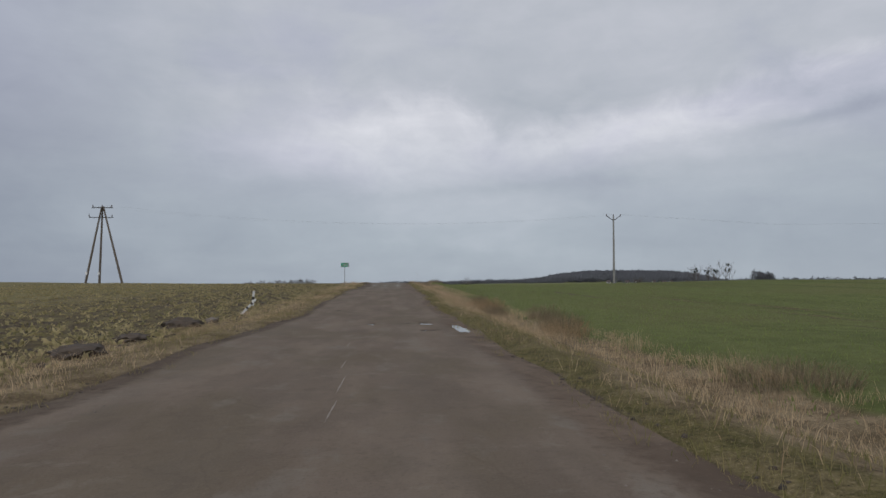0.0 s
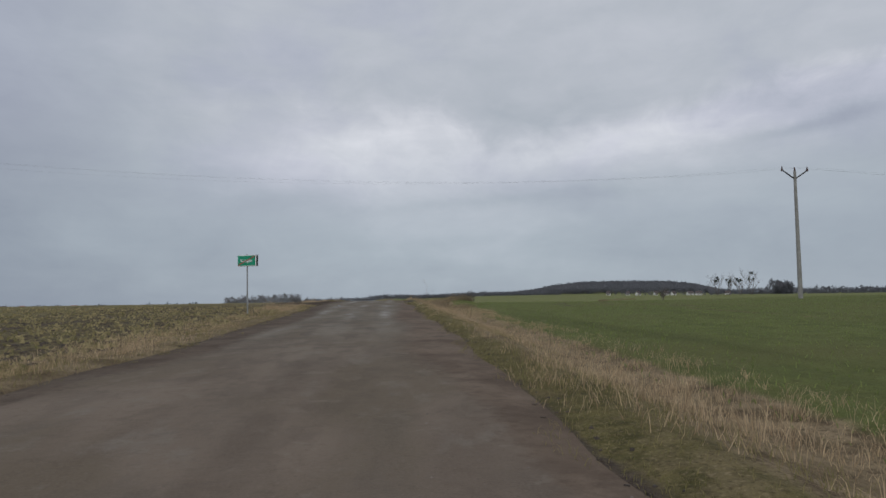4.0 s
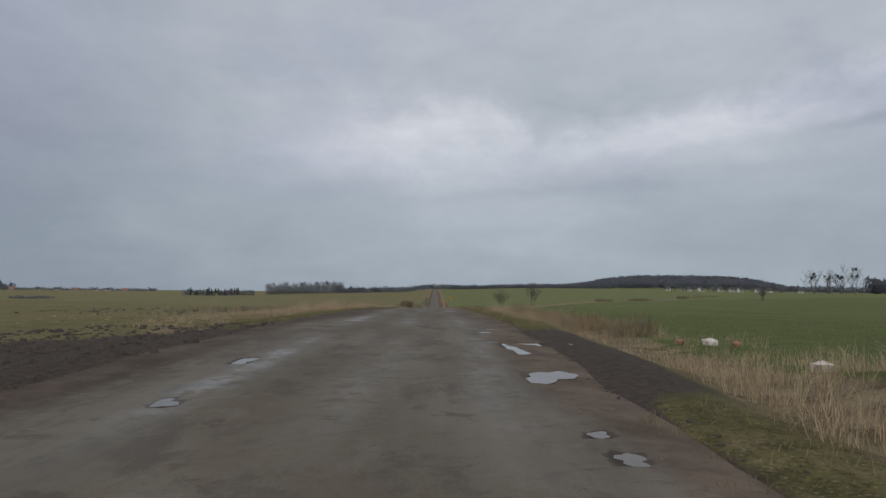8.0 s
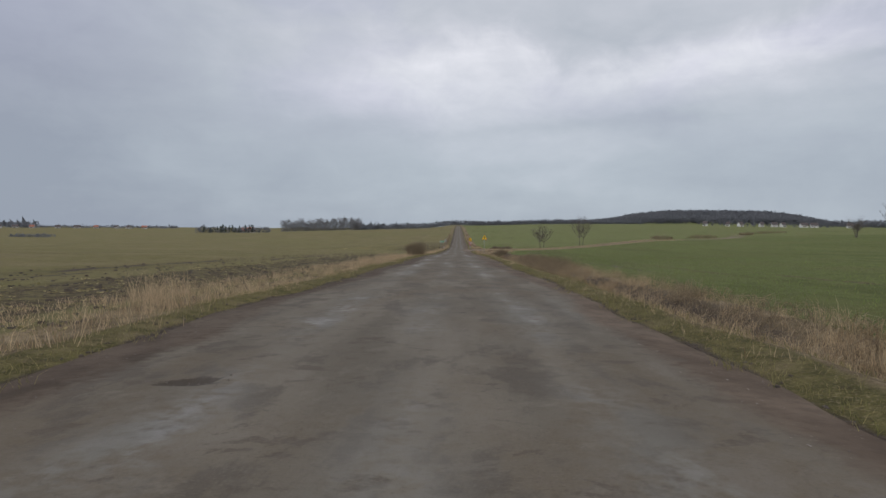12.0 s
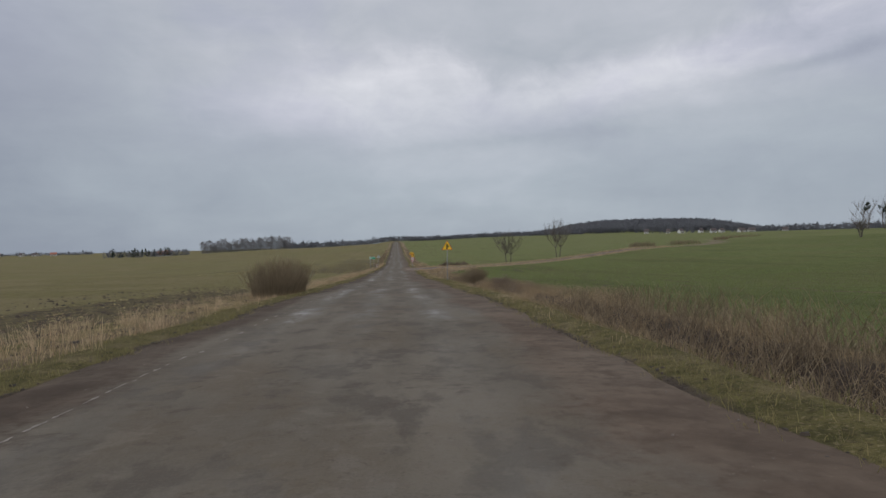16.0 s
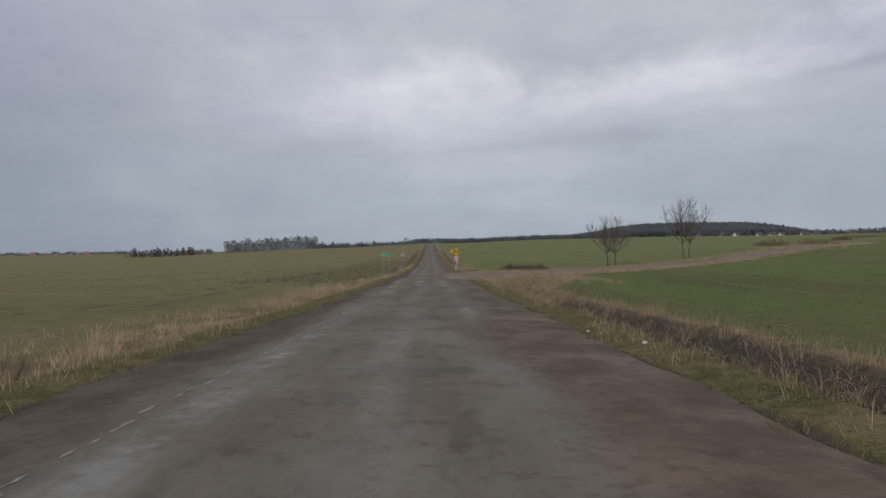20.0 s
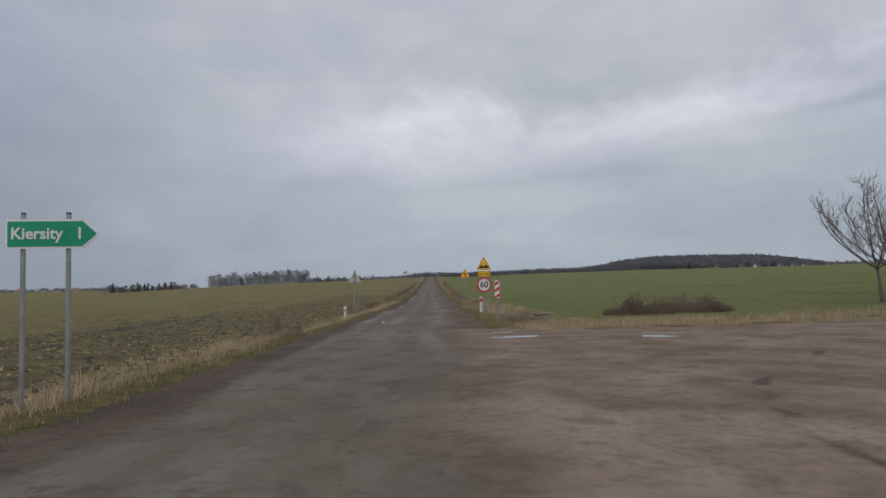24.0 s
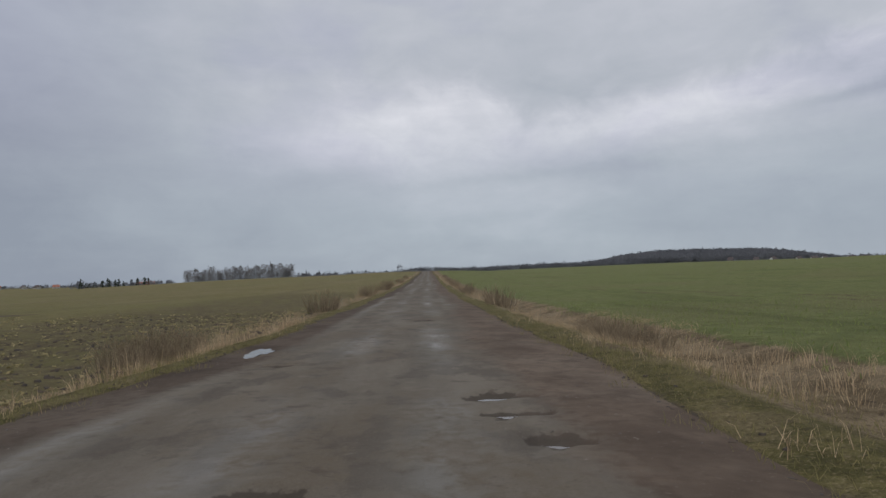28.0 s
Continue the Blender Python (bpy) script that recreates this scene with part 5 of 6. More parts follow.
def bare_tree(name, x, y, height, spread, seed, label, group="", stems=1, r0=0.16, levels=4, mat=M_BARK, splits=3, width=0.0):
    rng = np.random.default_rng(seed)
    s = thing(name, pose(x, y, gz(x, y)), label, "tree", group)
    trunk, limbs = grow(rng, (0, 0, -0.3), height, spread, levels, 0.25, stems, r0, splits, 0.045 if width else 0.1)
    pts = np.array([p for ln in limbs for p in ln])
    up = (height + 0.3) / (pts[:, 2].max() + 0.3) if width else 1.0
    out = width / 2 / np.percentile(np.hypot(pts[:, 0], pts[:, 1]), 99) if width else 1.0
    trunk, limbs = ([[(p[0] * out, p[1] * out, (p[2] + 0.3) * up - 0.3, p[3]) for p in ln] for ln in lines] for lines in (trunk, limbs))
    v, f = tubes(trunk, 8)
    mesh_of("trunk", v, f, mat, s, "", True)
    v, f = tubes(limbs, 4)
    mesh_of("crown", v, f, mat, s, "bare leafless twigs")
    return s


def shrub(name, x, y, wx, wy, h, count, seed, label, mat=M_TWIG, category="shrub", group="", fan=0.5, r=0.012):
    """A thicket of bare shoots that fan out from the ground."""
    rng = np.random.default_rng(seed)
    s = thing(name, pose(x, y, gz(x, y)), label, category, group)
    a, q = rng.uniform(0, 6.283, count), np.sqrt(rng.random(count))
    bx, by = wx * q * np.cos(a) * 0.7, wy * q * np.sin(a) * 0.7
    bz = ground_z(x + bx, y + by) - gz(x, y) - 0.05
    hh = h * rng.uniform(0.5, 1.05, count) * (1 - 0.35 * q * q)
    lx, ly = q * np.cos(a) * fan + rng.normal(0, 0.14, count), q * np.sin(a) * fan + rng.normal(0, 0.14, count)
    t = np.array([0, 0.35, 0.7, 1.0])
    bow = rng.normal(0, 0.05, (2, count, 4)) * t * min(1.0, h)
    p = np.stack([bx[:, None] + lx[:, None] * hh[:, None] * t + bow[0], by[:, None] + ly[:, None] * hh[:, None] * t + bow[1], bz[:, None] + hh[:, None] * t * (1 - 0.12 * t), np.broadcast_to(r * (1 - 0.75 * t), (count, 4))], 2)
    lines, twigs = list(p), []
    for k in (1, 2):
        m = rng.random(count) < 0.6
        o = p[m, k, :3]
        e = o + np.stack([rng.normal(0, 0.2, m.sum()), rng.normal(0, 0.2, m.sum()), rng.uniform(0.25, 0.45, m.sum())], 1) * hh[m, None] * 0.6
        mid = (o + e) / 2 + rng.normal(0, 0.03, o.shape)
        side = np.concatenate([np.stack([o, mid, e], 1), np.broadcast_to(r * np.array([0.6, 0.45, 0.2])[:, None], (m.sum(), 3, 1))], 2)
        twigs += list(side)
    v, f = tubes(lines, 3)
    tagged(mesh_of("stem_cluster", v, f, mat, s), "thicket of bare stems", kind="stuff")
    v, f = tubes(twigs, 3)
    tagged(mesh_of("twig_cluster", v, f, mat, s), "thin bare side twigs", kind="stuff")
    return s


def vase_tree(x, y, height, width, seed, label, group, stems=2):
    """A bare tree whose limbs fan upwards from a short forked trunk and end in fine twigs."""
    rng = np.random.default_rng(seed)
    s = thing("roadside_tree", pose(x, y, gz(x, y)), label, "tree", group)
    trunk, limbs = [], []

    def curve(a, b, lift, r0, r1, k=5):
        t = np.linspace(0, 1, k)[:, None]
        m = (a + b) / 2 + lift
        p = (1 - t) ** 2 * a + 2 * t * (1 - t) * m + t * t * b + rng.normal(0, 0.02, (k, 3)) * t
        return np.concatenate([p, r0 + (r1 - r0) * t], 1)

    crown = np.array([0, 0, height * 0.56])
    for i in range(stems):
        foot = np.array([(i - (stems - 1) / 2) * 0.9, rng.normal(0, 0.2), -0.3])
        top = foot * [1.25, 1.25, 0] + [rng.normal(0, 0.1), 0, height * rng.uniform(0.24, 0.3)]
        trunk.append(curve(foot, top, np.array([rng.normal(0, 0.08), 0, 0]), 0.11, 0.07))
        n = 11
        for j in range(n):
            a = 2 * math.pi * (j + rng.random() * 0.8) / n + i
            out = width / 2 * (1.0 if j % 3 else 0.35) * rng.uniform(0.8, 1.0)
            end = crown + [math.cos(a) * out, math.sin(a) * out, height * 0.44 * math.sqrt(max(0.05, 1 - (out / width * 2) ** 2 * 0.86)) * rng.uniform(0.85, 1.05)]
            bow = np.array([math.cos(a), math.sin(a), 0]) * out * 0.28 - [0, 0, height * 0.03]
            main = curve(top, end, bow, 0.036, 0.008, 7)
            limbs.append(main)
            for k in range(14):
                f = 0.2 + 0.78 * (k + rng.random()) / 14
                q = main[min(5, int(f * 6))] * (1 - f * 6 % 1) + main[min(6, int(f * 6) + 1)] * (f * 6 % 1)
                ahead = end - q[:3]
                ahead = ahead / (np.linalg.norm(ahead) + 0.01)
                way = ahead * 0.7 + rng.normal(0, 0.55, 3) * [1, 1, 0.4] + [0, 0, 0.5]
                way /= np.linalg.norm(way)
                tip = q[:3] + way * height * rng.uniform(0.1, 0.2) * (1.15 - 0.5 * f)
                branch = curve(q[:3], tip, rng.normal(0, 0.06, 3), max(0.008, q[3] * 0.45), 0.005)
                limbs.append(branch)
                for g in range(8):
                    b = branch[1 + int(rng.integers(0, 4))]
                    spur = way * 0.7 + rng.normal(0, 0.5, 3) + [0, 0, 0.45]
                    spur /= np.linalg.norm(spur)
                    limbs.append(curve(b[:3], b[:3] + spur * height * rng.uniform(0.04, 0.1), rng.normal(0, 0.02, 3), 0.005, 0.003, 3))
    v, f = tubes(trunk, 9)
    mesh_of("trunk", v, f, M_BARK, s, "", True)
    v, f = tubes(limbs, 4)
    mesh_of("crown", v, f, M_BARK, s, "bare leafless limbs and twigs")
    return s


def build_trees():
    vase_tree(23.7, 318.4, 6.3, 7.0, 5, "bare spreading tree with forked trunks beside the dirt road", "field trees", 2)
    vase_tree(36.1, 324.2, 8.2, 6.6, 8, "tall bare tree with upright limbs beside the dirt road", "field trees", 2)
    bare_tree("field_tree", 148, 375, 8.5, 0.9, 12, "round-crowned bare tree by the far field track", "field trees", 3, 0.16, 3, M_BARK, 5, 7.5)
    shrub("willow_shrub", -5.6, 216.7, 1.25, 6.0, 2.2, 1300, 3, "bare thicket of willow shoots on the grassy verge", fan=0.34, r=0.009)
    shrub("shrub", 6.3, 241.5, 1.7, 4.2, 1.6, 1300, 4, "low bare shrub thicket beside the ditch", fan=0.35)
    shrub("shrub", 4.9, 236.0, 0.9, 1.6, 1.2, 200, 14, "low bare shrub thicket beside the ditch", fan=0.35)
    shrub("shrub", 4.4, 126.5, 0.8, 1.6, 1.1, 160, 5, "small bare shrub in dry roadside grass", fan=0.4)
    shrub("shrub", 6.6, 101.5, 1.6, 2.2, 0.7, 260, 6, "tangled bare weed stalks on a rubble mound", fan=0.5)
    shrub("shrub", -5.7, 353.0, 0.9, 3.6, 0.95, 620, 7, "reddish dry dock weeds at the field edge", M_BRAMBLE, "weeds", fan=0.25, r=0.007)
    shrub("shrub", 5.2, 353.0, 0.9, 4.5, 0.75, 520, 8, "low brown bare shrub on the verge bank", M_BRAMBLE, fan=0.35, r=0.007)
    for k, (x, y) in enumerate(((4.6, 372), (-5.0, 372), (4.7, 402), (-5.1, 398), (5.0, 440), (-5.5, 436), (5.2, 480), (-5.4, 470), (-5.0, 418), (5.5, 520), (-5.6, 515))):
        shrub("shrub", x, y, 1.1, 2.6, 1.5, 90, 20 + k, "bare roadside shrub beside the road", M_BRAMBLE, group="distant roadside shrubs", fan=0.4, r=0.02)
    for k, (x, y, w) in enumerate(((98, 393, 9), (139, 444, 5), (160, 465, 14), (75, 372, 6))):
        shrub("hedge", x, y, w, 2.5, 2.2, 220, 40 + k, "low bare brown hedge along the field track", M_BRAMBLE, "hedge", "field hedges", 0.25, 0.04)
    for k, (x, y, wx, wy, h) in enumerate(((10.4, 316.6, 1.7, 1.1, 0.85), (13.4, 317.6, 1.8, 1.1, 0.85))):
        brush_heap(x, y, wx, wy, h, 60 + k, "heap of cut dark brushwood at the field corner")
    for wx in (3.5, 3.9):
        shrub("tall_weed", wx, 95.2, 0.12, 0.12, 2.3, 3, int(wx * 10), "tall dry dead weed stalk in roadside grass", M_BRAMBLE, "weed", "tall weeds", 0.08, 0.006)
    for k, (x, y, wx, wy, h, n) in enumerate(((6.3, 22.0, 1.0, 2.2, 0.8, 420), (6.0, 42.0, 0.8, 2.5, 0.8, 320), (6.8, 9.5, 1.1, 1.6, 0.55, 380), (4.7, 98.5, 1.0, 2.2, 0.75, 420), (6.3, 95.0, 1.2, 1.5, 0.55, 320), (4.3, 121.0, 0.8, 2.5, 0.8, 400), (5.2, 125.5, 1.0, 3.0, 0.8, 460), (5.8, 131.0, 1.0, 3.0, 0.6, 320), (-5.9, 244.5, 0.7, 0.9, 0.55, 200))):
        shrub("weed_clump", x, y, wx, wy, h, n, 80 + k, "brown dead weed stalks among roadside straw", M_DRY if 110 < y < 128 else M_BRAMBLE, "weeds", "weed clumps", 0.35, 0.005)
    rng = np.random.default_rng(88)
    for k in range(24):
        y = 133 + 4.3 * k + rng.uniform(-1.5, 1.5)
        x = float(road_right(y)) + rng.uniform(2.2, 4.0)
        shrub("weed_clump", x, y, rng.uniform(0.45, 0.9), rng.uniform(0.6, 1.5), rng.uniform(0.55, 1.0), 130, 300 + k, "upright clump of dry straw-coloured stalks at the ditch", M_DRY if k % 3 else M_BRAMBLE, "weeds", "weed clumps", 0.3, 0.006)
    for k, (x, y, h) in enumerate(((5.9, 19.6, 0.8), (6.7, 26.0, 0.9), (5.6, 33.5, 0.95), (5.3, 30.0, 0.75), (5.6, 38.0, 0.7), (6.2, 114.5, 0.9), (5.6, 118.0, 1.0))):
        shrub("weed_clump", x, y, 0.9, 1.9, h, 240, 340 + k, "tall pale brown dead weeds beside the wheat", M_BRAMBLE if k % 2 else M_DRY, "weeds", "weed clumps", 0.3, 0.006)
    for wx, wy in ((5.7, 8.2), (6.0, 8.9)):
        shrub("tall_weed", wx, wy, 0.1, 0.1, 0.9, 3, int(wx * 10), "tall dry dead weed stalk in roadside grass", M_BRAMBLE, "weed", "tall weeds", 0.12, 0.007)
    brush_heap(4.6, 316.2, 1.1, 0.45, 0.3, 70, "pile of fallen branches beside the road", 130)
    bare_tree("dead_branch", -3.95, 306.8, 0.75, 0.6, 33, "broken dead branch standing in the verge grass", "", 2, 0.018, 3, M_BRUSH, 2)
    brush_heap(-4.2, 306.9, 0.4, 1.2, 0.5, 71, "broken dead branches in the verge grass", 45)
    brush_heap(6.8, 224.0, 0.8, 6.0, 0.7, 73, "flattened heap of bramble canes in the ditch", 300)


def brush_heap(x, y, wx, wy, h, seed, label, count=900):
    rng = np.random.default_rng(seed)
    s = thing("brush_heap", pose(x, y, gz(x, y)), label, "brush heap", "brush heaps")
    lines = []
    for i in range(count):
        a, q = rng.uniform(0, 6.283), math.sqrt(rng.random())
        bx, by = wx * q * math.cos(a), wy * q * math.sin(a)
        bz = rng.random() * h * (1 - q * q) * (0.7 + 0.4 * math.sin(3 * a + seed) + 0.35 * math.sin(4 * bx + seed))
        d = rng.normal(0, 1, 3) * [1, 1, 0.75]
        d = d / np.linalg.norm(d) * rng.uniform(0.14, 0.48) * (1.9 if i % 13 == 0 else 1.0)
        m = np.array([bx, by, bz])
        bow = rng.normal(0, 0.12, 3) + [0, 0, 0.1]
        r = rng.uniform(0.004, 0.013)
        lines.append([(*(m - d), r), (*(m + bow), r * 0.8), (*(m + d), r * 0.3)])
    lines = np.array(lines)
    floor = ground_z(x + lines[:, :, 0], y + lines[:, :, 1]) - gz(x, y) - 0.02
    lines[:, :, 2] = np.maximum(lines[:, :, 2], floor)
    v, f = tubes(lines, 4)
    mesh_of("brushwood", v, f, M_BRUSH, s)


def stone_mesh(rng, r):
    bm = bmesh.new()
    bmesh.ops.create_icosphere(bm, subdivisions=1, radius=r)
    for v in bm.verts:
        v.co *= 1 + rng.uniform(-0.28, 0.28)
        v.co.z *= 0.7
    return bm


def build_rubble():
    rng = np.random.default_rng(9)
    for x, y, w, ln, h in ((-5.9, 19.4, 0.55, 0.8, 0.3), (-5.2, 11.8, 0.4, 0.7, 0.2), (-5.6, 15.0, 0.35, 0.6, 0.16)):
        bm = bmesh.new()
        bmesh.ops.create_icosphere(bm, subdivisions=3, radius=1.0)
        for v in bm.verts:
            v.co *= 1 + rng.uniform(-0.16, 0.16)
            v.co = (v.co.x * w, v.co.y * ln, v.co.z * h)
        me = bpy.data.meshes.new("soil_heap")
        bm.to_mesh(me)
        bm.free()
        me.materials.append(M_CLOD)
        ob = new("soil_heap", me)
        ob.location = (x, y, gz(x, y))
        tagged(ob, "low heap of dark wet soil at the field edge", "soil heap", "soil heaps")
    s = thing("culvert_head", pose(6.2, 318.7, gz(6.2, 318.7) - 0.26, 0, 0, 8), "low brick culvert head with a grey concrete slab", "culvert")
    part("slab", bm_box(1.0, 0.5, 0.1, (0, 0, 0.28), 0.02), M_STONE, s, "grey concrete slab")
    for k in range(5):
        part("brick", bm_box(0.18, 0.3, 0.11, (-0.42 + k * 0.2, -0.12, 0.17), 0.01), M_BRICK, s, "orange brick")
    part("footing", bm_box(1.4, 0.55, 0.3, (0, 0.02, -0.05), 0.02), M_CLOD, s, "muddy footing")
    for x, y, r, mat, label in ((6.1, 104.7, 0.2, M_WHITE_STONE, "large pale broken concrete lump on the grass bank"), (6.9, 110.5, 0.2, M_WHITE_STONE, "large pale broken concrete lump on the grass bank"), (6.3, 110.9, 0.14, M_BRICK, "broken reddish brick lump on the grass bank"), (7.4, 110.2, 0.13, M_BRICK, "broken reddish brick lump on the grass bank"), (2.95, 93.75, 0.075, M_LITTER, "small white plastic litter in the grass"),
                                (-5.9, 20.2, 0.14, M_LITTER, "small white litter in the field edge"), (-5.4, 20.6, 0.2, M_STONE, "grey stone at the field edge"), (-5.0, 324.3, 0.07, M_LITTER, "small pale litter on the verge"), (3.05, 246.3, 0.045, M_LITTER, "small white litter on the verge"), (2.75, 248.6, 0.03, M_LITTER, "small white litter on the verge")):
        me = bpy.data.meshes.new("rubble")
        bm = stone_mesh(rng, r)
        bm.to_mesh(me)
        bm.free()
        me.materials.append(mat)
        ob = new("rubble_lump" if mat in (M_BRICK, M_WHITE_STONE) else "stone" if mat is M_STONE else "litter", me)
        ob.location = (x, y, gz(x, y) + r * 0.35)
        tagged(ob, label, "rubble" if mat in (M_BRICK, M_WHITE_STONE) else "stone" if mat is M_STONE else "litter")


# ---------------------------------------------------------------- distance: woods, farms, village
def far_tree(rng, h, w, thick, n):
    """Triangles of one distant leafless tree, base at the origin."""
    z = h * (0.04 + 0.96 * rng.random(n) ** 0.8)
    q = np.sqrt(np.clip(1 - ((z / h - 0.58) / 0.5) ** 2, 0.03, 1)) * w * np.sqrt(rng.random(n))
    a = rng.uniform(0, 6.283, n)
    c = np.stack([q * np.cos(a), q * np.sin(a), z], 1)
    s = thick * rng.uniform(0.5, 1.4, n)[:, None]
    t = np.stack([c + rng.normal(0, 1, (n, 3)) * s * [1, 1, 0.7], c + rng.normal(0, 1, (n, 3)) * s * [1, 1, 0.7], c + rng.normal(0, 1, (n, 3)) * s * [0.6, 0.6, 1.3]], 1)
    k = np.array([[-w * 0.03, 0, -1], [w * 0.03, 0, -1], [0, 0, h * 0.75]])
    return np.concatenate([t, k[None], (k @ np.array([[0, 1, 0], [1, 0, 0], [0, 0, 1.0]]))[None]])


def fir(rng, h, w, n):
    z = h * (0.08 + 0.92 * rng.random(n))
    q = w * (1 - z / h) * np.sqrt(rng.random(n)) + 0.1
    a = rng.uniform(0, 6.283, n)
    c = np.stack([q * np.cos(a), q * np.sin(a), z], 1)
    s = h * 0.07
    return np.stack([c + rng.normal(0, 1, (n, 3)) * s * [1, 1, 0.5], c + rng.normal(0, 1, (n, 3)) * s * [1, 1, 0.5], c + np.array([0, 0, s * 1.6])], 1)


def wood(name, spots, label, mat, kind=far_tree, seed=1, **kw):
    rng = np.random.default_rng(seed)
    tri = []
    for x, y, h, w, n in spots:
        z = float(ground_z(x, y) + HILL(x, y))
        t = far_tree(rng, h, w, max(0.35, w * kw.get("coarse", 0.22)), n) if kind is far_tree else fir(rng, h, w, n)
        tri.append(t + np.array([x, y, z]))
    v = np.concatenate(tri).reshape(-1, 3)
    return stuff(name, v, np.arange(len(v)).reshape(-1, 3), mat, label, "woods")


def bearing(deg, dist):
    return dist * math.sin(radians(deg)), 95 + dist * math.cos(radians(deg))


def strip(rng, d0, d1, r0, r1, count, h, w, n, jitter=1.0):
    out = []
    for i in range(count):
        t = (i + rng.random()) / count
        x, y = bearing(d0 + (d1 - d0) * t, (r0 + (r1 - r0) * t) + rng.uniform(-30, 30) * jitter)
        out.append((x, y, h * rng.uniform(0.7, 1.15), w * rng.uniform(0.7, 1.3), n))
    return out


def build_far():
    rng = np.random.default_rng(21)
    hill = []
    for i in range(1400):
        y = rng.uniform(1560, 1980)
        x = HILL_SIDE * y + rng.uniform(-290, 262)
        edge = 1 - 0.55 * abs((x - HILL_SIDE * y + 14) / 276) ** 5
        hill.append((x, y, edge * rng.uniform(13, 17), rng.uniform(6, 9), 56))
    wood("hill_woods", hill, "dark leafless woods covering a low far hill", M_WOODS_HAZE, seed=2)
    wood("far_woods", strip(rng, 1, 14, 1500, 1750, 240, 8.5, 7, 34) + strip(rng, 8, 16, 1450, 1500, 120, 8.5, 6, 34), "dark strip of far bare woodland on the horizon", M_WOODS_HAZE, seed=3)
    wood("far_woods", strip(rng, 29, 60, 1500, 1100, 300, 12, 8, 36) + strip(rng, 60, 85, 1100, 1000, 120, 12, 8, 26), "dark strip of far bare woodland on the horizon", M_WOODS_HAZE, seed=4)
    wood("far_woods", strip(rng, -9, 1, 1050, 1400, 130, 9, 6, 34), "low far hedge and woodland on the horizon", M_WOODS_HAZE, seed=5)
    wood("poplar_row", strip(rng, -15.0, -8.3, 860, 800, 58, 14, 2.1, 130, 0.5) + strip(rng, -15.2, -8.6, 840, 820, 62, 14.5, 2.8, 170, 0.5), "row of tall bare grey trees beyond the field", M_FAR_TWIG, seed=6, coarse=0.17)
    wood("farm_trees", strip(rng, -22.0, -16.2, 930, 900, 30, 7.5, 4, 46, 0.6), "bare trees round a farmhouse", M_WOODS_HAZE, seed=7)
    wood("fir_trees", strip(rng, -21.6, -17.3, 905, 885, 18, 9.5, 3.0, 60, 0.5), "dark firs round a farmhouse", M_FIR, kind=fir, seed=8)
    wood("far_woods", strip(rng, -52, -24, 2000, 1900, 160, 6, 8, 26, 2.0), "hazy far village trees on the horizon", M_WOODS_HAZE, seed=9)
    wood("far_woods", strip(rng, -80, -34, 2300, 2300, 260, 13, 18, 30, 2.0), "far dark wooded ridge on the horizon", M_WOODS_HAZE, seed=10)
    wood("village_trees", strip(rng, 21, 33, 1160, 1180, 30, 9, 4, 40, 0.6), "bare trees among far white houses", M_WOODS_HAZE, seed=11)
    wood("field_hedge", strip(rng, -34, -31.5, 700, 660, 16, 2.2, 3.5, 20, 0.3), "low far bare hedge in the field", M_WOODS_HAZE, seed=12)

    wood("roadside_tree_far", [(-27, 947, 9, 3.2, 160), (-22, 951, 6, 2.5, 90)], "small dark tree standing where the road tops the rise", M_WOODS_HAZE, seed=14, coarse=0.13)

    # farmhouses and the white village
    spec = [(-284, 973, 17, 8, 3.2, 4.0, 4, M_ROOF_RED, "long low farmhouse with a reddish roof among firs")]
    for k, (deg, dist, wide) in enumerate(((20.6, 1090, 9), (23.2, 1100, 9), (24.7, 1110, 8), (25.6, 1115, 10), (26.2, 1120, 8), (27.6, 1110, 12), (28.3, 1115, 13), (30.6, 1130, 9), (22.3, 1120, 7))):
        x, y = bearing(deg, dist)
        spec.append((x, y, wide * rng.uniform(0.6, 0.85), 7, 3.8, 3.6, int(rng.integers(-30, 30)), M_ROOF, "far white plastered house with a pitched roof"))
    for k in range(16):
        x, y = bearing(-45 + 20 * k / 16 + rng.uniform(-0.4, 0.4), 1750 + rng.uniform(-60, 60))
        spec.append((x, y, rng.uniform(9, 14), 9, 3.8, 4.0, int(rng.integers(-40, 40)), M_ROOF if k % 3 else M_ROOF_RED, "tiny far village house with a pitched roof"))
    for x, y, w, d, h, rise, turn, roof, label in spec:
        house(x, y, w, d, h, rise, turn, roof, label, M_PLASTER_HAZE if x < 0 else M_PLASTER)

    # solitary trees with dark mistletoe balls and a bushy clump in the right-hand fields
    for k, (x, y, h) in enumerate(((241, 488, 14.5), (251, 489, 14), (258, 487, 13.5), (268, 489, 17.5))):
        t = bare_tree("mistletoe_tree", x, y, h, 0.5, 90 + k, "far bare field tree with dark mistletoe balls", "mistletoe trees", 2, 0.2, 3, M_BARK, 5)
        rr = np.random.default_rng(200 + k)
        for j in range(4):
            tri = far_tree(rr, 1.6, 0.8, 0.3, 60)[:-2] + np.array([rr.normal(0, 1.4), rr.normal(0, 1.0), h * rr.uniform(0.6, 0.88)])
            v = tri.reshape(-1, 3)
            mesh_of("mistletoe", v, np.arange(len(v)).reshape(-1, 3), M_FIR, t, "dark round mistletoe ball")
    wood("tree_clump", [(372 + rng.normal(0, 6), 612 + rng.normal(0, 5), rng.uniform(9, 13), rng.uniform(3.5, 5), 160) for i in range(9)], "dense rounded clump of bare trees in a field", M_WOODS_HAZE, seed=13)


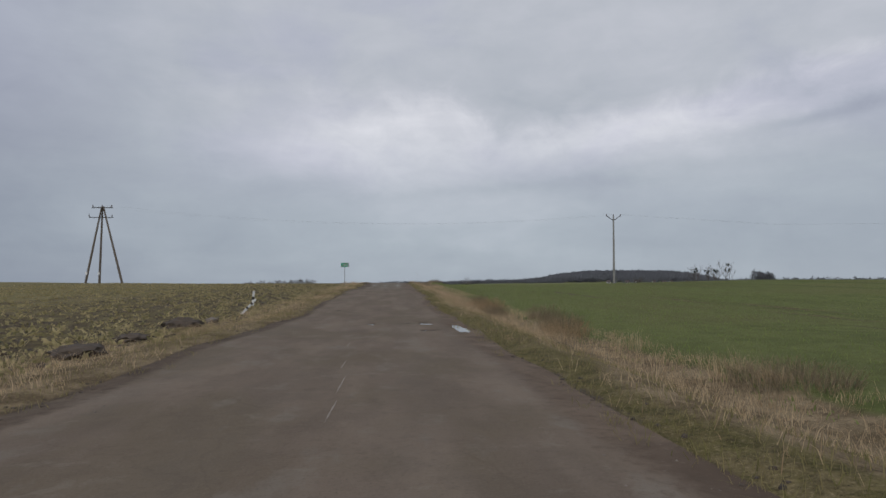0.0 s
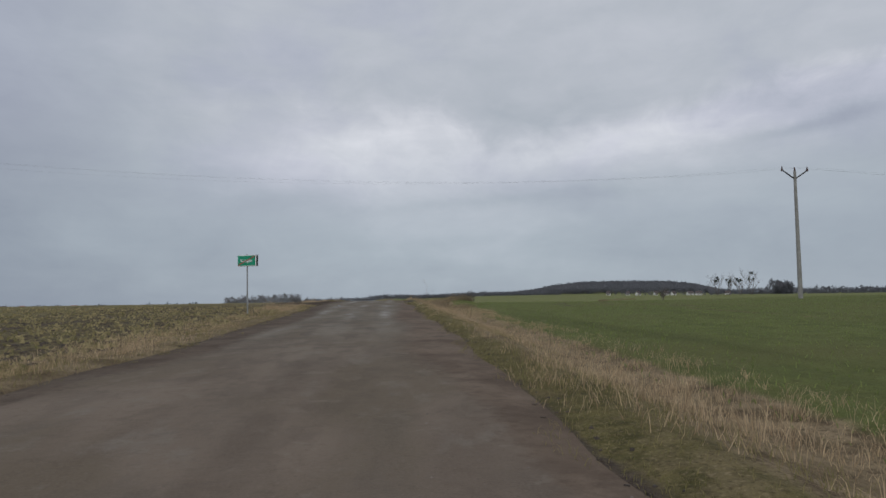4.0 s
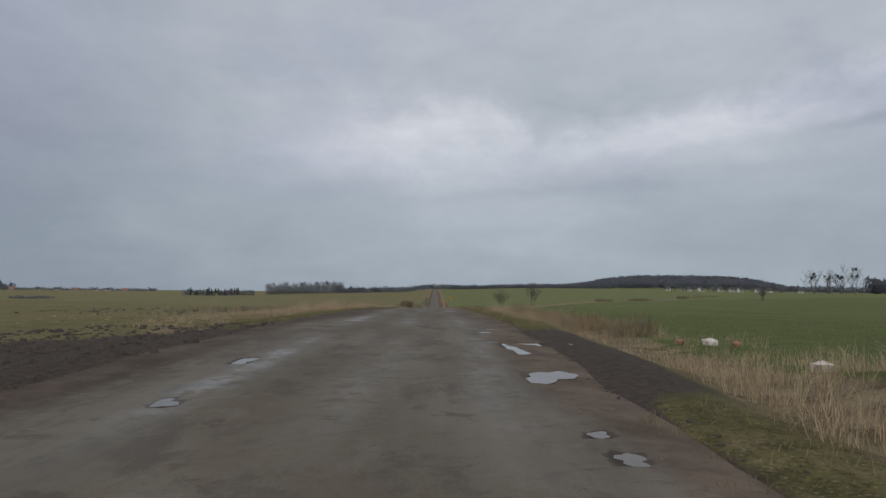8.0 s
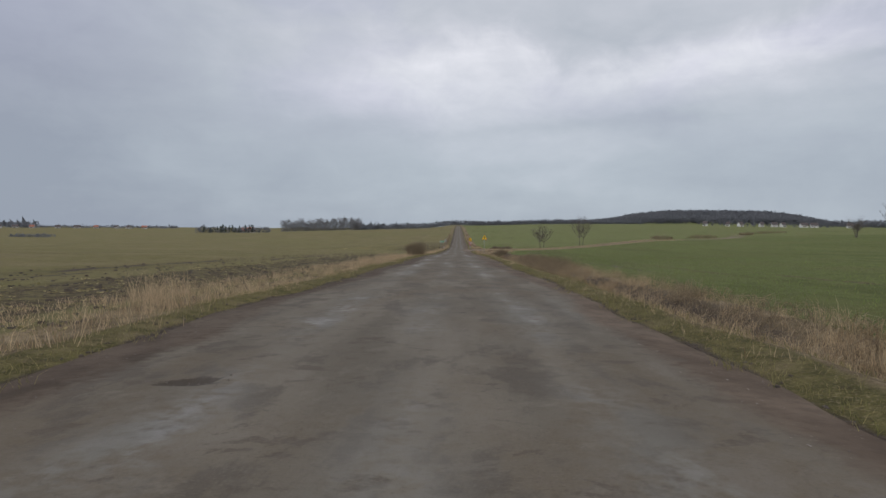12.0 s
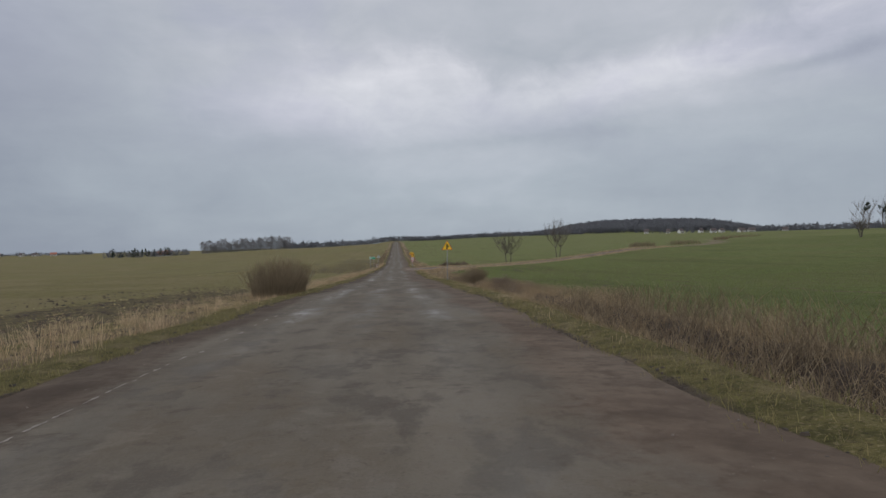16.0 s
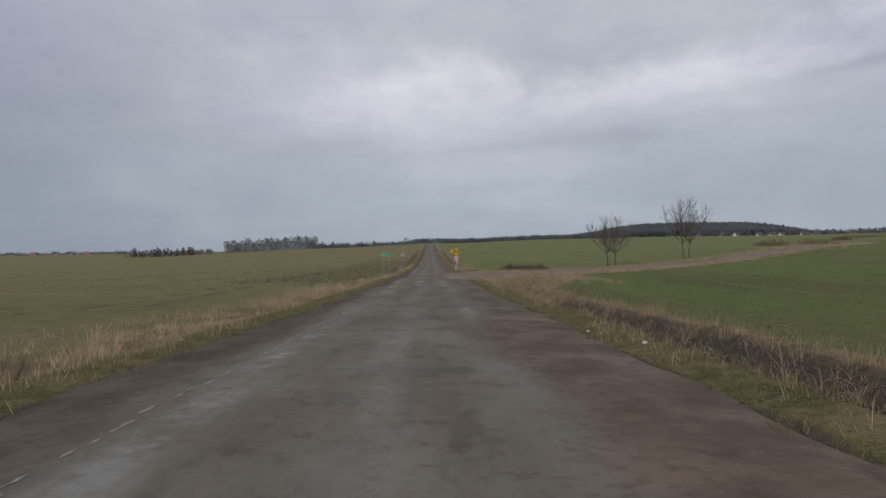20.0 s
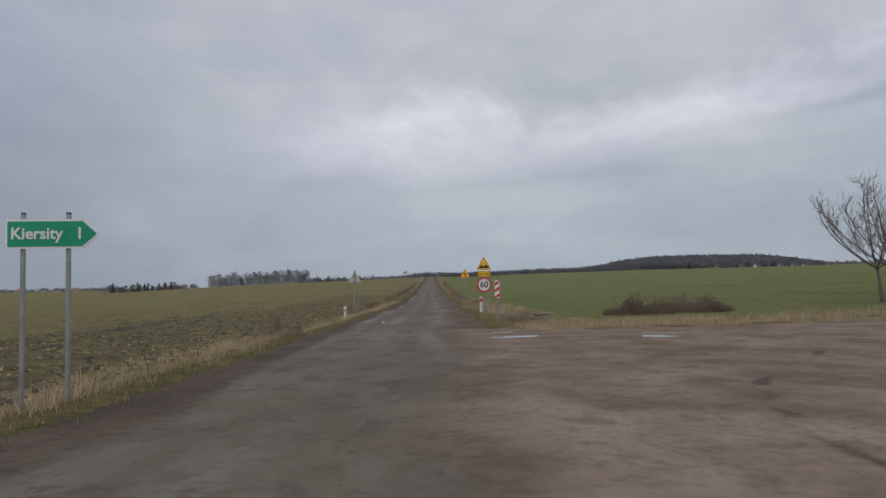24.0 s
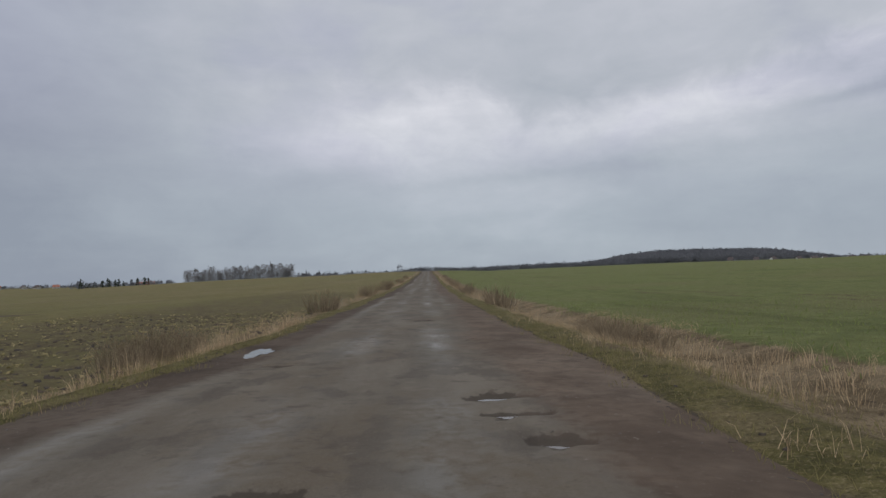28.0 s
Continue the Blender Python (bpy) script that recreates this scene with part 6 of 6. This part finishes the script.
def house(x, y, w, d, h, rise, turn, roof, label, plaster=M_PLASTER):
    s = thing("house", pose(x, y, float(ground_z(x, y) + HILL(x, y)) - 0.3, 0, 0, turn), label, "house", "far houses")
    bm = bmesh.new()
    a, b = w / 2, d / 2
    vs = [bm.verts.new(p) for p in ((-a, -b, 0), (a, -b, 0), (a, b, 0), (-a, b, 0), (-a, -b, h), (a, -b, h), (a, b, h), (-a, b, h), (-a, 0, h + rise), (a, 0, h + rise))]
    for f in ((0, 1, 5, 4), (2, 3, 7, 6), (1, 2, 6, 9, 5), (3, 0, 4, 8, 7), (0, 3, 2, 1)):
        bm.faces.new([vs[i] for i in f])
    bmesh.ops.recalc_face_normals(bm, faces=bm.faces[:])
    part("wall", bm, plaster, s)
    e, t = 0.5, 0.25
    r = bmesh.new()
    k = rise / b
    out = [(-b - e, h - e * k), (0, h + rise), (b + e, h - e * k), (b + e, h - e * k + t), (0, h + rise + t), (-b - e, h - e * k + t)]
    lo = [r.verts.new((-a - e, p, q)) for p, q in out]
    hi = [r.verts.new((a + e, p, q)) for p, q in out]
    for j in range(6):
        r.faces.new((lo[j], lo[(j + 1) % 6], hi[(j + 1) % 6], hi[j]))
    for quad in ((0, 1, 4, 5), (1, 2, 3, 4)):
        r.faces.new([lo[i] for i in quad])
        r.faces.new([hi[i] for i in reversed(quad)])
    bmesh.ops.recalc_face_normals(r, faces=r.faces[:])
    q = part("roof", r, roof, s)
    part("chimney", bm_box(0.7, 0.7, 1.6, (a * 0.3, 0.3, h + rise + 0.3)), M_ROOF, q)
    for wx in (-a * 0.55, a * 0.1, a * 0.6):
        part("window", bm_box(1.2, 0.12, 1.3, (wx, -b, 1.9)), M_PANE, s, "dark window")
    part("door", bm_box(1.0, 0.14, 2.05, (-a * 0.2, -b, 1.05)), M_DOOR, s, "brown door")


# ---------------------------------------------------------------- grass, stalks, crops (nobody could count them)
def build_grass():
    rng = np.random.default_rng(31)

    def sown(n, y0, y1, d0, d1, side, falloff=1.0):
        y = rng.uniform(y0, y1, n)
        d = d0 + (d1 - d0) * rng.random(n) ** falloff
        x = road_left(y) - d if side < 0 else road_right(y) + d
        return x, y

    def keep(x, y, margin=0.12):
        clear = side_road(x, y) < margin
        gate_l = ~((x < 0) & (y > 96) & (y < 111.5))
        gate_r = ~((x > 0) & (y > 101) & (y < 111.5) & (x < 3.9))
        return clear & gate_l & gate_r

    # short verge grass
    vs, fs, base = [], [], 0
    for side in (-1, 1):
        for y0, y1, n in ((-6, 60, 22000), (60, 130, 19000), (130, 290, 40000), (290, 356, 20000), (356, 420, 3000)):
            x, y = sown(int(n * 0.82), y0, y1, 0.0, 2.3, side, 1.3)
            k = keep(x, y)
            x, y = x[k], y[k]
            d = np.maximum(road_left(y) - x, x - road_right(y))
            k = d > 0.05 + 0.4 * (0.5 + 0.5 * np.sin(y * 0.9 + 2 * np.sin(y * 0.37))) * rng.random(len(x)) + 0.4 * (x > 0) * (y > 82) * (y < 101)
            x, y = x[k], y[k]
            h = rng.uniform(0.03, 0.12, len(x)) * (1 + 0.6 * np.sin(x * 1.7 + y * 0.6))
            v, f = blades(np.stack([x, y, ground_z(x, y) - 0.01], 1), np.abs(h) * 0.9 + 0.025, rng.uniform(0.004, 0.009, len(x)), rng.uniform(0.2, 1.0, len(x)), rng=rng)
            vs.append(v), fs.append(f + base)
            base += len(v)
    stuff("verge_grass", np.concatenate(vs), np.concatenate(fs), M_GRASS, "short patchy green and straw verge grass", "grass")

    # tall dry grass in tufts
    vs, fs, base = [], [], 0
    beds = [  # side, y0, y1, nearest, farthest, tufts, height
        (1, -6, 14, 1.6, 4.5, 360, 0.36), (1, 14, 30, 1.0, 4.2, 520, 0.6), (1, 30, 52, 0.9, 3.4, 520, 0.45), (1, 52, 72, 1.2, 3.6, 380, 0.4), (1, 72, 97, 0.9, 4.6, 900, 0.33), (1, 97, 107, 0.9, 4.5, 260, 0.5), (1, 105, 113, 2.0, 7, 160, 0.45), (1, 113, 128, 0.6, 4.5, 300, 0.7),
        (1, 128, 165, 1.3, 4.8, 900, 0.55), (1, 165, 228, 1.4, 4.9, 1300, 0.55), (1, 228, 284, 1.3, 4.4, 800, 0.55), (1, 276, 292, 1.2, 9.5, 700, 0.5), (1, 308, 345, 1.4, 4.2, 560, 0.36), (1, 345, 372, 0.9, 3.4, 330, 0.42), (1, 372, 520, 0.5, 3.0, 500, 0.6),
        (-1, -6, 60, 0.9, 2.6, 800, 0.2), (-1, 60, 96, 0.6, 2.6, 320, 0.35), (-1, 84, 96, 0.9, 3.4, 170, 0.55), (-1, 111, 118, 1.0, 4.0, 190, 0.55), (-1, 117, 150, 0.7, 4.2, 1050, 0.66), (-1, 150, 208, 0.8, 3.2, 1050, 0.55), (-1, 208, 290, 0.8, 2.8, 1000, 0.42), (-1, 290, 345, 0.5, 1.8, 700, 0.35), (-1, 335, 360, 0.5, 2.0, 300, 0.55), (-1, 360, 520, 0.5, 2.8, 500, 0.6)]
    for side, y0, y1, d0, d1, n, h in beds:
        x, y = sown(int(n * 1.2), y0, y1, d0, d1, side, 0.8)
        k = keep(x, y)
        x, y = x[k], y[k]
        thick = 0.5 + 0.5 * np.sin(y * 0.41 + 3 * np.sin(y * 0.13) + side)
        thick = thick * (0.6 + 0.4 * np.sin(x * 2.3 + y * 1.1))
        clot = np.sin(x * 3.1 + 2 * np.sin(y * 0.9)) * np.sin(y * 1.7 + 1.5 * np.sin(x * 1.3)) + 0.6 * np.sin(x * 6.3 + y * 4.1) * np.sin(y * 5.2 - x * 2.2)
        thick = np.clip(thick + 0.45 * clot, 0, 1.2)
        m = rng.random(len(x)) < 0.18 + 0.82 * thick
        x, y = x[m], y[m]
        tall = h * rng.uniform(0.45, 1.25, len(x)) * (0.5 + 0.75 * thick[m])
        v, f = tufts(x, y, tall, 20, (0.004, 0.009), rng, 0.1, (0.1, 0.72))
        vs.append(v), fs.append(f + base)
        base += len(v)
    # low matted straw all over the verges
    for side, y0, y1, n, d1 in ((1, -6, 60, 2000, 4.6), (1, 60, 130, 1700, 4.8), (1, 130, 284, 3200, 5.0), (1, 306, 362, 1300, 4.2), (-1, -6, 60, 1100, 2.8), (-1, 60, 96, 600, 3.0), (-1, 117, 290, 3300, 4.2), (-1, 290, 362, 1200, 2.6)):
        x, y = sown(n, y0, y1, 0.35, d1, side, 0.9)
        patchy = np.sin(x * 1.3 + 2.1 * np.sin(y * 0.31)) + np.sin(y * 0.73 + x) + np.sin(y * 0.21 + 1)
        k = keep(x, y) & (rng.random(len(x)) < 0.55 + 0.25 * patchy) & ~((x > 0) & (y > 82) & (y < 101) & (x < 2.65))
        x, y = x[k], y[k]
        per = 12
        bx, by = np.repeat(x, per) + rng.normal(0, 0.16, len(x) * per), np.repeat(y, per) + rng.normal(0, 0.16, len(x) * per)
        v, f = blades(np.stack([bx, by, ground_z(bx, by) - 0.01], 1), rng.uniform(0.06, 0.28, len(bx)), rng.uniform(0.004, 0.008, len(bx)), rng.uniform(0.3, 1.0, len(bx)), rng=rng)
        vs.append(v), fs.append(f + base)
        base += len(v)
    # sprigs that creep over the edge of the shoulder
    n = 2600
    y = rng.uniform(-6, 362, n)
    d = rng.normal(0.05, 0.14, n)
    x = np.where(rng.random(n) < 0.5, road_left(y) - d, road_right(y) + d)
    k = keep(x, y) & (rng.random(n) < 0.55 + 0.4 * np.sin(y * 0.83 + 2 * np.sin(y * 0.29) + 2.5))
    x, y = x[k], y[k]
    edge_x, edge_y = np.repeat(x, 12) + rng.normal(0, 0.07, len(x) * 12), np.repeat(y, 12) + rng.normal(0, 0.1, len(x) * 12)
    # along the dirt road
    n = 1300
    x = 4 + 66 * rng.random(n) ** 1.6
    y = lane_mid(x) + rng.choice([-1, 1], n) * (3.6 + 8 * np.exp(-(x - 3) / 8) + np.abs(rng.normal(0, 1.8, n)))
    k = side_road(x, y) < 0.1
    x, y = x[k], y[k]
    bx, by = np.repeat(x, 26) + rng.normal(0, 0.2, len(x) * 26), np.repeat(y, 26) + rng.normal(0, 0.2, len(x) * 26)
    v, f = blades(np.stack([bx, by, ground_z(bx, by) - 0.02], 1), rng.uniform(0.12, 0.45, len(bx)), rng.uniform(0.006, 0.011, len(bx)), rng.uniform(0.2, 0.8, len(bx)), rng=rng)
    vs.append(v), fs.append(f + base)
    stuff("dry_grass", np.concatenate(vs), np.concatenate(fs), M_DRY, "tall straw-coloured dry grass tufts along the road", "grass")

    h = rng.uniform(0.04, 0.13, len(edge_x))
    v, f = blades(np.stack([edge_x, edge_y, road_z(edge_y) - 0.045], 1), h + 0.02, rng.uniform(0.004, 0.007, len(edge_x)), rng.uniform(0.3, 1.3, len(edge_x)), rng=rng)
    stuff("edge_grass", v, f, M_GRASS, "ragged grass sprigs along the road edge", "grass")

    # bramble canes in the ditch
    n = 15000
    y = rng.uniform(115, 284, n)
    wall = smooth(176, 188, y) * (1 - smooth(204, 216, y))
    m = rng.random(n) < 0.2 + 0.3 * (1 - smooth(150, 180, y)) + 0.8 * smooth(176, 188, y) * (1 - smooth(226, 240, y)) + 0.3 * (0.5 + 0.5 * np.sin(y * 0.22))
    y, wall = y[m], wall[m]
    n = len(y)
    x = road_right(y) + 1.8 + 3.6 * rng.random(n) ** 1.2
    a, ln, up = rng.uniform(0, 6.283, n), rng.uniform(0.25, 0.85, n), rng.uniform(0.08, 0.42, n) * (0.8 + 1.0 * wall + 0.3 * smooth(206, 216, y))
    p = np.stack([x, y, ground_z(x, y) - 0.03], 1)
    d = np.stack([np.cos(a) * ln, np.sin(a) * ln, 0 * a], 1)
    r = rng.uniform(0.003, 0.007, n)[:, None]
    q = p + d * 0.5 + np.stack([0 * a, 0 * a, up], 1)
    e = p + d
    e[:, 2] = ground_z(e[:, 0], e[:, 1]) + rng.uniform(0.0, 0.35, n)
    k = p + (q - p) * 0.55 + [0, 0, 0.12]
    canes = np.stack([np.concatenate([p, r], 1), np.concatenate([k, r], 1), np.concatenate([q, r * 0.8], 1), np.concatenate([e, r * 0.4], 1)], 1)
    # upright dead stalks among them
    n = 3400
    y = np.concatenate([rng.uniform(174, 208, 2400), rng.uniform(132, 284, 1000)])
    x = road_right(y) + 1.8 + 3.0 * rng.random(n)
    h = rng.uniform(0.3, 0.95, n) * (0.6 + 0.4 * smooth(174, 182, y) * (1 - smooth(202, 212, y)))
    t = np.array([0, 0.35, 0.7, 1.0])
    lx, ly = rng.normal(0, 0.5, n), rng.normal(0, 0.5, n)
    stalks = np.stack([x[:, None] + lx[:, None] * h[:, None] * t, y[:, None] + ly[:, None] * h[:, None] * t * t, ground_z(x, y)[:, None] + h[:, None] * t, np.broadcast_to(0.008 * (1 - 0.7 * t), (n, 4))], 2)
    lines = list(canes) + list(stalks)
    v, f = tubes(lines, 3)
    stuff("brambles", v, np.array(f), M_BRAMBLE, "tangled brown bramble canes in the roadside ditch", "brambles")

    # leafy residue and clods on the left-hand fields
    vs, fs, base = [], [], 0
    for y0, y1, n, d1, low, high in ((-4, 100, 8000, 36, 0.08, 0.22), (112, 232, 1300, 9, 0.04, 0.1), (284, 372, 3600, 28, 0.05, 0.13)):
        y = rng.uniform(y0, y1, n)
        d = 1.9 + (d1 - 1.9) * rng.random(n) ** 1.5
        x = road_left(y) - np.round(d / 0.45) * 0.45 + rng.normal(0, 0.07, n)
        k = keep(x, y) & (x < road_left(y) - 1.6)
        x, y = x[k], y[k]
        v, f = tufts(x, y, rng.uniform(low, high, len(x)), 6, (0.05, 0.11), rng, 0.08, (0.5, 1.5))
        vs.append(v), fs.append(f + base)
        base += len(v)
    stuff("crop_residue", np.concatenate(vs), np.concatenate(fs), M_BEET, "yellowing leafy crop residue strewn over the field", "crop residue")
    cube = np.array([[-1, -1, -1], [1, -1, -1], [1, 1, -1], [-1, 1, -1], [-0.7, -0.6, 0.8], [0.6, -0.7, 1], [0.7, 0.6, 0.7], [-0.6, 0.7, 0.9]])
    quad = np.array([[0, 1, 5, 4], [1, 2, 6, 5], [2, 3, 7, 6], [3, 0, 4, 7], [4, 5, 6, 7]])

    def lumps(name, x, y, z, s, mat, label, category):
        n = len(x)
        v = cube[None] * s[:, None, None] * rng.uniform(0.6, 1.3, (n, 1, 3)) + rng.normal(0, 0.18, (n, 8, 3)) * s[:, None, None]
        a = rng.uniform(0, 6.283, n)
        c, si = np.cos(a)[:, None], np.sin(a)[:, None]
        v = np.stack([v[:, :, 0] * c - v[:, :, 1] * si + x[:, None], v[:, :, 0] * si + v[:, :, 1] * c + y[:, None], v[:, :, 2] * 0.7 + z[:, None]], 2)
        f = (quad[None] + np.arange(n)[:, None, None] * 8).reshape(-1, 4)
        return stuff(name, v.reshape(-1, 3), f, mat, label, category)

    y = np.concatenate([rng.uniform(-4, 96, 5200), rng.uniform(118, 235, 3000), rng.uniform(286, 370, 3800)])
    d = 1.9 + 12 * rng.random(len(y)) ** 1.7
    x = road_left(y) - d
    x, y = np.concatenate([x, rng.uniform(-9.5, -4.4, 1100)]), np.concatenate([y, rng.uniform(95, 112, 1100)])
    ye = rng.uniform(-4, 360, 4200)
    de = np.abs(rng.normal(0.08, 0.16, len(ye)))
    xe = np.where(rng.random(len(ye)) < 0.5, road_left(ye) - de, road_right(ye) + de)
    ke = side_road(xe, ye) < 0.1
    x, y = np.concatenate([x, xe[ke]]), np.concatenate([y, ye[ke]])
    lumps("soil_clods", x, y, ground_z(x, y), rng.uniform(0.015, 0.07, len(x)) * np.where(np.arange(len(x)) < 13100, 1.0, 0.45), M_CLOD, "dark wet soil clods along the field edge", "soil")
    # loose gravel on shoulders, in the turning and round the holes
    y = np.concatenate([rng.uniform(-4, 356, 4200), rng.normal(301.4, 0.3, 500), rng.uniform(292, 310, 1400)])
    side = rng.random(len(y)) < 0.5
    x = np.where(side, road_left(y) + np.abs(rng.normal(0.2, 0.6, len(y))), road_right(y) - np.abs(rng.normal(0.2, 0.6, len(y))))
    x[4200:4700] = rng.normal(3.2, 0.6, 500)
    x[4700:] = rng.uniform(1.5, 11, 1400)
    hx = np.concatenate([h[0] + rng.normal(0, h[2] * 0.8, 26) for h in HOLES])
    hy = np.concatenate([h[1] + rng.normal(0, h[3] * 0.8, 26) for h in HOLES])
    x, y = np.concatenate([x, hx]), np.concatenate([y, hy])
    on = (x > road_left(y)) & (x < road_right(y))
    z = np.where(on, road_top(x, y) - dents(x, y), ground_z(x, y))
    lumps("loose_gravel", x, y, z, rng.uniform(0.003, 0.011, len(x)), M_STONE, "loose grey gravel on the road shoulders", "gravel")
    # young wheat on the right
    y = rng.uniform(-4, 372, 46000)
    d = 3.2 + 26 * rng.random(len(y)) ** 1.5
    d = np.round(d / 0.14) * 0.14 + rng.normal(0, 0.015, len(y))
    x = road_right(y) + d
    k = (side_road(x, y) < 0.05) & (np.abs(y - lane_mid(x)) > 5.5 + 8 * np.exp(-(x - 3) / 8)) & (d > 3.2 + 1.8 * (smooth(130, 160, y) - smooth(276, 290, y))) & ~((y > 274) & (y < 296) & (x < 9 + 0.35 * (y - 277)))
    x, y = x[k], y[k]
    v, f = blades(np.stack([x, y, ground_z(x, y)], 1), rng.uniform(0.05, 0.13, len(x)), rng.uniform(0.012, 0.03, len(x)), rng.uniform(0.2, 0.8, len(x)), rng=rng)
    stuff("young_wheat", v, f, M_CROP, "short green winter wheat in drilled rows", "crop")


build_land()
build_puddles()
build_markings()
build_crumbs()
build_signs()
build_power_line()
build_trees()
build_rubble()
build_far()
build_grass()
